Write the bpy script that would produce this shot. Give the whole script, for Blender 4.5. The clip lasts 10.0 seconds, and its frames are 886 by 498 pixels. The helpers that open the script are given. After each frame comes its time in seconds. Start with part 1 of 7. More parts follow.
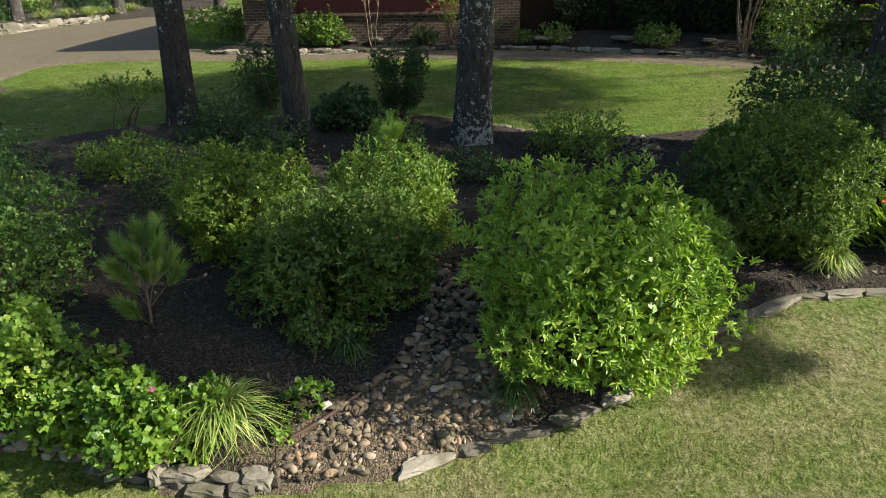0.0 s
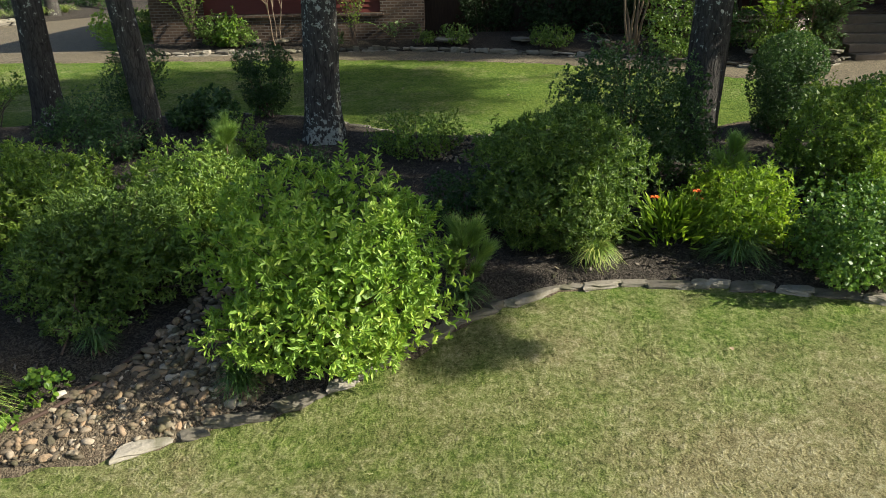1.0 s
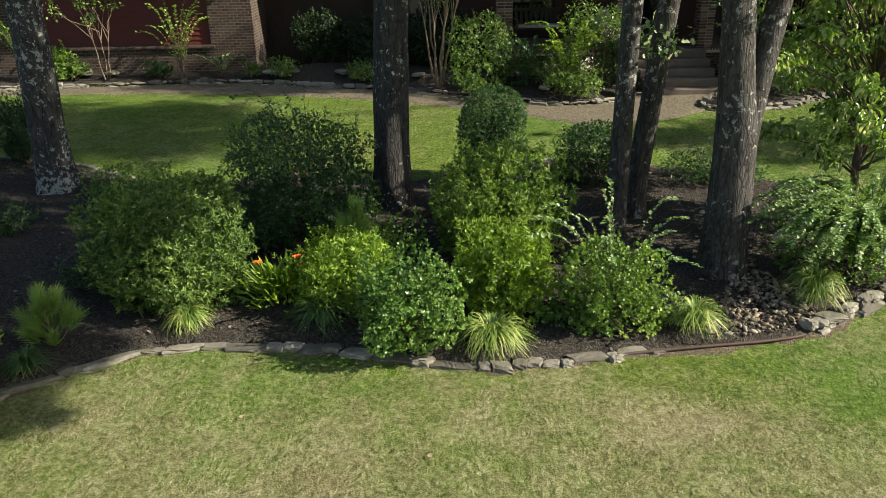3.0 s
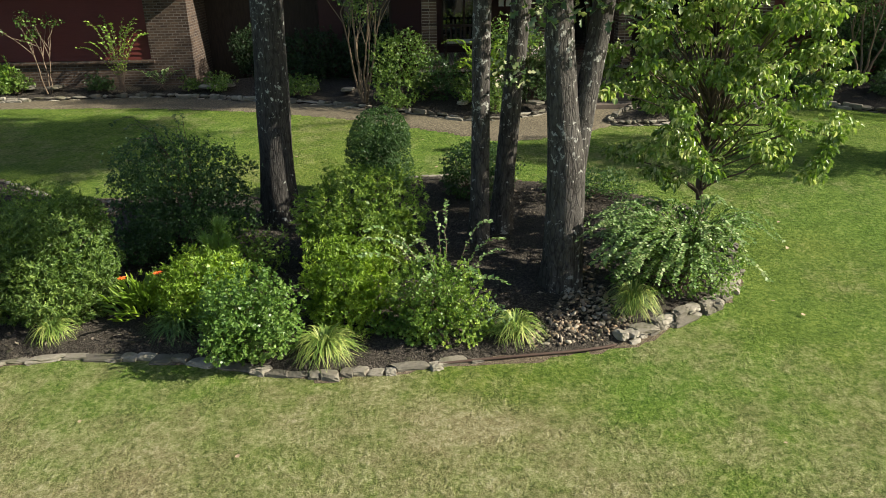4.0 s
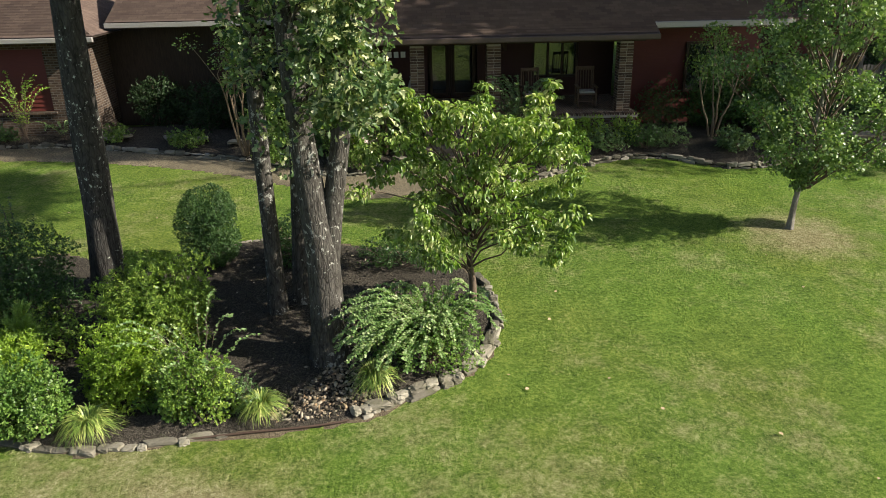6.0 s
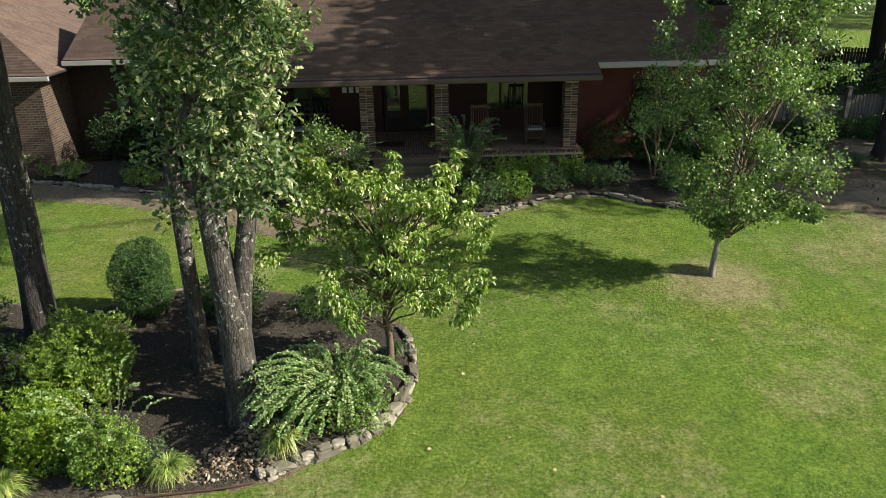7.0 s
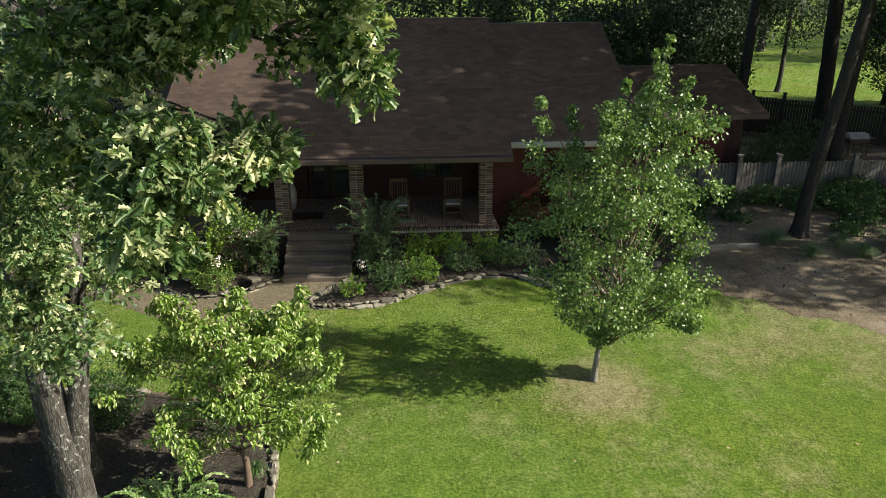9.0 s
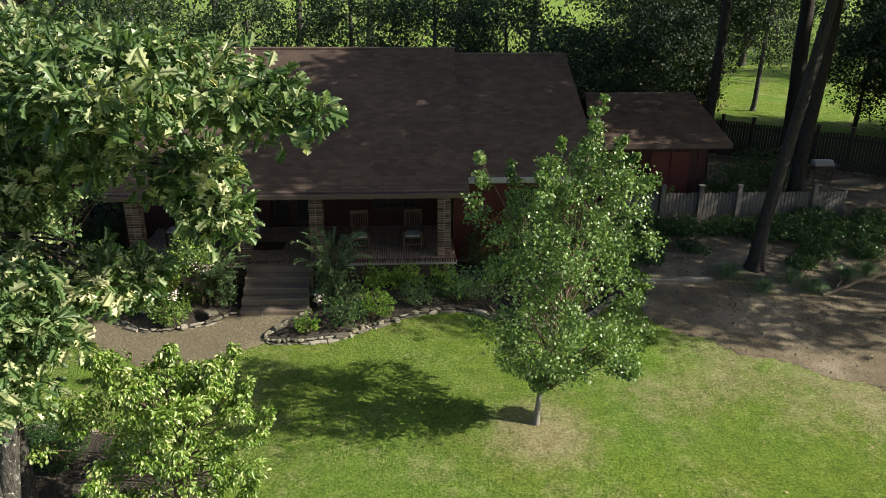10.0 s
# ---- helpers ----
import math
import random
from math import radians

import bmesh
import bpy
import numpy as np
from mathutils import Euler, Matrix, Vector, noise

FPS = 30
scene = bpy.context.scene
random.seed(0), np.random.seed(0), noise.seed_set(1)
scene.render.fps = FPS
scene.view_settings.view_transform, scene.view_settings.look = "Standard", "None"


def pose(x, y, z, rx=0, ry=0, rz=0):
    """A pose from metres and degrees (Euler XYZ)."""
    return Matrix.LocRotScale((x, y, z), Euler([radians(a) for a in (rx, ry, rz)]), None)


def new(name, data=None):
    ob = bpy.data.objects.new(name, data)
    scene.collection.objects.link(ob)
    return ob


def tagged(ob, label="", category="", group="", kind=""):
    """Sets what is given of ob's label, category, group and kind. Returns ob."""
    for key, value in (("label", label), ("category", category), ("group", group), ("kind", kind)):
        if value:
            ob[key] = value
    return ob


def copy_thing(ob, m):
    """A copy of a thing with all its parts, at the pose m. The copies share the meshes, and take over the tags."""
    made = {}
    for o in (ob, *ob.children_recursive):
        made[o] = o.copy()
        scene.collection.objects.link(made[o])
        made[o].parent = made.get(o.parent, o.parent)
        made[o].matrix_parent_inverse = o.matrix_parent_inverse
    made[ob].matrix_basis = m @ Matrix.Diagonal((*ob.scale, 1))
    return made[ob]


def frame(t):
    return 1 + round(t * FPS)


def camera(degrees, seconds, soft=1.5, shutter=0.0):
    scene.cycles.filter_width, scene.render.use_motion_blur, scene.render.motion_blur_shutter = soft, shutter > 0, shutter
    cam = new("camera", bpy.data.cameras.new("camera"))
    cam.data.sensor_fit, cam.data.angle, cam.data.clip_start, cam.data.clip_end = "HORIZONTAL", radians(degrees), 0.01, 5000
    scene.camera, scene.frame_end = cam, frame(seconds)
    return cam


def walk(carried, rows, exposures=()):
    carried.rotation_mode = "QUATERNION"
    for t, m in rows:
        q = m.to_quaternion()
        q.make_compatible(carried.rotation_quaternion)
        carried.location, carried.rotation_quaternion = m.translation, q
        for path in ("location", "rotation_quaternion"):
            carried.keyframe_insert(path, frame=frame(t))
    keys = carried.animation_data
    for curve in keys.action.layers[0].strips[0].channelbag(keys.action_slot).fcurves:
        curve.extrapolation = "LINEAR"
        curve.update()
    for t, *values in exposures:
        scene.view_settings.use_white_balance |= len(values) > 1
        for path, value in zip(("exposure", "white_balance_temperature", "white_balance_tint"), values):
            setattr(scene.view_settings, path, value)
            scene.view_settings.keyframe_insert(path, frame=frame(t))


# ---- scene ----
cam = camera(62.5, 10.0, soft=0.8)
METRES, EYE, TILT, LEAN, TURN = 19.0, 3.17, -22.0, 1.0, 0.0
ROWS = [
    (0.0, 0.0, 0.0, 0.0, 0.0, 0.0, -0.0),
    (0.5, 0.0547, -0.007, -0.0043, -0.64, -0.02, 0.25),
    (1.0, 0.1126, -0.0173, -0.0029, -1.16, -0.02, 0.41),
    (1.5, 0.1725, -0.0222, 0.0029, -1.58, 0.05, 0.51),
    (2.0, 0.2304, -0.0266, 0.0144, -1.86, -0.01, 0.65),
    (2.5, 0.2868, -0.0356, 0.0252, -2.09, 0.02, 0.73),
    (4.0, 0.4369, -0.0956, 0.042, -2.47, 0.03, 0.89),
    (4.5, 0.4846, -0.1178, 0.0502, -2.53, 0.0, 0.92),
    (5.0, 0.5315, -0.138, 0.0643, -2.55, 0.03, 1.02),
    (5.5, 0.5728, -0.1552, 0.081, -2.6, 0.05, 1.04),
    (7.0, 0.6851, -0.1997, 0.1532, -2.95, 0.14, 1.11),
    (7.5, 0.7186, -0.2035, 0.18, -3.05, 0.28, 1.03),
    (8.0, 0.7506, -0.2038, 0.2103, -3.22, 0.22, 0.9),
    (8.5, 0.7825, -0.2068, 0.2382, -3.29, 0.31, 0.75),
    (9.0, 0.8163, -0.2095, 0.2649, -3.14, 0.42, 0.51),
    (9.5, 0.841, -0.2161, 0.2933, -3.49, 0.27, -0.03),
    (10.0, 0.87, -0.2271, 0.3168, -3.71, 0.39, 0.0),
]
walk(cam, [(t, pose(0, 0, EYE, TILT, LEAN, TURN) @ pose(METRES * x, METRES * y, METRES * z, 90 + pitch, roll, yaw)) for t, x, y, z, yaw, pitch, roll in ROWS])

# ---- world, sun, exposure ----
SUN_EL, SUN_AZ = radians(32.5), math.atan2(0.975, -0.222)
SUN_DIR = Vector((math.sin(SUN_AZ) * math.cos(SUN_EL), math.cos(SUN_AZ) * math.cos(SUN_EL), math.sin(SUN_EL)))
scene.view_settings.exposure = 1.13

world = bpy.data.worlds.new("sky")
scene.world = world
world.use_nodes = True
sky = world.node_tree.nodes.new("ShaderNodeTexSky")
sky.sky_type = "NISHITA"
sky.sun_disc = False
sky.sun_elevation, sky.sun_rotation = SUN_EL, SUN_AZ
sky.dust_density = 1.5
backg = world.node_tree.nodes["Background"]
backg.inputs["Strength"].default_value = 0.08
world.node_tree.links.new(sky.outputs[0], backg.inputs["Color"])

sun_data = bpy.data.lights.new("sun", "SUN")
sun_data.energy, sun_data.angle, sun_data.color = 4.7, radians(0.6), (1.0, 0.93, 0.8)
sun = new("sun", sun_data)
sun.matrix_world = Matrix.Translation((20, -10, 30)) @ SUN_DIR.to_track_quat("Z", "Y").to_matrix().to_4x4()

# ---- materials ----


class Nodes:
    """A small wrapper that builds a node material."""

    def __init__(self, name):
        self.mat = bpy.data.materials.new(name)
        self.mat.use_nodes = True
        self.tree = self.mat.node_tree
        self.bsdf = self.tree.nodes["Principled BSDF"]
        self.out = self.tree.nodes["Material Output"]

    def node(self, kind, **values):
        n = self.tree.nodes.new(kind)
        for key, value in values.items():
            n.inputs[key.replace("_", " ")].default_value = value
        return n

    def link(self, a, b):
        self.tree.links.new(a, b)

    def coords(self, scale=(1, 1, 1), space="Object"):
        c = self.tree.nodes.new("ShaderNodeTexCoord")
        m = self.tree.nodes.new("ShaderNodeMapping")
        m.inputs["Scale"].default_value = scale
        self.link(c.outputs[space], m.inputs["Vector"])
        return m.outputs[0]

    def world_coords(self, scale=(1, 1, 1)):
        c = self.tree.nodes.new("ShaderNodeNewGeometry")
        m = self.tree.nodes.new("ShaderNodeMapping")
        m.inputs["Scale"].default_value = scale
        self.link(c.outputs["Position"], m.inputs["Vector"])
        return m.outputs[0]

    def noise(self, vec, scale, detail=4.0, rough=0.55):
        n = self.node("ShaderNodeTexNoise", Scale=scale, Detail=detail, Roughness=rough)
        self.link(vec, n.inputs["Vector"])
        return n.outputs["Fac"]

    def ramp(self, fac, stops):
        r = self.tree.nodes.new("ShaderNodeValToRGB")
        while len(r.color_ramp.elements) < len(stops):
            r.color_ramp.elements.new(0.5)
        for e, (p, c) in zip(r.color_ramp.elements, stops):
            e.position, e.color = p, (*c, 1)
        self.link(fac, r.inputs[0])
        return r.outputs[0]

    def mix(self, fac, a, b, blend="MIX"):
        m = self.tree.nodes.new("ShaderNodeMix")
        m.data_type, m.blend_type = "RGBA", blend
        for sock, v in ((m.inputs[0], fac), (m.inputs[6], a), (m.inputs[7], b)):
            if isinstance(v, (int, float)):
                sock.default_value = v
            elif isinstance(v, tuple):
                sock.default_value = (*v, 1)
            else:
                self.link(v, sock)
        return m.outputs[2]

    def math(self, op, a, b=0.0):
        m = self.tree.nodes.new("ShaderNodeMath")
        m.operation = op
        for sock, v in zip(m.inputs, (a, b)):
            if isinstance(v, (int, float)):
                sock.default_value = v
            else:
                self.link(v, sock)
        return m.outputs[0]

    def bump(self, height, strength=0.5, distance=0.02):
        b = self.node("ShaderNodeBump", Strength=strength, Distance=distance)
        self.link(height, b.inputs["Height"])
        self.link(b.outputs[0], self.bsdf.inputs["Normal"])

    def done(self, color=None, rough=0.8, metal=0.0, spec=0.4):
        if isinstance(color, tuple):
            self.bsdf.inputs["Base Color"].default_value = (*color, 1)
        elif color is not None:
            self.link(color, self.bsdf.inputs["Base Color"])
        if isinstance(rough, float):
            self.bsdf.inputs["Roughness"].default_value = rough
        else:
            self.link(rough, self.bsdf.inputs["Roughness"])
        self.bsdf.inputs["Metallic"].default_value = metal
        self.bsdf.inputs["Specular IOR Level"].default_value = spec
        return self.mat


def leaf_material(name, dark, mid, light, rough=0.45, through_light=0.3, spec=0.45, middle=0.5, mottle=0.45):
    n = Nodes(name)
    geo = n.tree.nodes.new("ShaderNodeNewGeometry")
    patch = n.noise(n.coords(), 1.6, 2.0)
    spray = n.noise(n.coords(), 8.0, 2.0)
    fac = n.math("ADD", n.math("MULTIPLY", geo.outputs["Random Per Island"], mottle), n.math("MULTIPLY", n.math("SUBTRACT", patch, 0.38), 0.9))
    fac = n.math("ADD", fac, n.math("ADD", n.math("MULTIPLY", n.math("SUBTRACT", spray, 0.5), 0.9), 0.37 - mottle * 0.5))
    dark, mid, light = [tuple(min(0.6, c * 1.25) for c in k) for k in (dark, mid, light)]
    col = n.ramp(fac, [(0.0, dark), (middle, mid), (1.0, light)])
    n.done(col, rough, 0.0, spec)
    tr = n.node("ShaderNodeBsdfTranslucent")
    bright = n.mix(1.0, col, (1.35, 1.4, 0.72), "MULTIPLY")
    n.link(bright, tr.inputs["Color"])
    mixer = n.node("ShaderNodeMixShader", Fac=through_light)
    n.link(n.bsdf.outputs[0], mixer.inputs[1])
    n.link(tr.outputs[0], mixer.inputs[2])
    n.link(mixer.outputs[0], n.out.inputs["Surface"])
    return n.mat


def bark_material(name, dark, light, lichen=(0.42, 0.44, 0.38), lichen_at=0.62, ridges=14.0, foot=0.0):
    n = Nodes(name)
    v = n.coords((1, 1, 0.24))
    plate = n.node("ShaderNodeTexVoronoi", Scale=ridges * 1.6)
    plate.feature = "DISTANCE_TO_EDGE"
    warp = n.node("ShaderNodeTexNoise", Scale=6.0, Detail=4.0)
    n.link(v, warp.inputs["Vector"])
    n.link(n.mix(0.12, v, warp.outputs["Color"]), plate.inputs["Vector"])
    ridge = n.math("ADD", n.math("MULTIPLY", n.noise(v, ridges, 6.0, 0.7), 0.75), n.math("MINIMUM", n.math("MULTIPLY", plate.outputs["Distance"], 0.8), 0.14))
    fine = n.noise(n.coords(), 60.0, 3.0)
    col = n.ramp(ridge, [(0.3, dark), (0.7, light)])
    spots = n.noise(n.coords(), 13.0, 3.0, 0.7)
    area = n.noise(n.coords(), 1.1, 2.0)
    spread = n.math("ADD", spots, n.math("MULTIPLY", n.math("SUBTRACT", area, 0.5), 0.5))
    if foot:
        sep = n.tree.nodes.new("ShaderNodeSeparateXYZ")
        n.link(n.coords(), sep.inputs[0])
        spread = n.math("ADD", spread, n.math("MULTIPLY", n.math("MAXIMUM", n.math("SUBTRACT", 0.75, sep.outputs[2]), 0.0), foot))
    f = n.ramp(spread, [(lichen_at, (0, 0, 0)), (lichen_at + 0.06, (1, 1, 1))])
    col = n.mix(f, col, lichen)
    n.bump(n.math("ADD", ridge, n.math("MULTIPLY", fine, 0.25)), 0.9, 0.05)
    return n.done(col, 0.9, 0.0, 0.2)


def dryness(n, fine):
    """How dry the lawn is: by place (the front verge, a ring round the young tree), in drifts and in clumps."""
    w = n.world_coords()
    sep = n.tree.nodes.new("ShaderNodeSeparateXYZ")
    n.link(w, sep.inputs[0])
    large = n.noise(w, 0.42, 5.0, 0.62)

    def away(cx, cy, ax, ay):
        dx = n.math("MULTIPLY", n.math("SUBTRACT", sep.outputs[0], cx), ax)
        dy = n.math("MULTIPLY", n.math("SUBTRACT", sep.outputs[1], cy), ay)
        return n.math("SQRT", n.math("ADD", n.math("MULTIPLY", dx, dx), n.math("MULTIPLY", dy, dy)))

    verge = n.math("SUBTRACT", 0.95, away(5.0, 3.0, 0.085, 0.17))
    ring = n.math("SUBTRACT", 1.5, away(19.8, 11.4, 0.8, 1.0))
    soil = n.math("SUBTRACT", 0.98, away(28.5, 13.4, 0.13, 0.34))
    scuff = n.math("SUBTRACT", 1.25, away(8.9, 4.9, 0.75, 1.5))
    d = n.math("MAXIMUM", n.math("MAXIMUM", n.math("MAXIMUM", n.math("MAXIMUM", verge, scuff), ring), soil), 0.04)
    d = n.math("ADD", d, n.math("MULTIPLY", n.math("SUBTRACT", large, 0.5), 2.1))
    d = n.math("ADD", d, n.math("MULTIPLY", n.math("SUBTRACT", n.noise(w, 3.2, 3.0, 0.6), 0.5), 1.3))
    return n.math("ADD", d, n.math("MULTIPLY", n.math("SUBTRACT", fine, 0.5), 1.0))


def rich_green(n, green):
    """The lawn is a fresher yellow-green away from the trees, in soft drifts."""
    w = n.world_coords()
    sep = n.tree.nodes.new("ShaderNodeSeparateXYZ")
    n.link(w, sep.inputs[0])
    f = n.math("ADD", n.math("MULTIPLY", n.math("SUBTRACT", sep.outputs[0], 16.5), 0.11), n.math("MULTIPLY", n.math("SUBTRACT", n.noise(w, 0.3, 4.0, 0.6), 0.5), 2.6))
    return n.mix(n.ramp(f, [(0.0, (0, 0, 0)), (0.8, (0.8, 0.8, 0.8))]), green, n.mix(1.0, green, (1.0, 1.07, 0.72), "MULTIPLY"))


def lawn_material():
    n = Nodes("lawn_grass")
    w = n.world_coords()
    blades = n.noise(n.world_coords((1, 1, 0.3)), 70.0, 3.0, 0.75)
    clumps = n.noise(w, 16.0, 4.0, 0.7)
    drift = n.noise(w, 2.6, 4.0, 0.65)
    mixf = n.math("ADD", n.math("ADD", n.math("MULTIPLY", blades, 0.4), n.math("MULTIPLY", clumps, 0.4)), n.math("MULTIPLY", drift, 0.2))
    green = n.ramp(mixf, [(0.38, (0.038, 0.083, 0.01)), (0.5, (0.135, 0.24, 0.028)), (0.62, (0.3, 0.4, 0.082))])
    straw = n.ramp(mixf, [(0.38, (0.14, 0.115, 0.052)), (0.5, (0.35, 0.305, 0.15)), (0.62, (0.58, 0.53, 0.34))])
    f = n.ramp(dryness(n, clumps), [(0.05, (0, 0, 0)), (1.0, (0.9, 0.9, 0.9))])
    lush = n.noise(w, 0.25, 3.0, 0.6)
    green = n.mix(n.ramp(lush, [(0.4, (0, 0, 0)), (0.65, (0.7, 0.7, 0.7))]), green, n.mix(1.0, green, (1.15, 0.92, 1.0), "MULTIPLY"))
    green = rich_green(n, green)
    n.bump(n.math("ADD", blades, n.math("MULTIPLY", clumps, 3.0)), 1.0, 0.09)
    return n.done(n.mix(f, green, straw), 0.8, 0.0, 0.15)


def grass_material():
    n = Nodes("grass_blades")
    geo = n.tree.nodes.new("ShaderNodeNewGeometry")
    rnd = geo.outputs["Random Per Island"]
    d = dryness(n, rnd)
    green = n.ramp(rnd, [(0.0, (0.085, 0.162, 0.02)), (1.0, (0.265, 0.37, 0.072))])
    green = rich_green(n, green)
    straw = n.ramp(rnd, [(0.0, (0.26, 0.235, 0.1)), (1.0, (0.43, 0.4, 0.215))])
    return n.done(n.mix(n.ramp(d, [(0.05, (0, 0, 0)), (1.0, (0.9, 0.9, 0.9))]), green, straw), 0.6, 0.0, 0.25)


def mulch_material(name, a, b, c, pale=None):
    n = Nodes(name)
    w = n.world_coords()
    chips = n.node("ShaderNodeTexVoronoi", Scale=52.0)
    warp = n.node("ShaderNodeTexNoise", Scale=7.0, Detail=3.0)
    n.link(w, warp.inputs["Vector"])
    n.link(n.mix(0.25, w, warp.outputs["Color"]), chips.inputs["Vector"])
    big = n.noise(w, 1.3, 4.0)
    fine = n.noise(w, 45.0, 3.0, 0.7)
    col = n.ramp(n.math("ADD", n.math("MULTIPLY", chips.outputs["Distance"], 0.6), n.math("MULTIPLY", fine, 0.5)), [(0.25, a), (0.5, b), (0.78, c)])
    col = n.mix(n.ramp(big, [(0.35, (0, 0, 0)), (0.7, (0.6, 0.6, 0.6))]), col, n.mix(0.5, col, b))
    if pale:
        col = n.mix(n.ramp(n.noise(w, 0.55, 5.0, 0.65), [(0.46, (0, 0, 0)), (0.62, (0.75, 0.75, 0.75))]), col, n.mix(fine, col, pale))
    n.bump(n.math("ADD", chips.outputs["Distance"], fine), 0.9, 0.03)
    return n.done(col, 0.95, 0.0, 0.15)


def stone_material(name, stops, rough=0.85, by="object"):
    n = Nodes(name)
    if by == "object":
        rnd = n.tree.nodes.new("ShaderNodeObjectInfo").outputs["Random"]
    else:
        rnd = n.tree.nodes.new("ShaderNodeNewGeometry").outputs["Random Per Island"]
    base = n.ramp(rnd, stops)
    grain = n.noise(n.world_coords(), 30.0, 5.0, 0.7)
    moss = n.noise(n.world_coords(), 4.0, 4.0, 0.65)
    col = n.mix(n.ramp(grain, [(0.3, (0.5, 0.5, 0.5)), (0.7, (0, 0, 0))]), base, n.mix(1.0, base, (0.45, 0.43, 0.4), "MULTIPLY"))
    col = n.mix(n.ramp(moss, [(0.48, (0, 0, 0)), (0.66, (0.6, 0.6, 0.6))]), col, (0.085, 0.085, 0.04))
    n.bump(grain, 0.6, 0.02)
    return n.done(col, rough, 0.0, 0.3)


def brick_material(name, vertical=True, tone=1.0):
    n = Nodes(name)
    geo = n.tree.nodes.new("ShaderNodeNewGeometry")
    sep = n.tree.nodes.new("ShaderNodeSeparateXYZ")
    n.link(geo.outputs["Position"], sep.inputs[0])
    comb = n.tree.nodes.new("ShaderNodeCombineXYZ")
    n.link(n.math("ADD", sep.outputs[0], sep.outputs[1]) if vertical else sep.outputs[1], comb.inputs[0])
    n.link(sep.outputs[2] if vertical else sep.outputs[0], comb.inputs[1])
    b = n.node("ShaderNodeTexBrick", Scale=1.0, Mortar_Size=0.011, Brick_Width=0.21, Row_Height=0.075, Bias=0.0)
    b.inputs["Color1"].default_value = (0.3, 0.19, 0.12, 1)
    b.inputs["Color2"].default_value = (0.085, 0.05, 0.037, 1)
    b.inputs["Mortar"].default_value = (0.42, 0.38, 0.33, 1)
    n.link(comb.outputs[0], b.inputs["Vector"])
    fine = n.noise(n.world_coords(), 25.0, 4.0)
    patch = n.noise(n.world_coords((1, 1, 2.6)), 4.0, 2.0)
    col = n.mix(n.ramp(patch, [(0.4, (0, 0, 0)), (0.7, (0.6, 0.6, 0.6))]), b.outputs["Color"], (0.22, 0.155, 0.11))
    col = n.mix(n.math("MULTIPLY", fine, 0.5), col, (0.12, 0.09, 0.07))
    col = n.mix(1.0, col, (tone, tone, tone), "MULTIPLY")
    n.bump(n.math("SUBTRACT", 1.0, b.outputs["Fac"]), 0.6, 0.01)
    return n.done(col, 0.9, 0.0, 0.2)


def shingle_material():
    n = Nodes("roof_shingles")
    geo = n.tree.nodes.new("ShaderNodeNewGeometry")
    rnd = geo.outputs["Random Per Island"]
    w = n.world_coords()
    tab = n.node("ShaderNodeTexBrick", Scale=1.0, Mortar_Size=0.006, Brick_Width=0.27, Row_Height=0.131, Bias=0.0)
    tab.inputs["Color1"].default_value = (0.1, 0.1, 0.1, 1)
    tab.inputs["Color2"].default_value = (0.9, 0.9, 0.9, 1)
    tab.inputs["Mortar"].default_value = (0.0, 0.0, 0.0, 1)
    n.link(w, tab.inputs["Vector"])
    stain = n.noise(w, 0.6, 4.0, 0.6)
    grit = n.noise(w, 90.0, 2.0)
    sepc = n.tree.nodes.new("ShaderNodeSeparateColor")
    n.link(tab.outputs["Color"], sepc.inputs[0])
    f = n.math("ADD", n.math("MULTIPLY", sepc.outputs[0], 0.3), n.math("ADD", n.math("MULTIPLY", stain, 0.5), n.math("MULTIPLY", grit, 0.2)))
    col = n.ramp(f, [(0.2, (0.045, 0.029, 0.024)), (0.5, (0.092, 0.063, 0.05)), (0.85, (0.16, 0.115, 0.088))])
    col = n.mix(n.math("MULTIPLY", grit, 0.4), col, (0.09, 0.07, 0.06))
    n.bump(n.math("ADD", grit, sepc.outputs[1]), 0.4, 0.01)
    return n.done(col, 0.92, 0.0, 0.2)


def siding_material(name, a, b):
    n = Nodes(name)
    w = n.world_coords()
    streak = n.noise(n.world_coords((0.6, 0.6, 6.0)), 5.0, 4.0, 0.6)
    fine = n.noise(w, 40.0, 3.0)
    col = n.mix(streak, a, b)
    n.bump(n.math("ADD", streak, fine), 0.25, 0.01)
    return n.done(col, 0.6, 0.0, 0.35)


def plain_material(name, a, b, rough=0.6, metal=0.0, scale=12.0, spec=0.4):
    n = Nodes(name)
    f = n.noise(n.coords(), scale, 4.0, 0.6)
    n.bump(f, 0.25, 0.01)
    return n.done(n.mix(f, a, b), rough, metal, spec)


def wood_material(name, a, b, rough=0.8):
    n = Nodes(name)
    grain = n.noise(n.coords((1.0, 1.0, 0.15)), 22.0, 5.0, 0.65)
    stain = n.noise(n.coords(), 1.5, 3.0)
    col = n.mix(n.ramp(grain, [(0.3, (0, 0, 0)), (0.7, (1, 1, 1))]), a, b)
    col = n.mix(n.math("MULTIPLY", stain, 0.6), col, n.mix(1.0, col, (0.5, 0.52, 0.5), "MULTIPLY"))
    rnd = n.tree.nodes.new("ShaderNodeObjectInfo").outputs["Random"]
    col = n.mix(n.math("MULTIPLY", rnd, 0.4), col, n.mix(1.0, col, (0.6, 0.6, 0.6), "MULTIPLY"))
    n.bump(grain, 0.5, 0.01)
    return n.done(col, rough, 0.0, 0.25)


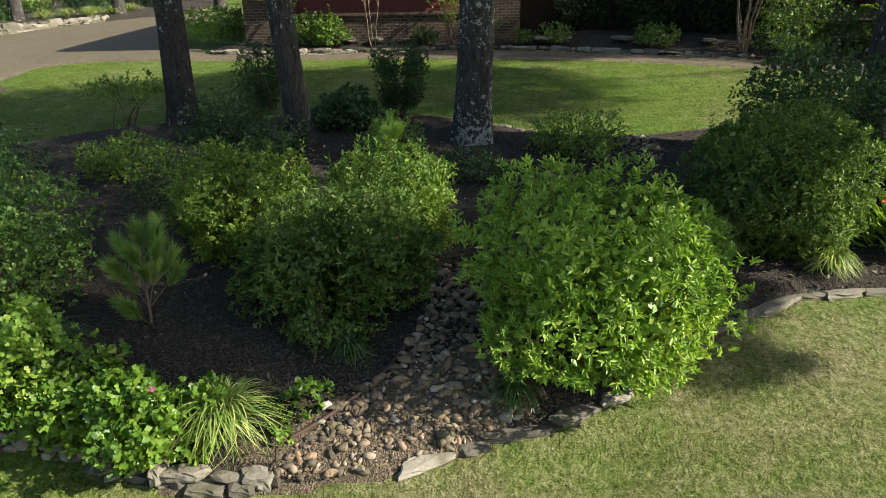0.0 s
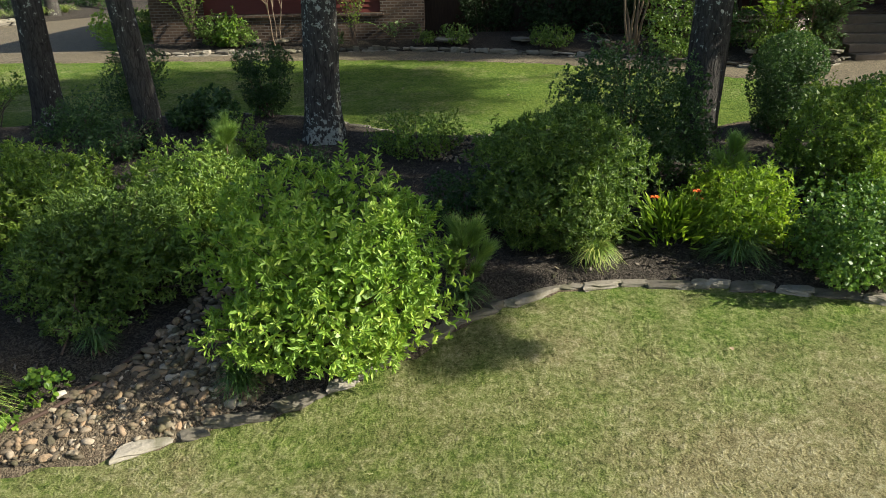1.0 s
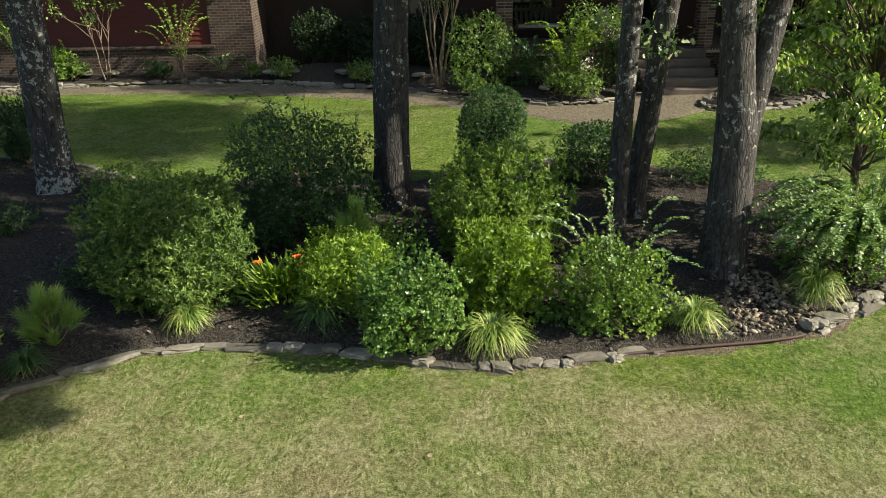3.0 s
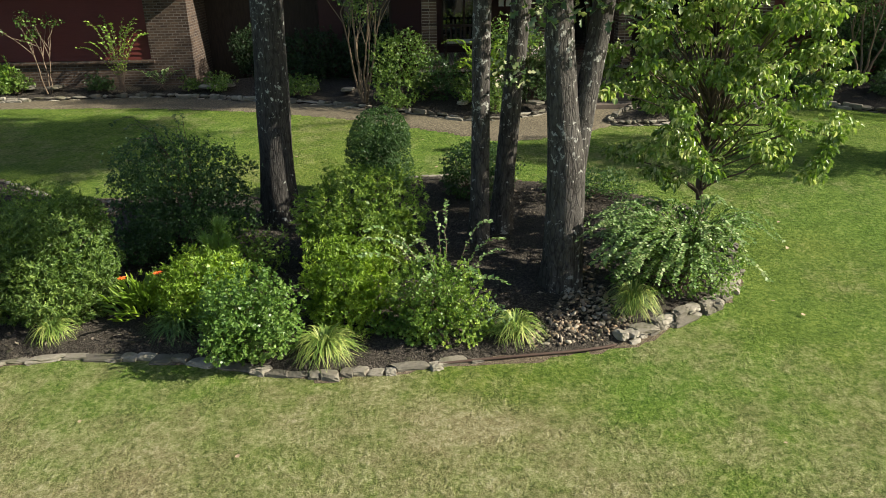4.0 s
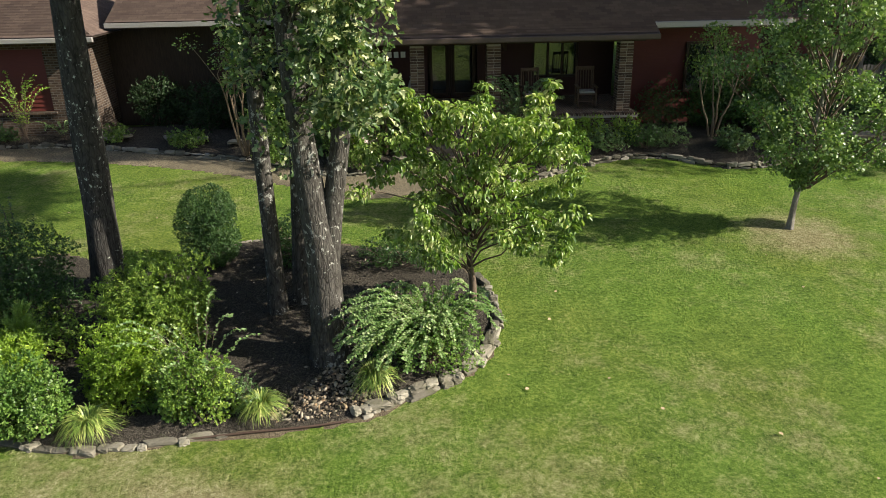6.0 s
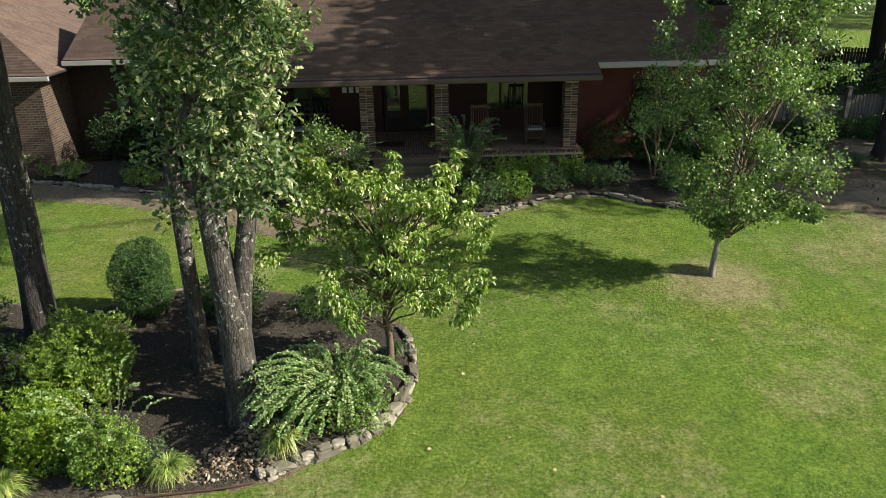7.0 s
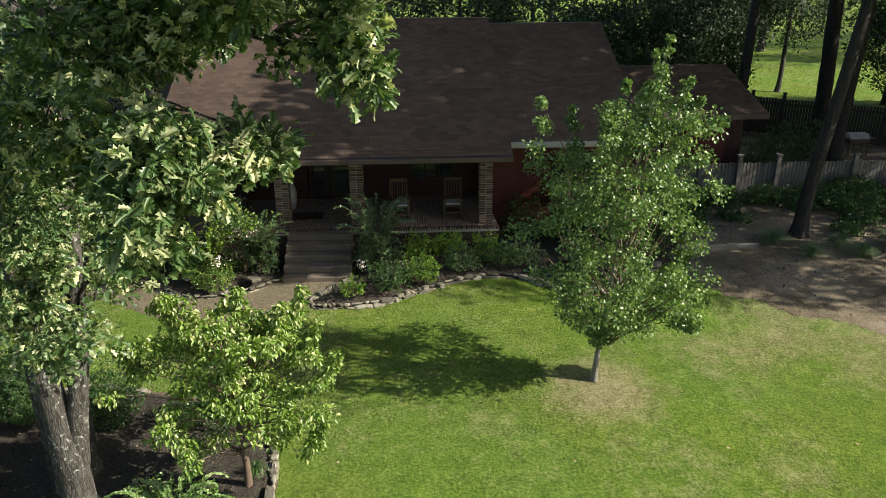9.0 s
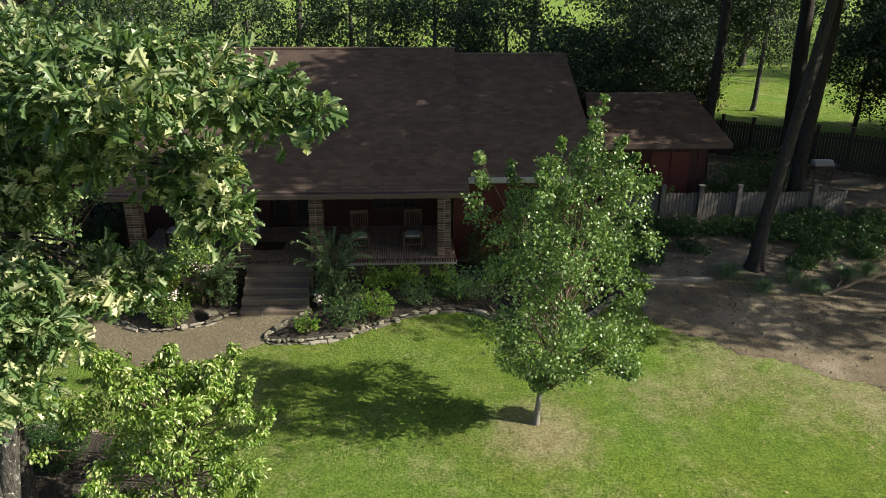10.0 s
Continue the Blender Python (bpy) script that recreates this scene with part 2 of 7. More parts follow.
def aggregate_material():
    n = Nodes("pebble_concrete")
    peb = n.node("ShaderNodeTexVoronoi", Scale=45.0)
    w = n.world_coords()
    n.link(w, peb.inputs["Vector"])
    sepc = n.tree.nodes.new("ShaderNodeSeparateColor")
    n.link(peb.outputs["Color"], sepc.inputs[0])
    stain = n.noise(w, 0.9, 4.0, 0.6)
    col = n.ramp(sepc.outputs[0], [(0.0, (0.055, 0.045, 0.028)), (0.5, (0.12, 0.098, 0.06)), (1.0, (0.23, 0.195, 0.13))])
    col = n.mix(n.ramp(stain, [(0.4, (0, 0, 0)), (0.7, (0.5, 0.5, 0.5))]), col, (0.1, 0.083, 0.053))
    n.bump(peb.outputs["Distance"], 0.5, 0.01)
    return n.done(col, 0.85, 0.0, 0.3)


def glass_material():
    n = Nodes("window_glass")
    n.done((0.02, 0.025, 0.025), 0.04, 0.0, 0.8)
    n.bsdf.inputs["IOR"].default_value = 1.65
    wob = n.noise(n.coords(), 1.2, 2.0)
    n.bump(wob, 0.05, 0.02)
    return n.mat


MAT = dict(
    lawn=lawn_material(), blades=grass_material(),
    mulch=mulch_material("dark_mulch", (0.012, 0.0105, 0.008), (0.036, 0.031, 0.024), (0.12, 0.104, 0.082)),
    earth=mulch_material("brown_bare_earth", (0.045, 0.035, 0.024), (0.115, 0.09, 0.06), (0.23, 0.185, 0.125)),
    litter=mulch_material("leaf_litter_soil", (0.04, 0.032, 0.02), (0.115, 0.092, 0.058), (0.3, 0.25, 0.17), (0.5, 0.42, 0.3)),
    chips=stone_material("mulch_chips", [(0.0, (0.016, 0.013, 0.011)), (0.5, (0.04, 0.034, 0.027)), (0.84, (0.085, 0.07, 0.054)), (0.94, (0.17, 0.14, 0.105)), (1.0, (0.4, 0.33, 0.25))], 0.9, "island"),
    litterleaf=stone_material("dry_leaf_litter", [(0.0, (0.03, 0.025, 0.018)), (0.6, (0.1, 0.08, 0.055)), (0.9, (0.2, 0.16, 0.11)), (1.0, (0.42, 0.34, 0.23))], 0.9, "island"),
    edging=stone_material("edging_stone", [(0.0, (0.11, 0.1, 0.078)), (0.5, (0.22, 0.2, 0.155)), (1.0, (0.36, 0.33, 0.265))]),
    river=stone_material("river_rock", [(0.0, (0.07, 0.058, 0.042)), (0.3, (0.17, 0.135, 0.092)), (0.55, (0.34, 0.23, 0.135)), (0.8, (0.28, 0.23, 0.165)), (1.0, (0.52, 0.45, 0.34))], 0.7),
    rivermany=stone_material("river_rock_many", [(0.0, (0.07, 0.058, 0.042)), (0.3, (0.17, 0.135, 0.092)), (0.55, (0.34, 0.23, 0.135)), (0.8, (0.28, 0.23, 0.165)), (1.0, (0.52, 0.45, 0.34))], 0.7, "island"),
    brick=brick_material("brown_brick", True, 0.36), brickfloor=brick_material("brick_paving", False, 0.85), shingles=shingle_material(),
    red=siding_material("red_stained_siding", (0.075, 0.014, 0.011), (0.115, 0.023, 0.016)),
    # the red siding again, with shade painted in as deeper reds
    shadedred=siding_material("red_siding_in_shade", (0.028, 0.008, 0.007), (0.045, 0.012, 0.010)),
    fascia=plain_material("brown_fascia_paint", (0.06, 0.042, 0.034), (0.095, 0.068, 0.055), 0.55),
    gutter=plain_material("pale_metal_flashing", (0.28, 0.265, 0.24), (0.38, 0.36, 0.33), 0.45, 0.2),
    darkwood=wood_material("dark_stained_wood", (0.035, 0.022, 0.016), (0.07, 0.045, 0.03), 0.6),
    fence=wood_material("weathered_fence_wood", (0.11, 0.10, 0.088), (0.20, 0.185, 0.165)),
    darkfence=wood_material("brown_fence_wood", (0.04, 0.033, 0.028), (0.075, 0.06, 0.05)),
    chair=wood_material("rocker_wood", (0.10, 0.062, 0.042), (0.16, 0.10, 0.068), 0.55),
    cushion=plain_material("patterned_cushion", (0.06, 0.05, 0.05), (0.7, 0.68, 0.64), 0.9, 0.0, 14.0),
    glass=glass_material(), pebble=aggregate_material(),
    step=plain_material("brick_steps_dark", (0.1, 0.078, 0.058), (0.19, 0.15, 0.115), 0.9, 0.0, 9.0),
    oakbark=bark_material("oak_bark", (0.024, 0.021, 0.018), (0.115, 0.106, 0.092), (0.3, 0.3, 0.265), 0.6),
    lichenbark=bark_material("lichen_bark", (0.02, 0.018, 0.016), (0.085, 0.08, 0.07), (0.36, 0.38, 0.33), 0.625),
    footbark=bark_material("lichen_foot_bark", (0.022, 0.02, 0.018), (0.095, 0.088, 0.078), (0.30, 0.32, 0.28), 0.565, 14.0, 0.10),
    palebark=bark_material("pale_smooth_bark", (0.16, 0.145, 0.12), (0.32, 0.295, 0.25), (0.5, 0.49, 0.44), 0.66, 30.0),
    darkbark=bark_material("dark_shade_bark", (0.018, 0.016, 0.014), (0.06, 0.054, 0.047), (0.14, 0.145, 0.12), 0.7),
    twig=plain_material("twig_bark", (0.07, 0.05, 0.035), (0.14, 0.10, 0.07), 0.85),
    tanbark=plain_material("tan_twig_bark", (0.12, 0.085, 0.055), (0.22, 0.16, 0.105), 0.75),
    metal=plain_material("brown_steel_edging", (0.045, 0.03, 0.022), (0.09, 0.055, 0.038), 0.7, 0.2),
    white=plain_material("white_paint", (0.7, 0.7, 0.68), (0.8, 0.8, 0.78), 0.5),
    leaf_big=leaf_material("holly_leaf", (0.061, 0.134, 0.020), (0.177, 0.287, 0.039), (0.415, 0.512, 0.104)),
    leaf_azalea=leaf_material("azalea_leaf", (0.035, 0.08, 0.014), (0.12, 0.2, 0.03), (0.33, 0.4, 0.075)),
    leaf_dark=leaf_material("dark_evergreen_leaf", (0.014, 0.038, 0.012), (0.038, 0.082, 0.022), (0.11, 0.185, 0.055)),
    leaf_camellia=leaf_material("glossy_camellia_leaf", (0.028, 0.072, 0.014), (0.09, 0.168, 0.03), (0.26, 0.35, 0.095), 0.4, 0.3, 0.45),
    leaf_lime=leaf_material("lime_green_leaf", (0.022, 0.06, 0.008), (0.085, 0.165, 0.018), (0.25, 0.34, 0.045)),
    leaf_blue=leaf_material("grey_green_leaf", (0.032, 0.066, 0.028), (0.085, 0.14, 0.055), (0.21, 0.28, 0.125)),
    leaf_oak=leaf_material("oak_leaf", (0.022, 0.05, 0.017), (0.085, 0.14, 0.045), (0.5, 0.56, 0.28), 0.4, 0.32, 0.5, 0.57, 0.75),
    leaf_dog=leaf_material("dogwood_leaf", (0.05, 0.10, 0.016), (0.145, 0.23, 0.036), (0.5, 0.56, 0.26), 0.34, 0.32, 0.6, 0.52, 0.65),
    leaf_pear=leaf_material("pear_leaf", (0.03, 0.066, 0.018), (0.085, 0.148, 0.04), (0.26, 0.33, 0.13), 0.38, 0.3, 0.5, 0.5, 0.6),
    leaf_gold=leaf_material("golden_green_leaf", (0.05, 0.092, 0.010), (0.155, 0.25, 0.024), (0.4, 0.49, 0.065), 0.45, 0.38),
    leaf_bright=leaf_material("bright_azalea_leaf", (0.035, 0.075, 0.012), (0.125, 0.2, 0.026), (0.34, 0.42, 0.08)),
    leaf_mid=leaf_material("mid_green_leaf", (0.026, 0.06, 0.013), (0.085, 0.145, 0.026), (0.24, 0.32, 0.075)),
    palestone=plain_material("pale_quartz_rock", (0.42, 0.38, 0.31), (0.58, 0.54, 0.46), 0.8),
    # foliage in deep shade: the shade is put into near-black leaf colours
    leaf_shade=leaf_material("leaf_darkened_for_shade", (0.006, 0.016, 0.005), (0.015, 0.032, 0.009), (0.032, 0.058, 0.016), 0.55, 0.12, 0.3),
    leaf_arch=leaf_material("arching_shrub_leaf", (0.06, 0.12, 0.03), (0.15, 0.24, 0.075), (0.45, 0.52, 0.28), 0.4, 0.28),
    liriope=leaf_material("liriope_blade", (0.06, 0.11, 0.022), (0.16, 0.235, 0.045), (0.48, 0.54, 0.17), 0.4, 0.2, 0.45, 0.5, 0.8),
    liriope_green=leaf_material("green_liriope_blade", (0.02, 0.05, 0.012), (0.05, 0.10, 0.025), (0.12, 0.19, 0.05), 0.4, 0.2),
    needle=leaf_material("pine_needle", (0.07, 0.13, 0.03), (0.155, 0.25, 0.055), (0.32, 0.42, 0.1), 0.45, 0.2),
    petal=plain_material("orange_petal", (0.75, 0.10, 0.02), (0.85, 0.2, 0.03), 0.5),
    blossom=plain_material("pale_pink_blossom", (0.75, 0.55, 0.52), (0.85, 0.72, 0.68), 0.6),
    fallen=plain_material("dry_fallen_leaf", (0.34, 0.24, 0.13), (0.5, 0.4, 0.25), 0.8),
    magenta=plain_material("magenta_blossom", (0.55, 0.03, 0.25), (0.65, 0.06, 0.3), 0.6),
)

# ---- mesh helpers ----


def raw_mesh(name, verts, faces, material, smooth=False):
    """A mesh from a vertex array and one face array (all faces of one size) or a list of such arrays."""
    me = bpy.data.meshes.new(name)
    verts = np.asarray(verts, np.float32)
    groups = faces if isinstance(faces, list) else [faces]
    groups = [np.asarray(f, np.int32) for f in groups if len(f)]
    loops = np.concatenate([f.ravel() for f in groups])
    sizes = np.concatenate([np.full(len(f), f.shape[1], np.int32) for f in groups])
    starts = np.concatenate([[0], np.cumsum(sizes)[:-1]]).astype(np.int32)
    me.vertices.add(len(verts))
    me.vertices.foreach_set("co", verts.ravel())
    me.loops.add(len(loops))
    me.loops.foreach_set("vertex_index", loops)
    me.polygons.add(len(sizes))
    me.polygons.foreach_set("loop_start", starts)
    me.update(calc_edges=True)
    if smooth:
        me.polygons.foreach_set("use_smooth", np.ones(len(sizes), bool))
    me.materials.append(material)
    return me


def thing(name, x, y, z, label, category, group=""):
    ob = new(name)
    ob.empty_display_size = 0.1
    ob.matrix_world = Matrix.Translation((x, y, z))
    return tagged(ob, label, category, group)


def child(name, me, parent, label="", at=None):
    """Links a mesh as a part; its coordinates are those of its parent."""
    ob = new(name, me)
    ob.parent = parent
    if at is not None:
        ob.matrix_basis = at
    return tagged(ob, label) if label else ob


def box_bm(bm, x0, x1, y0, y1, z0, z1):
    m = Matrix.Translation(((x0 + x1) / 2, (y0 + y1) / 2, (z0 + z1) / 2)) @ Matrix.Diagonal((x1 - x0, y1 - y0, z1 - z0, 1))
    return bmesh.ops.create_cube(bm, size=1.0, matrix=m)["verts"]


def bm_mesh(name, bm, material, bevel=0.0, smooth=False):
    if bevel:
        bmesh.ops.bevel(bm, geom=bm.edges[:], offset=bevel, segments=1, affect="EDGES")
    me = bpy.data.meshes.new(name)
    bm.to_mesh(me)
    bm.free()
    me.materials.append(material)
    if smooth:
        me.polygons.foreach_set("use_smooth", np.ones(len(me.polygons), bool))
    return me


def part(name, bm, material, parent, label="", bevel=0.0):
    return child(name, bm_mesh(name, bm, material, bevel), parent, label)


def box_part(name, parent, material, x0, x1, y0, y1, z0, z1, label="", bevel=0.0):
    bm = bmesh.new()
    box_bm(bm, x0, x1, y0, y1, z0, z1)
    return part(name, bm, material, parent, label, bevel)


def unit(v):
    v = np.asarray(v, float)
    return v / np.maximum(np.linalg.norm(v, axis=-1, keepdims=True), 1e-9)


# leaf outlines: across, along, out of plane
LANCE = (np.array([(0, 0, 0), (.24, .33, .05), (.2, .7, .04), (0, 1, -.1), (-.2, .7, .04), (-.24, .33, .05)]), np.array([(0, 1, 2, 3), (0, 3, 4, 5)]))
NARROW = (LANCE[0] * np.array([0.62, 1, 1.4]), LANCE[1])
OVAL = (np.array([(0, 0, 0), (.36, .3, .07), (.34, .68, .05), (0, 1, -.1), (-.34, .68, .05), (-.36, .3, .07)]), np.array([(0, 1, 2, 3), (0, 3, 4, 5)]))
DIAMOND = (np.array([(0, 0, 0), (.3, .5, .06), (0, 1, -.05), (-.3, .5, .06)]), np.array([(0, 1, 2, 3)]))
KITE = (np.array([(0, 0, 0), (.25, .42, .07), (0, 1, -.07), (-.25, .42, .07)]), np.array([(0, 1, 2, 3)]))
WIDE = (np.array([(0, 0, 0), (.36, .45, .09), (0, 1, -.08), (-.36, .45, .09)]), np.array([(0, 1, 2, 3)]))
LOBED = (np.array([(0, 0, 0), (.3, .36, .07), (.15, .55, .03), (.33, .8, .06), (0, 1, -.12), (-.33, .8, .06), (-.15, .55, .03), (-.3, .36, .07)]),
         np.array([(0, 1, 2, 6), (0, 6, 7, 7), (2, 3, 4, 6), (6, 4, 5, 5)]))
OAK = (np.array([(0, 0, 0), (.09, .24, .02), (.31, .36, .08), (.13, .5, .02), (.3, .74, .07), (0, 1, -.14), (-.3, .74, .07), (-.13, .5, .02), (-.31, .36, .08), (-.09, .24, .02)]),
       np.array([(0, 1, 3, 5), (1, 2, 3, 3), (3, 4, 5, 5), (0, 5, 7, 9), (9, 7, 8, 8), (7, 5, 6, 6)]))
WHITE_OAK = (np.array([(0, 0, 0), (0, 1, -.16), (0, .44, -.01), (0, .7, -.04)] + [(k * u, v, w) for k in (1, -1) for u, v, w in ((.09, .2, .02), (.3, .31, .07), (.14, .44, .03), (.38, .58, .07), (.16, .7, .02), (.27, .86, .0))]),
             np.array([q for o in (4, 10) for q in ((0, o, o + 2, 2), (o, o + 1, o + 2, o + 2), (2, o + 2, o + 4, 3), (o + 2, o + 3, o + 4, o + 4), (3, o + 4, 1, 1), (o + 4, o + 5, 1, 1))]))
NEEDLE = (np.array([(.012, 0, 0), (-.012, 0, 0), (0, 1, -.03)]), np.array([(0, 1, 2)]))


def leaves(P, D, S, shape, rng, face_up=0.6, out=None):
    """Vertices and faces of leaves at P, along D, of size S, with their upper sides towards out (up, if not given)."""
    verts, faces = shape
    P, D = np.asarray(P, float), unit(D)
    n = len(P)
    hint = unit(rng.normal(size=(n, 3)) * (1 - face_up) + (np.array([0, 0, face_up]) if out is None else unit(out) * face_up))
    side = unit(np.cross(D, hint))
    nrm = np.cross(side, D)
    S = np.broadcast_to(np.asarray(S, float), (n,))[:, None, None]
    V = P[:, None] + S * (verts[None, :, 0, None] * side[:, None] + verts[None, :, 1, None] * D[:, None] + verts[None, :, 2, None] * nrm[:, None])
    k = len(verts)
    if len(faces[0]) == 4 and any(f[2] == f[3] for f in faces):
        quads = np.array([f for f in faces if f[2] != f[3]])
        tris = np.array([f[:3] for f in faces if f[2] == f[3]])
        off = (np.arange(n) * k)[:, None, None]
        return V.reshape(-1, 3), [(quads[None] + off).reshape(-1, 4), (tris[None] + off).reshape(-1, 3)]
    off = (np.arange(n) * k)[:, None, None]
    return V.reshape(-1, 3), [(faces[None] + off).reshape(-1, faces.shape[1])]


def joined(pieces):
    """Joins (verts, [faces]) pieces."""
    out, groups, base = [], {}, 0
    for V, fs in pieces:
        out.append(V)
        for f in fs:
            groups.setdefault(f.shape[1], []).append(f + base)
        base += len(V)
    return np.concatenate(out), [np.concatenate(g) for g in groups.values()]


def tubes(paths, radii, sides=6):
    """Tapered tubes along paths (each k x 3) with radii (each k)."""
    pieces = []
    ang = np.linspace(0, 2 * np.pi, sides, endpoint=False)
    for path, rad in zip(paths, radii):
        path, rad = np.asarray(path, float), np.asarray(rad, float)
        tan = unit(np.gradient(path, axis=0))
        ref = np.where(np.abs(tan[:, 2:3]) > 0.9, np.array([[1.0, 0, 0]]), np.array([[0, 0, 1.0]]))
        a = unit(np.cross(tan, ref))
        for i in range(1, len(a)):
            a[i] = unit(a[i - 1] - tan[i] * np.dot(a[i - 1], tan[i]))
        b = np.cross(tan, a)
        ring = path[:, None] + rad[:, None, None] * (np.cos(ang)[None, :, None] * a[:, None] + np.sin(ang)[None, :, None] * b[:, None])
        k = len(path)
        i, j = np.meshgrid(np.arange(k - 1), np.arange(sides), indexing="ij")
        j2 = (j + 1) % sides
        f = np.stack([i * sides + j, i * sides + j2, (i + 1) * sides + j2, (i + 1) * sides + j], -1).reshape(-1, 4)
        pieces.append((ring.reshape(-1, 3), [f]))
    return joined(pieces)


def bent(a, b, k=6, sag=0.0, wobble=0.0, rng=None):
    t = np.linspace(0, 1, k)[:, None]
    p = np.asarray(a, float) * (1 - t) + np.asarray(b, float) * t
    p[:, 2] += sag * np.sin(np.pi * t[:, 0])
    if wobble:
        w = rng.normal(size=(k, 3)) * wobble
        w[0] = 0
        p += w
    return p


def sphere_dirs(n, rng):
    return unit(rng.normal(size=(n, 3)))


def lump(d, seed, freq, amp):
    """Smooth lumps over directions."""
    r = np.random.default_rng(seed)
    out = np.zeros(len(d))
    for k in range(5):
        w = r.normal(size=3) * freq * (1 + 0.6 * k)
        out += np.sin(d @ w + r.uniform(0, 6.28)) / (1 + 0.6 * k)
    return 1 + amp * out / 1.8


# ---- ground ----
def ground_z(x, y):
    """A slope up to the house, with a swell round the young tree and a dip at the front of the bed."""
    x, y = np.asarray(x, float), np.asarray(y, float)
    z = 0.072 * (y - 6.3)
    z = -0.15 * np.log(np.exp(-np.minimum(z, 20) / 0.15) + math.exp(-0.85 / 0.15))
    swell = 0.17 * np.exp(-((y - 10.8) / 2.6) ** 2 - ((x - 18) / 4.2) ** 2)
    a, b = np.clip((5.7 - y) / 1.3, 0, 1), np.clip((3.2 - x) / 2.8, 0, 1)
    return z + swell - 0.26 * a * a * (3 - 2 * a) * b * b * (3 - 2 * b)


def gz(x, y):
    return float(ground_z(x, y))


def smooth_loop(points, per=6, closed=True):
    """A Catmull-Rom curve through points."""
    p = np.asarray(points, float)
    n = len(p)
    out = []
    for i in range(n if closed else n - 1):
        q = [p[(i + k) % n] if closed else p[min(max(i + k, 0), n - 1)] for k in (-1, 0, 1, 2)]
        for t in np.linspace(0, 1, per, endpoint=False):
            out.append(0.5 * (2 * q[1] + (q[2] - q[0]) * t + (2 * q[0] - 5 * q[1] + 4 * q[2] - q[3]) * t * t + (3 * q[1] - q[0] - 3 * q[2] + q[3]) * t ** 3))
    if not closed:
        out.append(p[-1])
    return np.array(out)


def inside_by(loop, x, y):
    """Signed distance to a closed loop, positive inside."""
    x, y = np.asarray(x, float), np.asarray(y, float)
    best = np.full(x.shape, 1e9)
    odd = np.zeros(x.shape, bool)
    for (ax, ay), (bx, by) in zip(loop, np.roll(loop, -1, axis=0)):
        dx, dy = bx - ax, by - ay
        t = np.clip(((x - ax) * dx + (y - ay) * dy) / max(dx * dx + dy * dy, 1e-12), 0, 1)
        best = np.minimum(best, np.hypot(x - ax - t * dx, y - ay - t * dy))
        if ay != by:
            cross = ((ay > y) != (by > y)) & (x < (bx - ax) * (y - ay) / (by - ay) + ax)
            odd ^= cross
    return np.where(odd, best, -best)


def patch(name, loop, cell, height, material, label, category, margin=0.25):
    """A sheet over the ground inside a loop; height(x, y, d) is its rise, d the distance to its edge."""
    x0, y0 = loop.min(0) - margin
    x1, y1 = loop.max(0) + margin
    xs, ys = np.arange(x0, x1 + cell, cell), np.arange(y0, y1 + cell, cell)
    X, Y = np.meshgrid(xs, ys, indexing="ij")
    d = inside_by(loop, X, Y)
    Z = ground_z(X, Y) + np.where(d > 0, height(X, Y, np.maximum(d, 0)), -0.05)
    idx = np.arange(X.size).reshape(X.shape)
    f = np.stack([idx[:-1, :-1], idx[1:, :-1], idx[1:, 1:], idx[:-1, 1:]], -1).reshape(-1, 4)
    keep = (d.ravel()[f] > -cell * 1.5).all(1) & (d.ravel()[f] > -0.02).any(1)
    f = f[keep]
    used, inv = np.unique(f, return_inverse=True)
    V = np.stack([X, Y, Z], -1).reshape(-1, 3)[used]
    return tagged(new(name, raw_mesh(name, V, inv.reshape(-1, 4), material, True)), label, category, "", "structure")


BED = smooth_loop([(-9.5, 6.2), (-7.06, 5.44), (-5.26, 4.96), (-3.3, 4.67), (-2.22, 4.33), (-1.55, 4.26), (-0.49, 4.41), (0.52, 4.73), (1.32, 5.04), (1.7, 5.25), (2.22, 5.68), (2.85, 6.15), (3.48, 6.4),
                   (4.14, 6.46), (5.16, 6.37), (5.87, 6.25), (6.88, 5.94), (7.74, 5.91), (8.66, 6.04), (9.43, 6.12), (10.3, 6.2), (10.81, 6.33), (11.56, 6.74), (12.27, 7.13), (12.75, 7.7), (12.98, 8.3),
                   (13.08, 8.9), (13.02, 9.5), (12.85, 10.2), (12.4, 10.9), (11.5, 11.5), (10.2, 11.95), (8.8, 12.3), (7.5, 12.0), (6, 11.3), (4.6, 11.9), (3, 11.6), (1.6, 11.85), (.1, 12.8), (-1.5, 13.2),
                   (-4, 12.9), (-5.7, 12.5), (-7.3, 11.5), (-9.5, 10.6), (-11, 8.6)], 5)
HOUSE_BED = smooth_loop([(-6.4, 20.0), (-5, 19.55), (-3.6, 19.45), (-.4, 19.65), (1.3, 19.7), (4.3, 18.75), (6.5, 17.95), (8.8, 16.7), (9.8, 16.15), (10.9, 16.3), (11.9, 16.95), (12.05, 18.3), (12.0, 19.5), (9, 20.5), (5, 22.5), (0, 21.5), (-5.5, 21.5)], 5)
ENTRY_BED = smooth_loop([(14.1, 17.2), (13.5, 16.4), (13.0, 15.65), (13.6, 15.42), (15, 15.6), (15.75, 16.1), (17.4, 16.9), (18.4, 16.95), (19.1, 16.6), (20.1, 15.9), (21.4, 16.1), (22.7, 17.2), (23.8, 18.4), (23.6, 20.5), (19, 20.5), (14.3, 19.5)], 5)
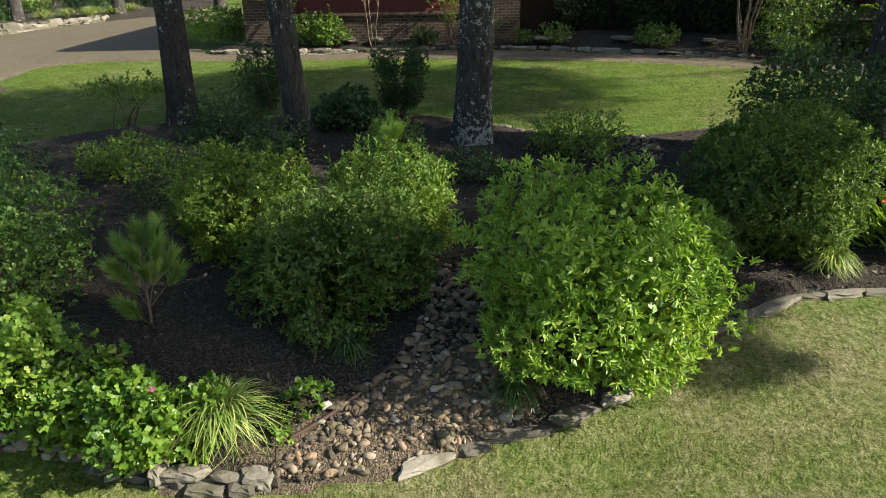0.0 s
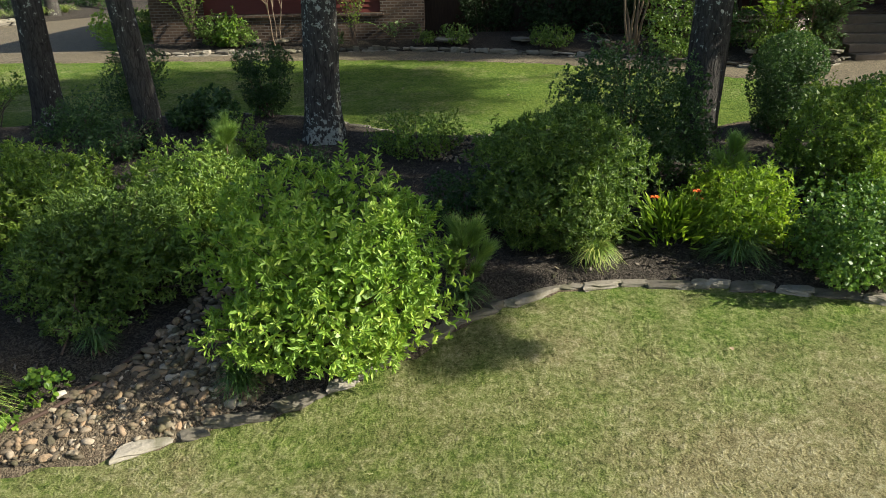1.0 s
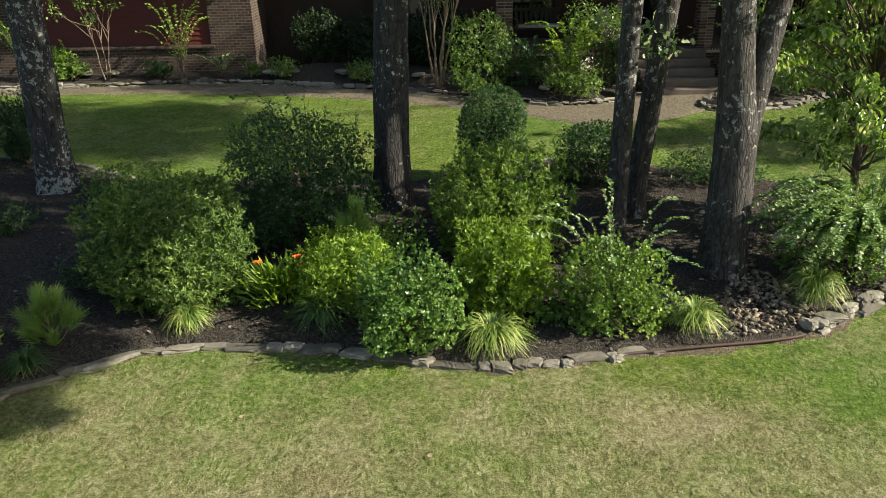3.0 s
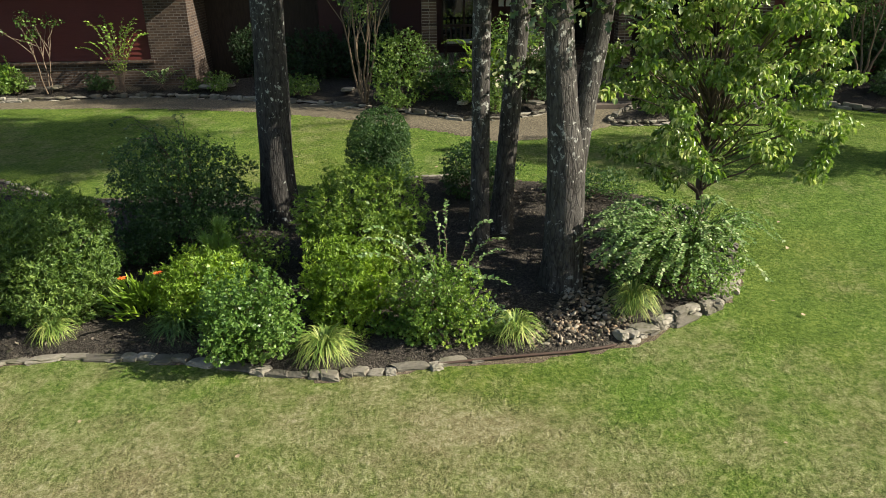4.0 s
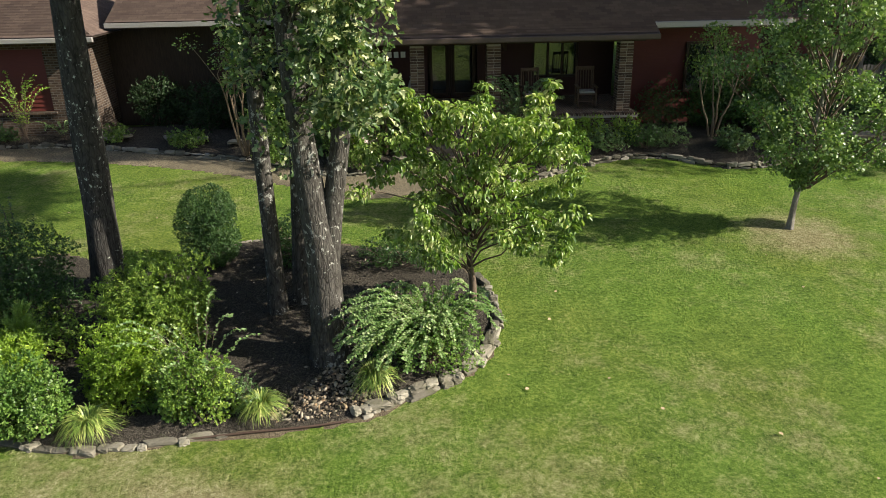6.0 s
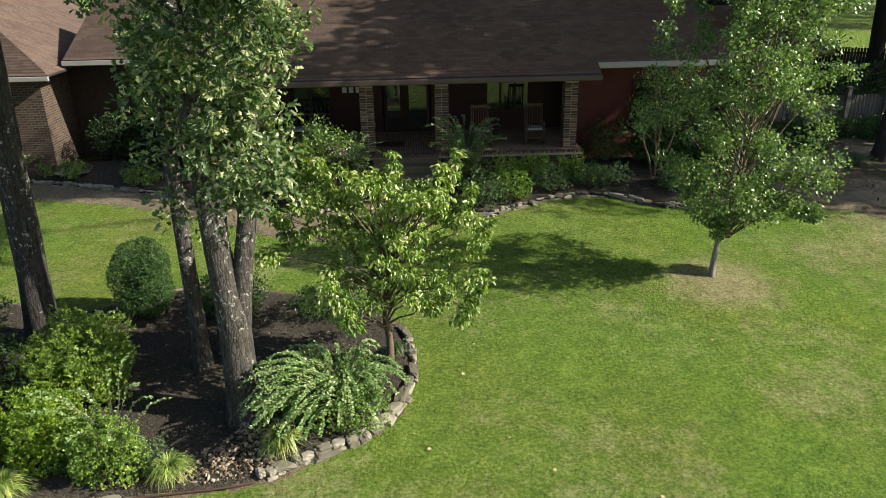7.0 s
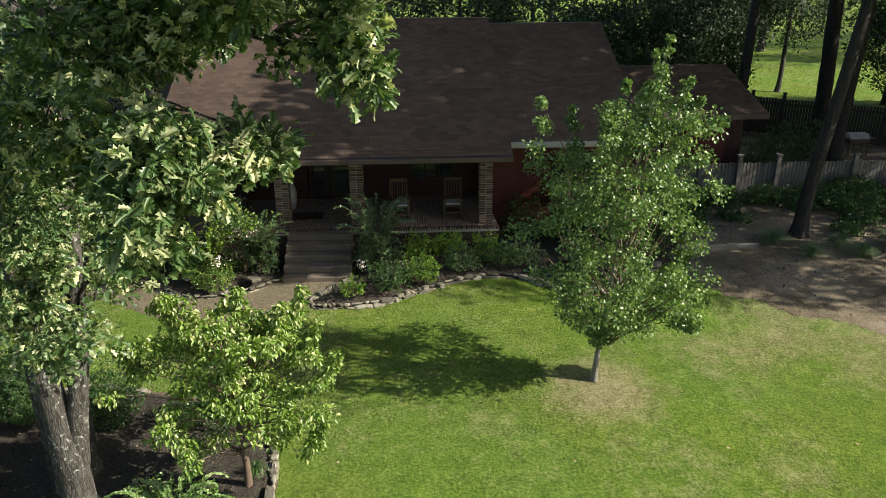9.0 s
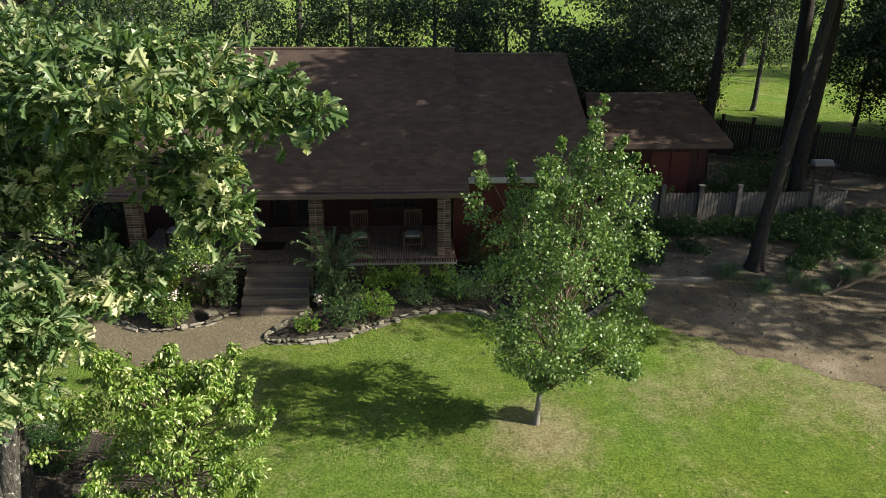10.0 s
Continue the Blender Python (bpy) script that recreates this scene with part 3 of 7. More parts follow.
WALKWAY = smooth_loop([(-8.6, 19.1), (-4, 18.75), (-.45, 18.55), (2, 18.2), (4.36, 17.6), (6.6, 16.7), (8.84, 15.4), (10.2, 14.5), (11.4, 14.65), (12.7, 15.25), (13.6, 16.2), (14.0, 17.2), (12.1, 17.2), (11.3, 16.5), (9.9, 16.25), (8.9, 16.8), (6.5, 18.05), (4.2, 18.85), (1.3, 19.8), (-.4, 19.75), (-3.6, 19.55), (-6, 19.9), (-7.5, 20.6)], 5)
DRIVE = smooth_loop([(-9.3, 15.2), (-9.9, 16.6), (-9.8, 18.2), (-8.6, 19.0), (-6.5, 19.3), (-6.2, 20.0), (-7.6, 22.5), (-9, 27), (-10, 34), (-14, 34), (-15, 27), (-16.5, 23.5), (-22, 19), (-30, 16), (-30, 9), (-20, 11), (-12, 13)], 4)
SOIL = smooth_loop([(24.3, 18.8), (23.4, 16.4), (24.6, 15.2), (26.4, 13.9), (29, 12.2), (34, 10), (44, 10), (46, 20), (42, 27), (36, 33), (30, 35.5), (24.5, 33), (24.2, 26), (24.2, 21.5)], 5)
SOIL = smooth_loop(SOIL, 3)
SOIL = SOIL + np.column_stack([np.sin(SOIL[:, 0] * 2.9 + SOIL[:, 1] * 1.7), np.sin(SOIL[:, 0] * 1.9 - SOIL[:, 1] * 3.1 + 1.0)]) * 0.14


def rise_noise(X, Y):
    return 0.02 * np.sin(X * 3.1 + 1.3 * np.sin(Y * 2.3)) * np.sin(Y * 3.7 + X)


def make_ground():
    xs = np.concatenate([np.linspace(-900, -40, 12), np.arange(-35, 60, 0.4), np.linspace(65, 900, 12)])
    ys = np.concatenate([np.linspace(-600, -20, 8), np.arange(-16, 70, 0.4), np.linspace(75, 1500, 14)])
    X, Y = np.meshgrid(xs, ys, indexing="ij")
    idx = np.arange(X.size).reshape(X.shape)
    f = np.stack([idx[:-1, :-1], idx[1:, :-1], idx[1:, 1:], idx[:-1, 1:]], -1).reshape(-1, 4)
    V = np.stack([X, Y, ground_z(X, Y)], -1).reshape(-1, 3)
    tagged(new("ground", raw_mesh("ground", V, f, MAT["lawn"], True)), "mown green front lawn with dry straw-coloured patches", "lawn", "", "structure")


def bed_rise(X, Y, d):
    return np.minimum(0.09, 0.02 + 0.35 * d) + rise_noise(X, Y) * np.minimum(1, d * 2)


def house_rise(X, Y, d):
    return np.minimum(0.05 + 0.18 * d, 0.34) + rise_noise(X, Y) * np.minimum(1, d * 2)


make_ground()
MARGIN = np.array([p + (0.1 + 0.07 * math.sin(i * 0.9) * math.sin(i * 0.37)) * unit(np.array([(BED[(i + 2) % len(BED)] - BED[i - 2])[1], -(BED[(i + 2) % len(BED)] - BED[i - 2])[0]])) for i, p in enumerate(BED)])
patch("bed_margin", MARGIN, 0.12, lambda X, Y, d: np.minimum(0.014, d * 0.15), MAT["earth"], "strip of bare brown earth along the bed edge", "bare soil")
patch("planting_bed", BED, 0.11, bed_rise, MAT["mulch"], "raised island bed covered in dark bark mulch", "mulch bed")
patch("foundation_bed", HOUSE_BED, 0.16, house_rise, MAT["mulch"], "dark mulched bed along the house front", "mulch bed")
patch("entry_bed", ENTRY_BED, 0.16, house_rise, MAT["mulch"], "dark mulched bed beside the entry steps", "mulch bed")
patch("pavement", WALKWAY, 0.13, lambda X, Y, d: np.minimum(0.03, d * 1.5), MAT["pebble"], "curved tan pebble-finish walkway to the entry steps", "walkway")
patch("driveway", DRIVE, 0.3, lambda X, Y, d: np.minimum(0.02, d), MAT["pebble"], "tan pebble-finish concrete driveway", "driveway")
patch("bare_soil", SOIL, 0.16, lambda X, Y, d: np.minimum(0.02, d * 0.1) + rise_noise(X, Y) * np.minimum(0.6, d), MAT["litter"], "bare brown soil strewn with fallen leaves", "bare soil")

# ---- house ----
FLOOR, WALL_Y, POST_Y = 1.62, 21.8, 18.9
EAVE_Y, EAVE_Z, RIDGE_Y, RIDGE_Z = 18.2, 3.9, 25.1, 7.13


def roof_slope(name, parent, x0, x1, ya, za, yb, zb, cut0=0.0, cut1=0.0, thick=0.16, label=""):
    """A shingled slope that rises from (ya, za) to (yb, zb), in overlapping courses; cut0, cut1: how far its ends draw in at the top."""
    run, rise = yb - ya, zb - za
    n = max(4, int(math.hypot(run, rise) / 0.15))
    V, F = [], []
    nrm = unit([0, -rise * np.sign(run), abs(run)])
    for i in range(n):
        for t, up in ((i / n, 0.022), ((i + 1) / n, 0.0)):
            for x in (x0 + cut0 * t, x1 - cut1 * t):
                V.append(np.array([x, ya + run * t, za + rise * t]) + nrm * up)
    F = [(2 * i, 2 * i + 1, 2 * i + 3, 2 * i + 2) for i in range(2 * n - 1)]
    me = raw_mesh(name, V, np.array(F), MAT["shingles"])
    ob = child(name, me, parent, label)
    # the deck under the shingles
    bm = bmesh.new()
    quad = []
    for x, t in ((x0, 0), (x1, 0), (x1 - cut1, 1), (x0 + cut0, 1)):
        quad.append(np.array([x, ya + run * t, za + rise * t]) - nrm * 0.015)
    top = [bm.verts.new(q) for q in quad]
    low = [bm.verts.new(q - np.array([0, 0, thick])) for q in quad]
    bm.faces.new(top)
    bm.faces.new(low[::-1])
    for i in range(4):
        j = (i + 1) % 4
        bm.faces.new((top[j], top[i], low[i], low[j]))
    part("roof_deck", bm, MAT["fascia"], ob)
    return ob


def wall_with_openings(name, parent, material, x0, x1, y0, y1, z0, z1, holes, label=""):
    """A wall along x with rectangular holes (xa, xb, za, zb) through it."""
    xs = sorted({x0, x1, *[h[0] for h in holes], *[h[1] for h in holes]})
    zs = sorted({z0, z1, *[h[2] for h in holes], *[h[3] for h in holes]})
    nx, nz = len(xs) - 1, len(zs) - 1

    def solid(i, k):
        if not (0 <= i < nx and 0 <= k < nz):
            return False
        cx, cz = (xs[i] + xs[i + 1]) / 2, (zs[k] + zs[k + 1]) / 2
        return not any(h[0] < cx < h[1] and h[2] < cz < h[3] for h in holes)

    bm = bmesh.new()
    grid = {(i, k, s): bm.verts.new((x, y, z)) for i, x in enumerate(xs) for k, z in enumerate(zs) for s, y in enumerate((y0, y1))}
    for i in range(nx):
        for k in range(nz):
            if not solid(i, k):
                continue
            c = [(i, k), (i + 1, k), (i + 1, k + 1), (i, k + 1)]
            bm.faces.new([grid[(*p, 0)] for p in c])
            bm.faces.new([grid[(*p, 1)] for p in c[::-1]])
            for (di, dk), (p, q) in zip(((0, -1), (1, 0), (0, 1), (-1, 0)), zip(c, c[1:] + c[:1])):
                if not solid(i + di, k + dk):
                    bm.faces.new([grid[(*q, 0)], grid[(*p, 0)], grid[(*p, 1)], grid[(*q, 1)]])
    bmesh.ops.delete(bm, geom=[v for v in bm.verts if not v.link_faces], context="VERTS")
    return part(name, bm, material, parent, label)


def window(parent, xa, xb, y, za, zb, frame_w=0.06, bars=0, label="dark window pane in a brown frame"):
    w = child("window", bm_mesh("window", frame_bm(xa, xb, y, za, zb, frame_w), MAT["darkwood"]), parent, label)
    n = bars + 1
    step = (xb - xa - frame_w) / n
    for i in range(n):
        a = xa + frame_w / 2 + step * i + frame_w / 2
        box_part("pane", w, MAT["glass"], a, a + step - frame_w, y + 0.045, y + 0.053, za + frame_w, zb - frame_w)
        if i:
            box_part("mullion", w, MAT["darkwood"], a - frame_w, a, y + 0.003, y + 0.09, za + frame_w, zb - frame_w)
    return w


def frame_bm(xa, xb, y, za, zb, w):
    bm = bmesh.new()
    box_bm(bm, xa, xa + w, y, y + 0.1, za, zb)
    box_bm(bm, xb - w, xb, y, y + 0.1, za, zb)
    box_bm(bm, xa + w, xb - w, y, y + 0.1, za, za + w)
    box_bm(bm, xa + w, xb - w, y, y + 0.1, zb - w, zb)
    return bm


def brick_pillar(parent, x, y, half, z0, z1, brick_me):
    """A square pillar: a mortar core and separate bricks in courses."""
    core = box_part("pillar", parent, MAT["mortar"], x - half + 0.008, x + half - 0.008, y - half + 0.008, y + half - 0.008, z0, z1, "square brown brick porch pillar")
    course = 0.075
    for i in range(int((z1 - z0) / course)):
        z = z0 + course * (i + 0.5)
        slip = 0.006 if i % 2 else -0.006
        for k in (-1, 1):
            child("brick", brick_me, core, at=Matrix.Translation((x + k * half / 2 + slip, y - half + 0.025, z)))
            for s in (-1, 1):
                child("brick", brick_me, core, at=Matrix.Translation((x + s * (half - 0.025), y + k * half / 2 + slip, z)) @ Matrix.Rotation(math.pi / 2, 4, "Z"))
    return core


def make_house():
    house = thing("house", 0, 0, 0, "single-storey brown brick house with red siding and a brown shingle roof", "house")
    mort = plain_material("grey_mortar", (0.27, 0.24, 0.2), (0.36, 0.32, 0.27), 0.95)
    MAT["mortar"] = mort
    n = Nodes("single_brick")
    rnd = n.tree.nodes.new("ShaderNodeObjectInfo").outputs["Random"]
    fine = n.noise(n.world_coords(), 40.0, 4.0)
    col = n.ramp(rnd, [(0.0, (0.03, 0.021, 0.018)), (0.35, (0.085, 0.052, 0.04)), (0.7, (0.14, 0.095, 0.068)), (1.0, (0.22, 0.165, 0.12))])
    col = n.mix(n.math("MULTIPLY", fine, 0.5), col, (0.1, 0.07, 0.055))
    n.bump(fine, 0.5, 0.01)
    n.done(col, 0.9, 0.0, 0.2)
    MAT["onebrick"] = n.mat
    bm = bmesh.new()
    box_bm(bm, -0.094, 0.094, -0.027, 0.027, -0.031, 0.031)
    brick_me = bm_mesh("brick", bm, MAT["onebrick"], 0.004)

    # porch floor and its brick face
    floor = box_part("porch_floor", house, MAT["brickfloor"], 8.55, 18.35, 18.7, WALL_Y, FLOOR - 0.12, FLOOR, "brick-paved porch floor")
    box_part("border_bed", floor, MAT["mortar"], 8.55, 18.35, 18.61, 18.7, FLOOR - 0.12, FLOOR - 0.012)
    for i in range(130):
        child("brick", brick_me, floor, at=Matrix.Translation((8.59 + 0.0753 * i, 18.695, FLOOR - 0.018)) @ Matrix.Rotation(math.pi / 2, 4, "Z"))
    wall_with_openings("porch_base", house, MAT["brick"], 8.6, 18.3, 18.68, 18.9, 0.4, FLOOR - 0.12, [], "low brown brick wall under the porch")
    for x in (8.86, 11.97, 14.16, 17.98):
        brick_pillar(house, x, POST_Y + 0.2, 0.2, FLOOR, 3.62, brick_me)
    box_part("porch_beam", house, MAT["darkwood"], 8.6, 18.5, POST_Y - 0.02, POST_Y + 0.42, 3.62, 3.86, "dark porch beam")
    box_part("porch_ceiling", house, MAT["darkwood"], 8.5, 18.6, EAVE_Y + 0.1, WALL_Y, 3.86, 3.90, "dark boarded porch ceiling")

    # walls behind the porch, with real openings
    holes = [(15.75, 17.25, 2.2, 3.55), (12.35, 13.95, 1.66, 3.6), (9.3, 10.7, 1.9, 3.5), (6.3, 7.8, 1.9, 3.5)]
    # porch shade is put into the wall colour
    wall_with_openings("wall", house, MAT["shadedred"], 5.6, 18.4, WALL_Y, WALL_Y + 0.2, 0.4, 3.9, holes, "red boarded front wall of the porch, darkened for its shade")
    window(house, 15.75, 17.25, WALL_Y + 0.04, 2.2, 3.55, 0.07, 2)
    window(house, 9.3, 10.7, WALL_Y + 0.04, 1.9, 3.5, 0.07, 1)
    window(house, 6.3, 7.8, WALL_Y + 0.04, 1.9, 3.5, 0.07, 1)
    door = box_part("door", house, MAT["darkwood"], 13.05, 13.1, WALL_Y + 0.06, WALL_Y + 0.14, 1.66, 3.6, "dark double entry door with full glass leaves")
    for a, b in ((12.4, 13.03), (13.12, 13.9)):
        leafm = child("door_leaf", bm_mesh("door_leaf", frame_bm(a, b, WALL_Y + 0.05, 1.68, 3.56, 0.1), MAT["darkwood"]), door)
        box_part("pane", leafm, MAT["glass"], a + 0.1, b - 0.1, WALL_Y + 0.09, WALL_Y + 0.1, 1.78, 3.46)
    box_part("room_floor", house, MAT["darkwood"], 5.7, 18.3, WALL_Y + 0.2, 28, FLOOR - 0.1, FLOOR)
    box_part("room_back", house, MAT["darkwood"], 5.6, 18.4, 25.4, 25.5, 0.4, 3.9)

    # right-hand section with red siding
    zr, yr = 4.08, 20.4
    for i in range(17):
        z = 0.75 + 0.2 * i
        bm = bmesh.new()
        v = box_bm(bm, 18.36, 22.4, yr, yr + 0.06, z, z + 0.205)
        for q in v:
            if q.co.z < z + 0.1 and q.co.y < yr + 0.03:
                q.co.y -= 0.018
        part("siding_board", bm, MAT["red"], house)
    box_part("wall", house, MAT["darkwood"], 18.36, 22.4, yr + 0.06, yr + 0.2, 0.4, 4.1)
    window(house, 20.25, 21.6, yr - 0.09, 1.9, 3.4, 0.08, 1)
    box_part("wall", house, MAT["red"], 22.4, 22.55, yr, 30.0, 0.4, 4.2, "red boarded end wall of the house")
    box_part("wall", house, MAT["red"], 18.36, 18.42, POST_Y + 1.6, yr + 0.0, 0.4, 4.0)
    box_part("baseboard_trim", house, MAT["brick"], 18.36, 22.55, yr - 0.06, yr - 0.001, 0.4, 0.95, "low brown brick base course")

    # main roof: front and back slopes, the lower right section, fascias
    roof_slope("roof", house, 8.42, 18.66, EAVE_Y, EAVE_Z, RIDGE_Y, RIDGE_Z, label="brown asphalt shingle roof with a gutter along its eave")
    roof_slope("roof", house, 5.45, 18.66, 32.0, EAVE_Z, RIDGE_Y, RIDGE_Z)
    y2, z2, rz2 = 18.85, 4.12, 6.93
    roof_slope("roof", house, 18.66, 22.72, y2, z2, RIDGE_Y, rz2)
    roof_slope("roof", house, 18.66, 22.72, 31.4, z2, RIDGE_Y, rz2)
    box_part("ridge_cap", house, MAT["shingles"], 5.4, 18.7, RIDGE_Y - 0.14, RIDGE_Y + 0.14, RIDGE_Z - 0.04, RIDGE_Z + 0.035, "", 0.012)
    box_part("ridge_cap", house, MAT["shingles"], 18.68, 22.74, RIDGE_Y - 0.14, RIDGE_Y + 0.14, rz2 - 0.04, rz2 + 0.035, "", 0.012)
    box_part("gutter", house, MAT["fascia"], 8.42, 18.66, EAVE_Y - 0.11, EAVE_Y, EAVE_Z - 0.15, EAVE_Z - 0.01, "brown metal gutter", 0.012)
    box_part("drip_edge", house, MAT["gutter"], 18.66, 22.72, y2 - 0.1, y2, z2 - 0.14, z2 + 0.02, "pale metal gutter", 0.01)
    # gable infill at the step between the two roofs and at the right end
    bm = bmesh.new()
    tri = [bm.verts.new(p) for p in ((22.45, y2 + 1.5, 4.1), (22.45, 30, 4.1), (22.45, RIDGE_Y, rz2 - 0.25))]
    bm.faces.new(tri)
    bmesh.ops.solidify(bm, geom=bm.faces[:], thickness=0.08)
    part("gable", bm, MAT["shadedred"], house, "dark red gable end")

    # garage wing at the left: red boarded window-wall over a brick base, hip roof
    gy, gx0, gx1 = 20.6, -5.4, 2.05
    wall_with_openings("wall", house, MAT["brick"], gx0, gx1, gy, gy + 0.25, 0.5, 3.95, [(-3.95, 0.85, 1.75, 3.6)], "brown brick wing wall")
    box_part("window_sill", house, MAT["brick"], -4.05, 0.95, gy - 0.07, gy + 0.06, 1.66, 1.75, "projecting brick sill", 0.01)
    for i in range(14):
        z = 1.752 + 0.132 * i
        bm = bmesh.new()
        v = box_bm(bm, -3.95, 0.85, gy + 0.09, gy + 0.14, z, z + 0.136)
        for q in v:
            if q.co.z < z + 0.05 and q.co.y < gy + 0.1:
                q.co.y -= 0.03
        part("louver_slat", bm, MAT["red"], house)
    box_part("wall", house, MAT["darkwood"], -4.2, 1.0, gy + 0.26, gy + 0.3, 1.6, 3.7)
    box_part("wall", house, MAT["brick"], gx1 - 0.25, gx1, gy + 0.25, 26, 0.5, 3.95)
    box_part("wall", house, MAT["brick"], gx0, gx0 + 0.25, gy + 0.25, 28, 0.5, 3.95)
    # dark wood colour stands in for the deep shade of this recess
    box_part("wall", house, MAT["darkwood"], gx1, 5.8, 22.6, 22.85, 0.5, 4.2, "recessed wall with its deep shade put into a dark colour")
    ex0, ex1, ey, ez = gx0 - 0.65, gx1 + 0.65, gy - 0.7, 3.98
    ry, rise = 3.9, 1.9
    roof_slope("roof", house, ex0, ex1, ey, ez, ey + ry, ez + rise, ry, ry, label="hipped brown shingle roof of the wing")
    hip_side(house, ex1, ey, ez, ry, rise, 1)
    hip_side(house, ex0, ey, ez, ry, rise, -1)
    box_part("gutter", house, MAT["gutter"], ex0, ex1, ey - 0.09, ey, ez - 0.14, ez - 0.01, "pale metal gutter", 0.01)
    roof_slope("roof", house, 2.6, 8.42, 21.2, 4.25, RIDGE_Y, 6.05)
    bm = bmesh.new()
    bm.faces.new([bm.verts.new(p) for p in ((8.5, 18.5, 3.88), (8.5, RIDGE_Y, 3.88), (8.5, RIDGE_Y, RIDGE_Z - 0.25))])
    bmesh.ops.solidify(bm, geom=bm.faces[:], thickness=0.08)
    part("gable", bm, MAT["darkwood"], house, "dark gable end over the porch")
    box_part("gutter", house, MAT["gutter"], 2.6, 8.42, 21.1, 21.2, 4.11, 4.24, "pale metal gutter")

    # bars for the unreadable lettering on the porch wall
    for i in range(3):
        box_part("letter_bar", house, MAT["white"], 11.05 + 0.22 * i, 11.2 + 0.22 * i, WALL_Y - 0.025, WALL_Y - 0.002, 2.95, 3.13)
    box_part("porch_lamp", house, MAT["metal"], 14.75, 14.9, WALL_Y - 0.14, WALL_Y - 0.002, 3.1, 3.35, "small dark wall lantern", 0.02)
    return house


def hip_side(house, xe, ey, ez, ry, rise, sgn):
    """The side slope of the hip roof."""
    n = 26
    V = []
    depth = 10.0
    for i in range(n):
        for t, up in ((i / n, 0.025), ((i + 1) / n, 0.0)):
            V.append((xe - sgn * ry * t, ey + ry * t, ez + rise * t + up))
            V.append((xe - sgn * ry * t, ey + depth, ez + rise * t + up))
    F = [(2 * i, 2 * i + 1, 2 * i + 3, 2 * i + 2) for i in range(2 * n - 1)]
    ob = child("roof", raw_mesh("roof", V, np.array(F), MAT["shingles"]), house)
    bm = bmesh.new()
    a = [bm.verts.new((xe, ey, ez - 0.03)), bm.verts.new((xe, ey + depth, ez - 0.03)), bm.verts.new((xe - sgn * ry, ey + depth, ez + rise - 0.03)), bm.verts.new((xe - sgn * ry, ey + ry, ez + rise - 0.03))]
    bm.faces.new(a)
    bmesh.ops.solidify(bm, geom=bm.faces[:], thickness=0.12)
    part("roof_deck", bm, MAT["fascia"], ob)


make_house()


def make_steps():
    st = thing("entry_steps", 13.06, 17.8, 0.6, "wide brown brick steps up to the porch", "steps")
    z0 = 0.66
    n = 5
    h = (FLOOR - z0) / (n + 0.0)
    for i in range(n):
        y = 16.95 + 0.345 * i
        bm = bmesh.new()
        box_bm(bm, -0.95, 0.95, y - 17.8, 18.64 - 17.8, z0 + h * i - 0.6 - (0.3 if i == 0 else 0.0), z0 + h * (i + 1) - 0.6)
        part("step", bm, MAT["step"], st, bevel=0.015)
    return st


make_steps()


def rocking_chair(x, y, turn):
    ch = thing("rocking_chair", 0, 0, 0, "brown wooden slatted porch rocking chair with a patterned seat cushion", "chair", "porch rocking chairs")
    W = MAT["chair"]
    for s in (-0.27, 0.27):
        V, F = tubes([[(s, y0, 0.02 + 0.28 * (y0 / 0.55) ** 2 * 0.35) for y0 in np.linspace(-0.45, 0.55, 9)]], [[0.022] * 9], 6)
        child("rocker", raw_mesh("rocker", V, F, W, True), ch)
        for a, b in (((s, -0.25, 0.04), (s, -0.25, 0.62)), ((s, 0.22, 0.05), (s * 0.95, 0.36, 1.15))):
            V, F = tubes([bent(a, b, 4)], [[0.024, 0.026, 0.026, 0.02]], 6)
            child("leg", raw_mesh("leg", V, F, W, True), ch)
        box_part("armrest", ch, W, s - 0.045, s + 0.045, -0.33, 0.3, 0.62, 0.65, "", 0.01)
    box_part("seat", ch, W, -0.27, 0.27, -0.28, 0.25, 0.41, 0.45, "", 0.01)
    box_part("cushion", ch, MAT["cushion"], -0.23, 0.23, -0.26, 0.2, 0.45, 0.51, "dark and white patterned cushion", 0.02)
    for i in range(6):
        x0 = -0.2 + 0.08 * i
        V, F = tubes([bent((x0, 0.24, 0.5), (x0, 0.35, 1.1), 4)], [[0.016] * 4], 5)
        child("back_slat", raw_mesh("back_slat", V, F, W, True), ch)
    box_part("top_rail", ch, W, -0.28, 0.28, 0.33, 0.37, 1.06, 1.17, "", 0.012)
    box_part("stretcher", ch, W, -0.27, 0.27, -0.27, -0.23, 0.2, 0.235, "", 0.008)
    ch.matrix_basis = pose(x, y, FLOOR, 0, 0, turn)
    return ch


first_chair = rocking_chair(15.4, 19.65, 4)
copy_thing(first_chair, pose(17.05, 19.7, FLOOR, 0, 0, -3))


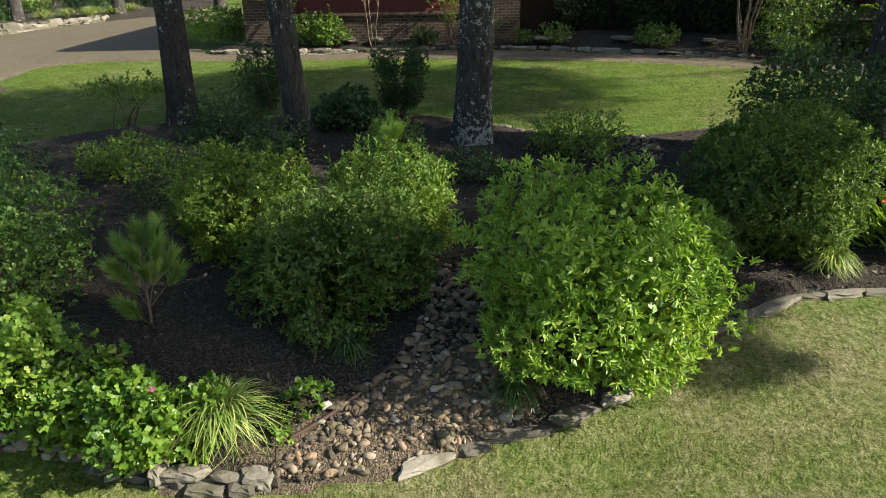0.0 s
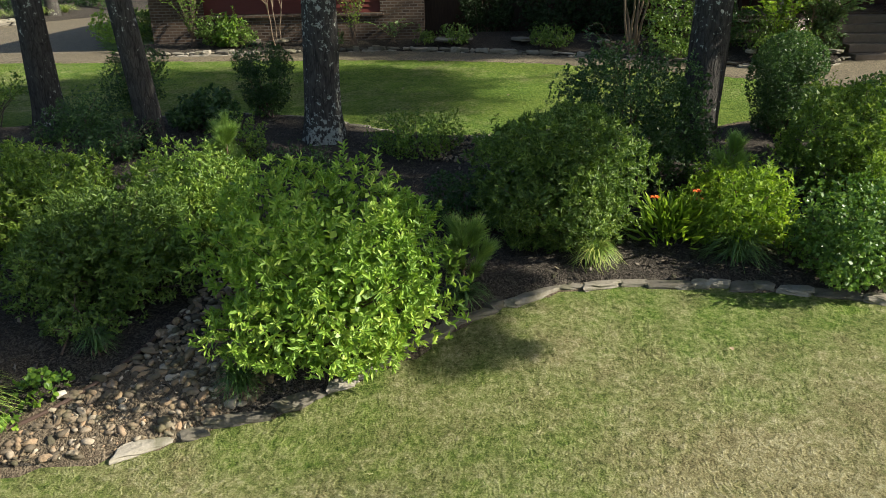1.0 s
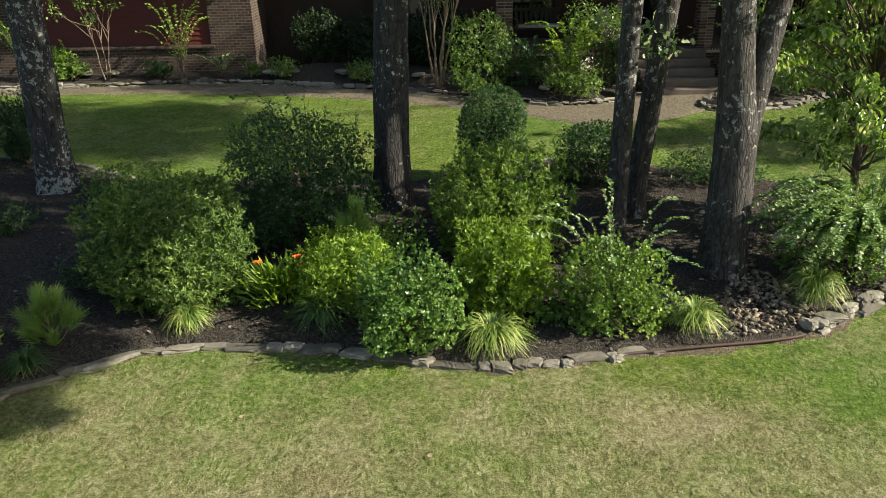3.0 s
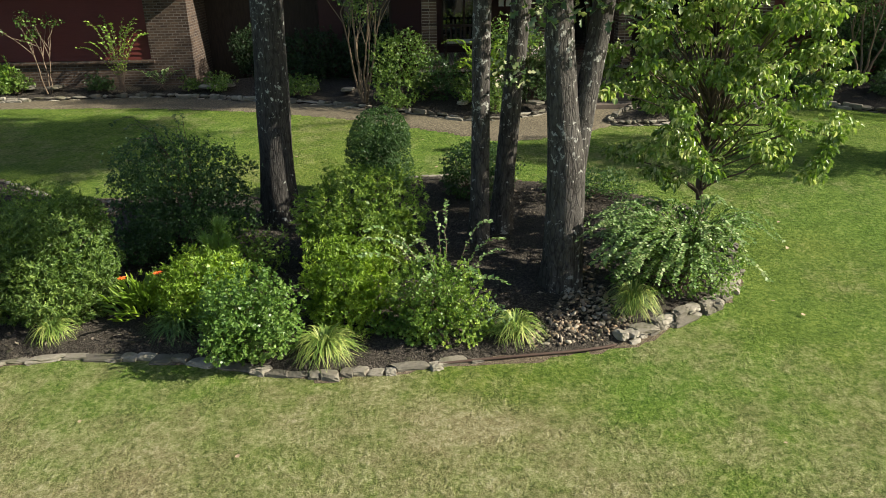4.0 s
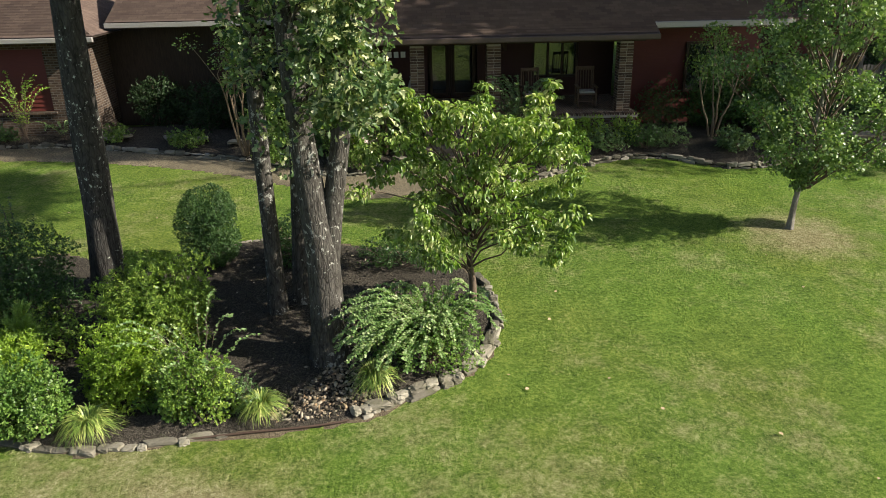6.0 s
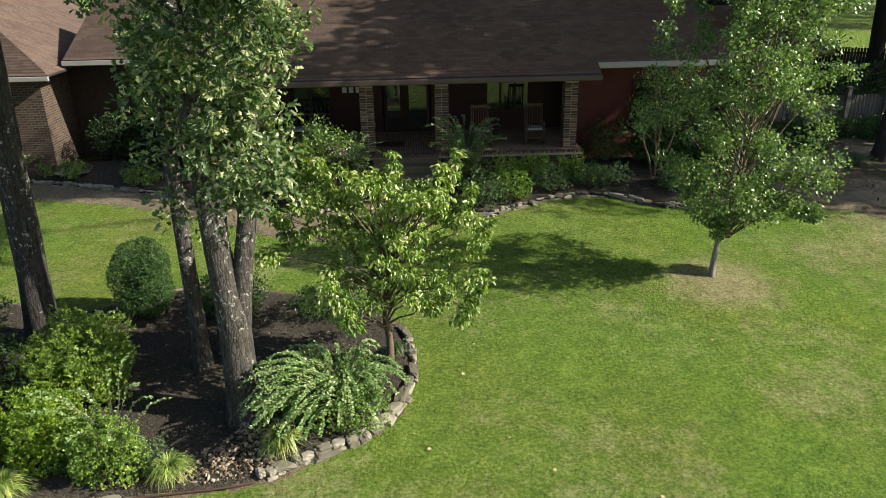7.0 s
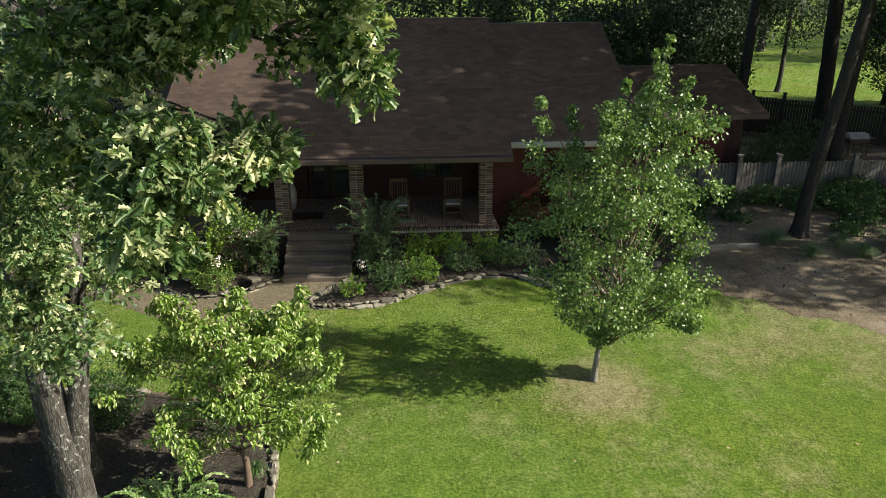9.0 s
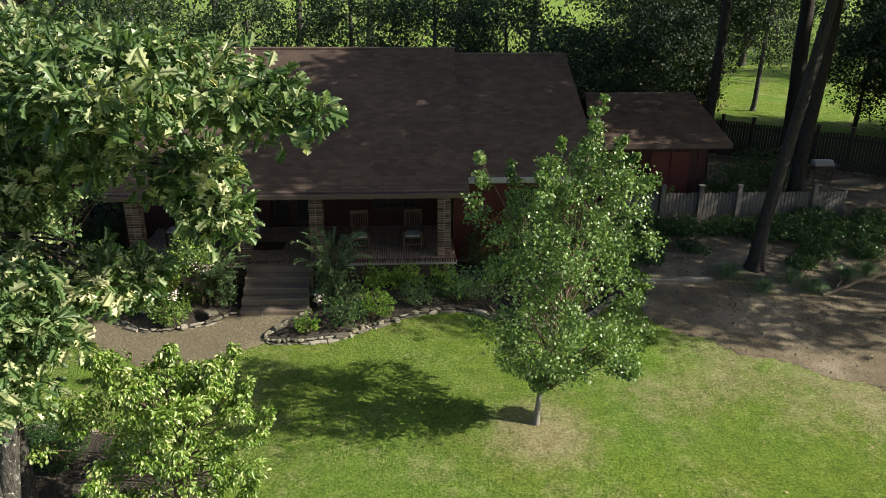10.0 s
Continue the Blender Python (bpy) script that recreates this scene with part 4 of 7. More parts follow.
def porch_bench():
    b = thing("porch_bench", 9.95, 20.35, FLOOR, "dark porch bench with white lace-patterned cushions", "bench")
    W = MAT["darkwood"]
    box_part("seat", b, W, -0.62, 0.62, -0.25, 0.25, 0.40, 0.45, "", 0.01)
    box_part("cushion", b, MAT["cushion"], -0.58, 0.58, -0.26, 0.2, 0.45, 0.53, "white patterned cushion", 0.025)
    for s in (-0.6, 0.6):
        for y in (-0.22, 0.22):
            box_part("leg", b, W, s - 0.03, s + 0.03, y - 0.03, y + 0.03, 0.0, 0.40, "", 0.005)
        box_part("armrest", b, W, s - 0.035, s + 0.035, -0.27, 0.27, 0.63, 0.67, "", 0.01)
        box_part("arm_post", b, W, s - 0.025, s + 0.025, -0.24, -0.19, 0.45, 0.63)
    for i in range(9):
        x = -0.56 + 0.14 * i
        box_part("back_slat", b, W, x - 0.03, x + 0.03, 0.225, 0.25, 0.45, 0.86)
    box_part("top_rail", b, W, -0.64, 0.64, 0.215, 0.26, 0.86, 0.94, "", 0.01)


porch_bench()


def make_shed():
    sh = thing("garden_shed", 0, 0, 0, "small red boarded shed with a brown shingle roof", "shed")
    y0, x0, x1 = 26.2, 24.6, 29.0
    # front wall takes the red with painted shade, the side wall the plain red
    box_part("wall", sh, MAT["shadedred"], x0, x1, y0, y0 + 0.15, 0.7, 3.46)
    for k in range(12):
        xa = x0 + k * (x1 - x0) / 12
        box_part("batten", sh, MAT["red"], xa + 0.01, xa + 0.05, y0 - 0.025, y0 - 0.001, 0.75, 3.4)
    for a, b in ((26.7, 27.5), (27.52, 28.3)):
        box_part("door", sh, MAT["red"], a, b, y0 - 0.05, y0 - 0.004, 0.9, 3.0, "red boarded shed door", 0.01)
    box_part("wall", sh, MAT["red"], x1 - 0.15, x1, y0 + 0.15, y0 + 3.6, 0.7, 3.46)
    roof_slope("roof", sh, 24.2, 29.7, y0 - 0.6, 3.46, y0 + 2.2, 5.0, 0.2, 0.8)
    roof_slope("roof", sh, 24.2, 29.7, y0 + 5.0, 3.46, y0 + 2.2, 5.0, 0.2, 0.8)
    box_part("fascia", sh, MAT["fascia"], 24.2, 29.7, y0 - 0.64, y0 - 0.6, 3.27, 3.47)
    return sh


make_shed()


def make_fence(name, a, b, height, material, label, post_every=1.45, gap=0.012, post_top=0.28):
    """A picket fence from a to b; pickets share one mesh."""
    a, b = np.array(a, float), np.array(b, float)
    L = np.linalg.norm(b - a)
    ang = math.atan2(b[1] - a[1], b[0] - a[0])
    fe = thing(name, a[0], a[1], gz(*a), label, "fence")
    bm = bmesh.new()
    box_bm(bm, -0.065, 0.065, -0.01, 0.01, 0.04, height)
    for v in bm.verts:
        if v.co.z > height - 0.01 and abs(v.co.x) > 0.06:
            v.co.x *= 0.8
    pk = bm_mesh("picket", bm, material)
    bm = bmesh.new()
    box_bm(bm, -0.07, 0.07, -0.07, 0.07, -0.2, height + post_top)
    box_bm(bm, -0.1, 0.1, -0.1, 0.1, height + post_top, height + post_top + 0.05)
    po = bm_mesh("post", bm, material)
    n = int(L / (0.13 + gap))
    turn = Matrix.Rotation(ang, 4, "Z")
    rng = random.Random(5)
    for i in range(n):
        s = (i + 0.5) * L / n
        q = a + (b - a) * s / L
        child("picket", pk, fe, at=Matrix.Translation((q[0] - a[0], q[1] - a[1], gz(*q) - gz(*a) + rng.uniform(-0.02, 0.02))) @ turn)
    for i in range(int(L / post_every) + 1):
        s = i * post_every
        q = a + (b - a) * s / L + np.array([math.sin(ang), -math.cos(ang)]) * 0.09
        child("post", po, fe, at=Matrix.Translation((q[0] - a[0], q[1] - a[1], gz(*q) - gz(*a))) @ turn)
    for h in (0.3, height - 0.25):
        bm = bmesh.new()
        box_bm(bm, 0, L, 0.012, 0.05, h - 0.045, h + 0.045)
        r = part("rail", bm, material, fe)
        r.matrix_basis = turn
    return fe


make_fence("picket_fence", (24.9, 23.6), (33.5, 23.6), 1.25, MAT["fence"], "weathered grey board fence with capped posts", gap=0.004)
make_fence("privacy_fence", (29.5, 36.5), (46, 24.5), 1.8, MAT["darkfence"], "dark brown board privacy fence across the backyard", gap=0.003)

# ---- stones ----


def rock_meshes(name, count, material, flat=0.6, seed=1, subdiv=2, angular=0.25):
    out = []
    for k in range(count):
        rng = np.random.default_rng(seed * 100 + k)
        bm = bmesh.new()
        bmesh.ops.create_icosphere(bm, subdivisions=subdiv, radius=1.0)
        co = np.array([v.co for v in bm.verts])
        d = unit(co)
        r = lump(d, seed * 31 + k, 1.6, angular)
        for j in range(7):
            axis = unit(rng.normal(size=3))
            lim = rng.uniform(0.62, 0.9)
            dot = (d * r[:, None]) @ axis
            r = np.where(dot > lim, r * lim / np.maximum(dot, 1e-6), r)
        p = d * r[:, None] * np.array([1.0, rng.uniform(0.6, 0.9), flat])
        for v, q in zip(bm.verts, p):
            v.co = q
        me = bm_mesh(name, bm, material, smooth=False)
        out.append(me)
    return out


def edge_stones(name, path, size, parent, meshes, seed, out=0.0, height=0.0, rise=None, layers=1):
    """Stones laid end to end along a path (k x 2), as parts of an edging."""
    rng = random.Random(seed)
    seg = np.linalg.norm(np.diff(path, axis=0), axis=1)
    cum = np.concatenate([[0], np.cumsum(seg)])
    for lay in range(layers):
        s = rng.uniform(0, size)
        while s < cum[-1] - 0.05:
            ln = size * rng.choice([0.45, 0.6, 0.8, 1.1, 1.5]) * rng.uniform(0.85, 1.15)
            q = [np.interp(min(s + ln / 2, cum[-1]), cum, path[:, k]) for k in (0, 1)]
            e = [np.interp(min(s + ln / 2 + 0.1, cum[-1]), cum, path[:, k]) for k in (0, 1)]
            ang = math.atan2(e[1] - q[1], e[0] - q[0]) + rng.uniform(-0.2, 0.2)
            hgt = rng.uniform(0.022, 0.05) * (1.0 + height)
            z = gz(*q) + hgt * 0.15 + lay * 0.085
            m = Matrix.Translation((q[0] + rng.uniform(-0.03, 0.03), q[1] + rng.uniform(-0.03, 0.03) + lay * 0.05, z)) @ Matrix.Rotation(ang, 4, "Z") \
                @ Matrix.Rotation(rng.uniform(-0.22, 0.22), 4, "X") @ Matrix.Diagonal((ln * 0.52, rng.uniform(0.05, 0.085) * (1 + height * 0.5), hgt, 1))
            child("stone", rng.choice(meshes), parent, at=m)
            s += ln * 1.0


def slab_meshes(name, count, material, seed):
    """Rough split slabs: boxes with broken edges and uneven faces."""
    out = []
    for k in range(count):
        rng = np.random.default_rng(seed * 50 + k)
        bm = bmesh.new()
        bmesh.ops.create_cube(bm, size=2.0)
        bmesh.ops.subdivide_edges(bm, edges=bm.edges[:], cuts=3, use_grid_fill=True)
        skew = rng.uniform(-0.22, 0.22, 4)
        for v in bm.verts:
            c = np.array(v.co)
            edge = np.sum(np.abs(c) > 0.95)
            c *= (1.0, 1.0, 0.93, 0.84)[edge]
            c[0] += skew[0] * c[1] + skew[1] * c[2] * 0.5
            c[1] += skew[2] * c[0] * 0.4
            c[2] += skew[3] * c[0] * 0.5
            v.co = c + rng.normal(size=3) * (0.06, 0.08, 0.07)
        out.append(bm_mesh(name, bm, material))
    return out


slabs = slab_meshes("stone", 10, MAT["edging"], 3)
boulders = rock_meshes("stone", 8, MAT["edging"], 0.85, 9, 2, 0.5)
mixed = slabs[:5] + boulders


def stretch(loop, start, end):
    """The points of a closed loop from the one nearest start to the one nearest end."""
    i = int(np.argmin(np.hypot(*(loop - np.array(start)).T)))
    j = int(np.argmin(np.hypot(*(loop - np.array(end)).T)))
    return loop[i:j + 1] if j > i else np.concatenate([loop[i:], loop[:j + 1]])


edging = thing("stone_edging", 0, 0, 0, "low edging of grey fieldstones round the island bed", "stone edging")
edge_stones("a", stretch(BED, (-7.06, 5.44), (-3.47, 4.69)), 0.2, edging, mixed, 1, height=0.6, layers=2)
edge_stones("b", stretch(BED, (-3.47, 4.69), (-1.26, 4.26)), 0.18, edging, mixed, 2, height=0.7, layers=2)
edge_stones("c", stretch(BED, (-0.42, 4.43), (4.6, 6.45)), 0.38, edging, slabs + boulders[:1], 3, height=0.12)
edge_stones("d", stretch(BED, (4.6, 6.45), (8.9, 6.05)), 0.3, edging, slabs, 4, height=0.2)
edge_stones("e", stretch(BED, (10.75, 6.3), (12.9, 10.3)), 0.25, edging, slabs + boulders[:3], 5, height=0.4, layers=2)
edge_stones("f", stretch(BED, (10.2, 11.95), (8, 12.2)), 0.28, edging, slabs, 6)
edge_stones("g", stretch(BED, (1.6, 11.85), (-4, 12.9)), 0.28, edging, slabs, 7)
edging2 = thing("stone_edging", 0, 0, 0, "low stacked stone edging along the house beds", "stone edging")
edge_stones("h", stretch(HOUSE_BED, (-6.2, 19.9), (11.9, 17.0)), 0.3, edging2, mixed, 8, height=0.5, layers=2)
edging3 = thing("stone_edging", 0, 0, 0, "stacked flat stone edging beside the entry steps", "stone edging")
edge_stones("i", stretch(ENTRY_BED, (14.0, 17.1), (22.9, 17.4)), 0.24, edging3, mixed, 9, height=0.35, layers=2)
edging4 = thing("stone_edging", 0, 0, 0, "rough rock edging along the driveway", "stone edging")
edge_stones("j", stretch(DRIVE, (-14, 33), (-26, 17.5)), 0.5, edging4, slabs, 10, height=1.4, layers=2)

# thin steel strip along the gravel outlet
strip_path = stretch(BED, (8.5, 6.03), (10.75, 6.3))
V, F = tubes([[(x, y - 0.02, gz(x, y) + 0.035) for x, y in strip_path]], [[0.02] * len(strip_path)], 4)
tagged(new("lawn_edging_strip", raw_mesh("lawn_edging_strip", V, F, MAT["metal"])), "thin rusty brown steel lawn edging strip", "lawn edging")
strip2 = smooth_loop([(-1.3, 4.6), (-0.83, 4.96), (-0.47, 5.37), (-.25, 5.9), (-.05, 6.5)], 5, False)
V, F = tubes([[(x, y, gz(x, y) + 0.1) for x, y in strip2]], [[0.022] * len(strip2)], 4)
tagged(new("lawn_edging_strip", raw_mesh("lawn_edging_strip", V, F, MAT["metal"])), "thin brown steel strip beside the dry creek", "lawn edging")


def dry_creek(name, loop, count_parts, count_more, sizes, label, seed):
    """River rocks strewn over a loop: the first are parts, the rest one mesh."""
    rng = np.random.default_rng(seed)
    th = thing(name, 0, 0, 0, label, "rock bed")
    pebbles = rock_meshes("rock", 6, MAT["river"], 0.66, seed, 2, 0.4)
    lo, hi = loop.min(0), loop.max(0)
    pts = []
    while len(pts) < count_parts + count_more:
        q = rng.uniform(lo, hi)
        if inside_by(loop, q[:1], q[1:])[0] > 0:
            pts.append(q)
    pts = np.array(pts)
    small = rock_meshes("rock", 4, MAT["river"], 0.62, seed + 40, 1, 0.2)
    shapes = [(np.array([tuple(v.co) for v in me.vertices]), np.array([tuple(p.vertices) for p in me.polygons])) for me in small]
    pieces = []
    dep = inside_by(BED, pts[:, 0], pts[:, 1])
    for i, (q, d) in enumerate(zip(pts, dep)):
        s = sizes[0] + (sizes[1] - sizes[0]) * rng.uniform() ** 2.6 + (0.008 if i < count_parts else 0)
        z = gz(*q) + min(0.09, 0.02 + 0.35 * max(d, 0)) + s * 0.12 + rng.uniform(0, 0.015)
        e = Euler(rng.uniform(-0.4, 0.4, 3) + np.array([0, 0, rng.uniform(0, 6.28)]))
        m = Matrix.LocRotScale((q[0], q[1], z), e, (s * rng.uniform(0.9, 1.5), s * rng.uniform(0.7, 1.1), s * rng.uniform(0.7, 1.2)))
        if i < count_parts:
            child("rock", pebbles[i % 6], th, at=m)
        else:
            mm = np.array(m)
            pts0, tri = shapes[i % 4]
            pieces.append((pts0 @ mm[:3, :3].T + mm[:3, 3], [tri]))
    V, F = joined(pieces)
    tagged(child("gravel", raw_mesh("gravel", V, F, MAT["rivermany"]), th), kind="stuff")


CREEK = smooth_loop([(-1.34, 4.3), (-0.9, 4.33), (-0.4, 4.42), (0.25, 4.7), (0.74, 5), (0.5, 5.44), (.45, 6.2), (.3, 7.0), (-.1, 6.9), (-.25, 6.0), (-0.47, 5.37), (-0.88, 4.96)], 5)
dry_creek("river_rock_creek", CREEK, 290, 1000, (0.014, 0.064), "dry creek of mixed tan and grey river rocks", 21)
CREEK_SOIL = smooth_loop([(-1.75, 4.5), (-1.0, 4.3), (-.3, 4.38), (.5, 4.75), (.75, 5.1), (.4, 5.6), (-.2, 5.5), (-.6, 5.2), (-1.1, 4.95)], 5)
patch("creek_soil", CREEK_SOIL, 0.1, lambda X, Y, d: bed_rise(X, Y, np.maximum(inside_by(BED, X, Y), 0)) + np.minimum(0.012, d * 0.1), MAT["earth"], "brown bare soil under the river rocks", "bare soil")
OUTLET = smooth_loop([(9.6, 6.25), (10.75, 6.4), (11.05, 6.9), (10.85, 7.6), (10.75, 8.6), (10.9, 9.6), (10.6, 9.6), (10.4, 8.4), (10.2, 7.3), (9.8, 6.7)], 5)
dry_creek("river_rock_outlet", OUTLET, 240, 800, (0.014, 0.05), "patch of pale and tan river rocks at the bed edge", 22)
dry_creek("gravel_patch", smooth_loop([(2.1, 10.2), (3.1, 10.2), (3.2, 11.3), (2.2, 11.2)], 4), 60, 300, (0.02, 0.05), "patch of grey river rocks in shade", 23)


def loose_chips(name, loop, count, rise, material, seed, length, label):
    rng = np.random.default_rng(seed)
    lo, hi = loop.min(0), loop.max(0)
    q = rng.uniform(lo, hi, (count * 3, 2))
    d = inside_by(loop, q[:, 0], q[:, 1])
    q, d = q[d > 0.03][:count], d[d > 0.03][:count]
    z = ground_z(q[:, 0], q[:, 1]) + rise(q[:, 0], q[:, 1], d) + 0.006
    D = np.stack([rng.normal(size=len(q)), rng.normal(size=len(q)), rng.normal(size=len(q)) * 0.25], -1)
    V, F = leaves(np.column_stack([q, z]), D, rng.uniform(*length, len(q)), DIAMOND, rng, 0.8)
    tagged(new(name, raw_mesh(name, V, F, material)), label, "mulch", "", "stuff")


loose_chips("bark_chips", BED, 16000, bed_rise, MAT["chips"], 31, (0.03, 0.085), "loose dark bark chips and dry leaves")
loose_chips("fallen_leaves", SOIL, 9000, lambda X, Y, d: np.minimum(0.02, d * 0.1), MAT["litterleaf"], 32, (0.05, 0.12), "dry brown fallen leaves on bare soil")

# ---- plants ----


def shrub_leaves(rng, seed, rx, ry, h, shoots, per, size, shape, lumps=0.15, freq=2.2, upward=0.5, low=0.0, spread=0.9, lobes=4, boxy=0.82, vase=0.0, tuft=0.065):
    """Leaf whorls over an uneven body of several overlapping lobes, with half-widths rx, ry and height h."""
    c = np.array([0, 0, h * (0.5 + low * 0.5)])
    half = np.array([rx, ry, h * (0.5 - low * 0.5)])
    bodies = [(np.zeros(3), np.full(3, 0.85 if lobes else 1.0))]
    if lobes and low < 0.2:
        bodies.append((np.array([0.0, 0.0, -0.45]), np.array([0.9, 0.9, 0.55])))
    for k in range(lobes):
        a = 2 * np.pi * (k + rng.uniform(-0.3, 0.3)) / lobes
        off = np.array([math.cos(a) * 0.42, math.sin(a) * 0.42, rng.uniform(-0.25, 0.34)])
        bodies.append((off, np.array([1, 1, 1]) * rng.uniform(0.5, 0.66)))
    share = np.array([b[1][0] ** 2 for b in bodies])
    P, A = [], []
    for (off, s), n in zip(bodies, (shoots * 2.2 * share / share.sum()).astype(int)):
        d = sphere_dirs(n, rng)
        body = np.abs(d) ** boxy * np.sign(d)
        body = body / np.maximum(1, np.linalg.norm(body, axis=1, keepdims=True) * 0.92)
        depth = 1 - 0.4 * rng.uniform(size=len(d)) ** 2.4
        q = off + body * s * (lump(d, seed, freq, lumps) * depth)[:, None]
        inner = np.zeros(len(q), bool)
        for o2, s2 in bodies:
            if o2 is not off:
                inner |= np.linalg.norm((q - o2) / s2, axis=1) < 0.72
        P.append(q[~inner])
        A.append(d[~inner])
    P, d = np.concatenate(P), np.concatenate(A)
    P = P / np.quantile(np.abs(P), 0.985, axis=0)
    P = c + P * half
    if tuft:
        wave = np.zeros(len(P))
        wr = np.random.default_rng(seed + 5)
        for k in range(7):
            wave += np.sin((P / (0.07 + 0.1 * min(1.0, h))) @ (wr.normal(size=3) * 0.75) + wr.uniform(0, 6.28))
        wave /= 2.0
        fine = np.zeros(len(P))
        for k in range(7):
            fine += np.sin((P / 0.05) @ (wr.normal(size=3) * 0.75) + wr.uniform(0, 6.28))
        fine /= 2.0
        keep = (wave * 0.6 + fine > -0.55) | (rng.uniform(size=len(P)) < 0.15)
        P, d, wave = P[keep], d[keep], (wave + fine * 0.6)[keep]
        P = P + d * (tuft * wave)[:, None]
    squeeze = np.clip(0.9 + 0.4 * P[:, 2] / h, 0, 1) if not vase else 1 - vase + vase * P[:, 2] / h
    P[:, :2] *= squeeze[:, None]
    P[:, 2] = np.maximum(P[:, 2], 0.03)
    A = unit(d + np.array([0, 0, upward]) + rng.normal(size=d.shape) * 0.35)
    Pk = np.repeat(P, per, 0)
    Ak = np.repeat(A, per, 0)
    D = unit(Ak * 0.75 + unit(rng.normal(size=Pk.shape)) * spread)
    Pk = Pk + Ak * rng.uniform(-0.4, 0.4, (len(Pk), 1)) * size
    outer = leaves(Pk, D, size * rng.uniform(0.6, 1.25, len(Pk)), shape, rng, 0.7, Ak)
    n_in = len(Pk) // 5
    Q = P[rng.integers(len(P), size=n_in)]
    Q = c * np.array([1, 1, 0.9]) + (Q - c * np.array([1, 1, 0.9])) * rng.uniform(0.35, 0.86, (n_in, 1))
    Q[:, 2] = np.maximum(Q[:, 2], 0.03)
    inner = leaves(Q, unit(rng.normal(size=(n_in, 3))), size * rng.uniform(0.9, 1.4, n_in), WIDE, rng, 0.3)
    return joined([outer, inner]), P


def stems_for(rng, tips, n, base_r, spread=0.12):
    sel = tips[rng.choice(len(tips), min(n, len(tips)), replace=False)]
    paths, radii = [], []
    for t in sel:
        a = np.array([rng.normal() * spread, rng.normal() * spread, -0.03])
        mid = a * 0.4 + t * 0.6
        mid[:2] *= 0.75
        p = np.array([a, (a + mid) / 2 + rng.normal(size=3) * 0.03, mid, t])
        paths.append(p)
        radii.append(np.array([1.0, 0.8, 0.55, 0.25]) * base_r * rng.uniform(0.7, 1.2))
    return tubes(paths, radii, 5)


def shrub(name, x, y, rx, ry, h, leaf, size, shape, shoots, per, label, seed, group="", upright=0, stems=16, stem_r=0.014, lift=0.07, category="shrub", **kw):
    rng = np.random.default_rng(seed)
    t = thing(name, x, y, gz(x, y) + lift, label, category, group)
    (V, F), tips = shrub_leaves(rng, seed, rx, ry, h, shoots, per, size, shape, **kw)
    pieces = [(V, F)]
    for k in range(upright):
        a = tips[rng.integers(len(tips))]
        if a[2] < h * 0.6:
            a = tips[np.argsort(tips[:, 2])[-rng.integers(1, len(tips) // 4)]]
        L = rng.uniform(0.1, 0.28)
        n = 14
        s = np.linspace(0, 1, n)[:, None]
        lean = np.array([rng.normal() * 0.2, rng.normal() * 0.2, 1.0])
        P = a + s * lean * L
        D = unit(np.column_stack([np.cos(np.arange(n) * 2.4), np.sin(np.arange(n) * 2.4), np.full(n, 0.8)]))
        pieces.append(leaves(P, D, size * 0.95, shape, rng, 0.4))
    V, F = joined(pieces)
    child("foliage", raw_mesh("foliage", V, F, MAT[leaf]), t)
    V, F = stems_for(rng, tips, stems, stem_r)
    base = child("woody_base", raw_mesh("woody_base", V, F, MAT["twig"], True), t)
    if stem_r < 0.01:
        tagged(base, kind="stuff")
    return t


def liriope(x, y, r, h, leaf, seed, n=110, lift=0.07, label="clump of arching variegated liriope blades"):
    rng = np.random.default_rng(seed)
    t = thing("liriope", x, y, gz(x, y) + lift, label, "ornamental grass", "liriope clumps")
    k = 7
    n = int(n * 1.35)
    ang = rng.uniform(0, 2 * np.pi, n)
    reach = r * 1.3 * np.sqrt(rng.uniform(0.04, 1.35, n))
    top = h * rng.uniform(0.4, 0.9, n)
    s = np.linspace(0, 1, k)
    far = (reach / (r * 1.51))[:, None]
    out = reach[:, None] * (0.1 + 0.25 * s + 0.75 * s ** 1.7) / 1.1
    z = top[:, None] * np.sin(s[None] * (1.7 + 1.0 * far)) * (1.0 - 0.3 * far * s[None] ** 2)
    turn = ang[:, None] + rng.normal(size=(n, 1)) * 0.35 * s[None] ** 2
    ca, sa = np.cos(turn), np.sin(turn)
    C = np.stack([ca * out, sa * out, z], -1)
    w = 0.0052 * np.array([0.8, 1, 1, 0.95, 0.8, 0.5, 0.08])[None, :, None]
    side = np.stack([-sa, ca, 0 * sa], -1)
    L, R = C - side * w, C + side * w
    V = np.stack([L, R], 2).reshape(-1, 3)
    base = (np.arange(n) * k * 2)[:, None] + (np.arange(k - 1) * 2)[None]
    F = np.stack([base, base + 1, base + 3, base + 2], -1).reshape(-1, 4)
    child("tuft", raw_mesh("tuft", V, F, MAT[leaf]), t)
    a2 = rng.uniform(0, 2 * np.pi, 9)
    V, F = tubes([bent((math.cos(q) * 0.04, math.sin(q) * 0.04, -0.03), (math.cos(q) * 0.08, math.sin(q) * 0.08, 0.07), 3) for q in a2], [[0.014, 0.012, 0.006]] * 9, 5)
    child("leaf_base", raw_mesh("leaf_base", V, F, MAT["twig"], True), t, "brown sheathed leaf base")
    return t


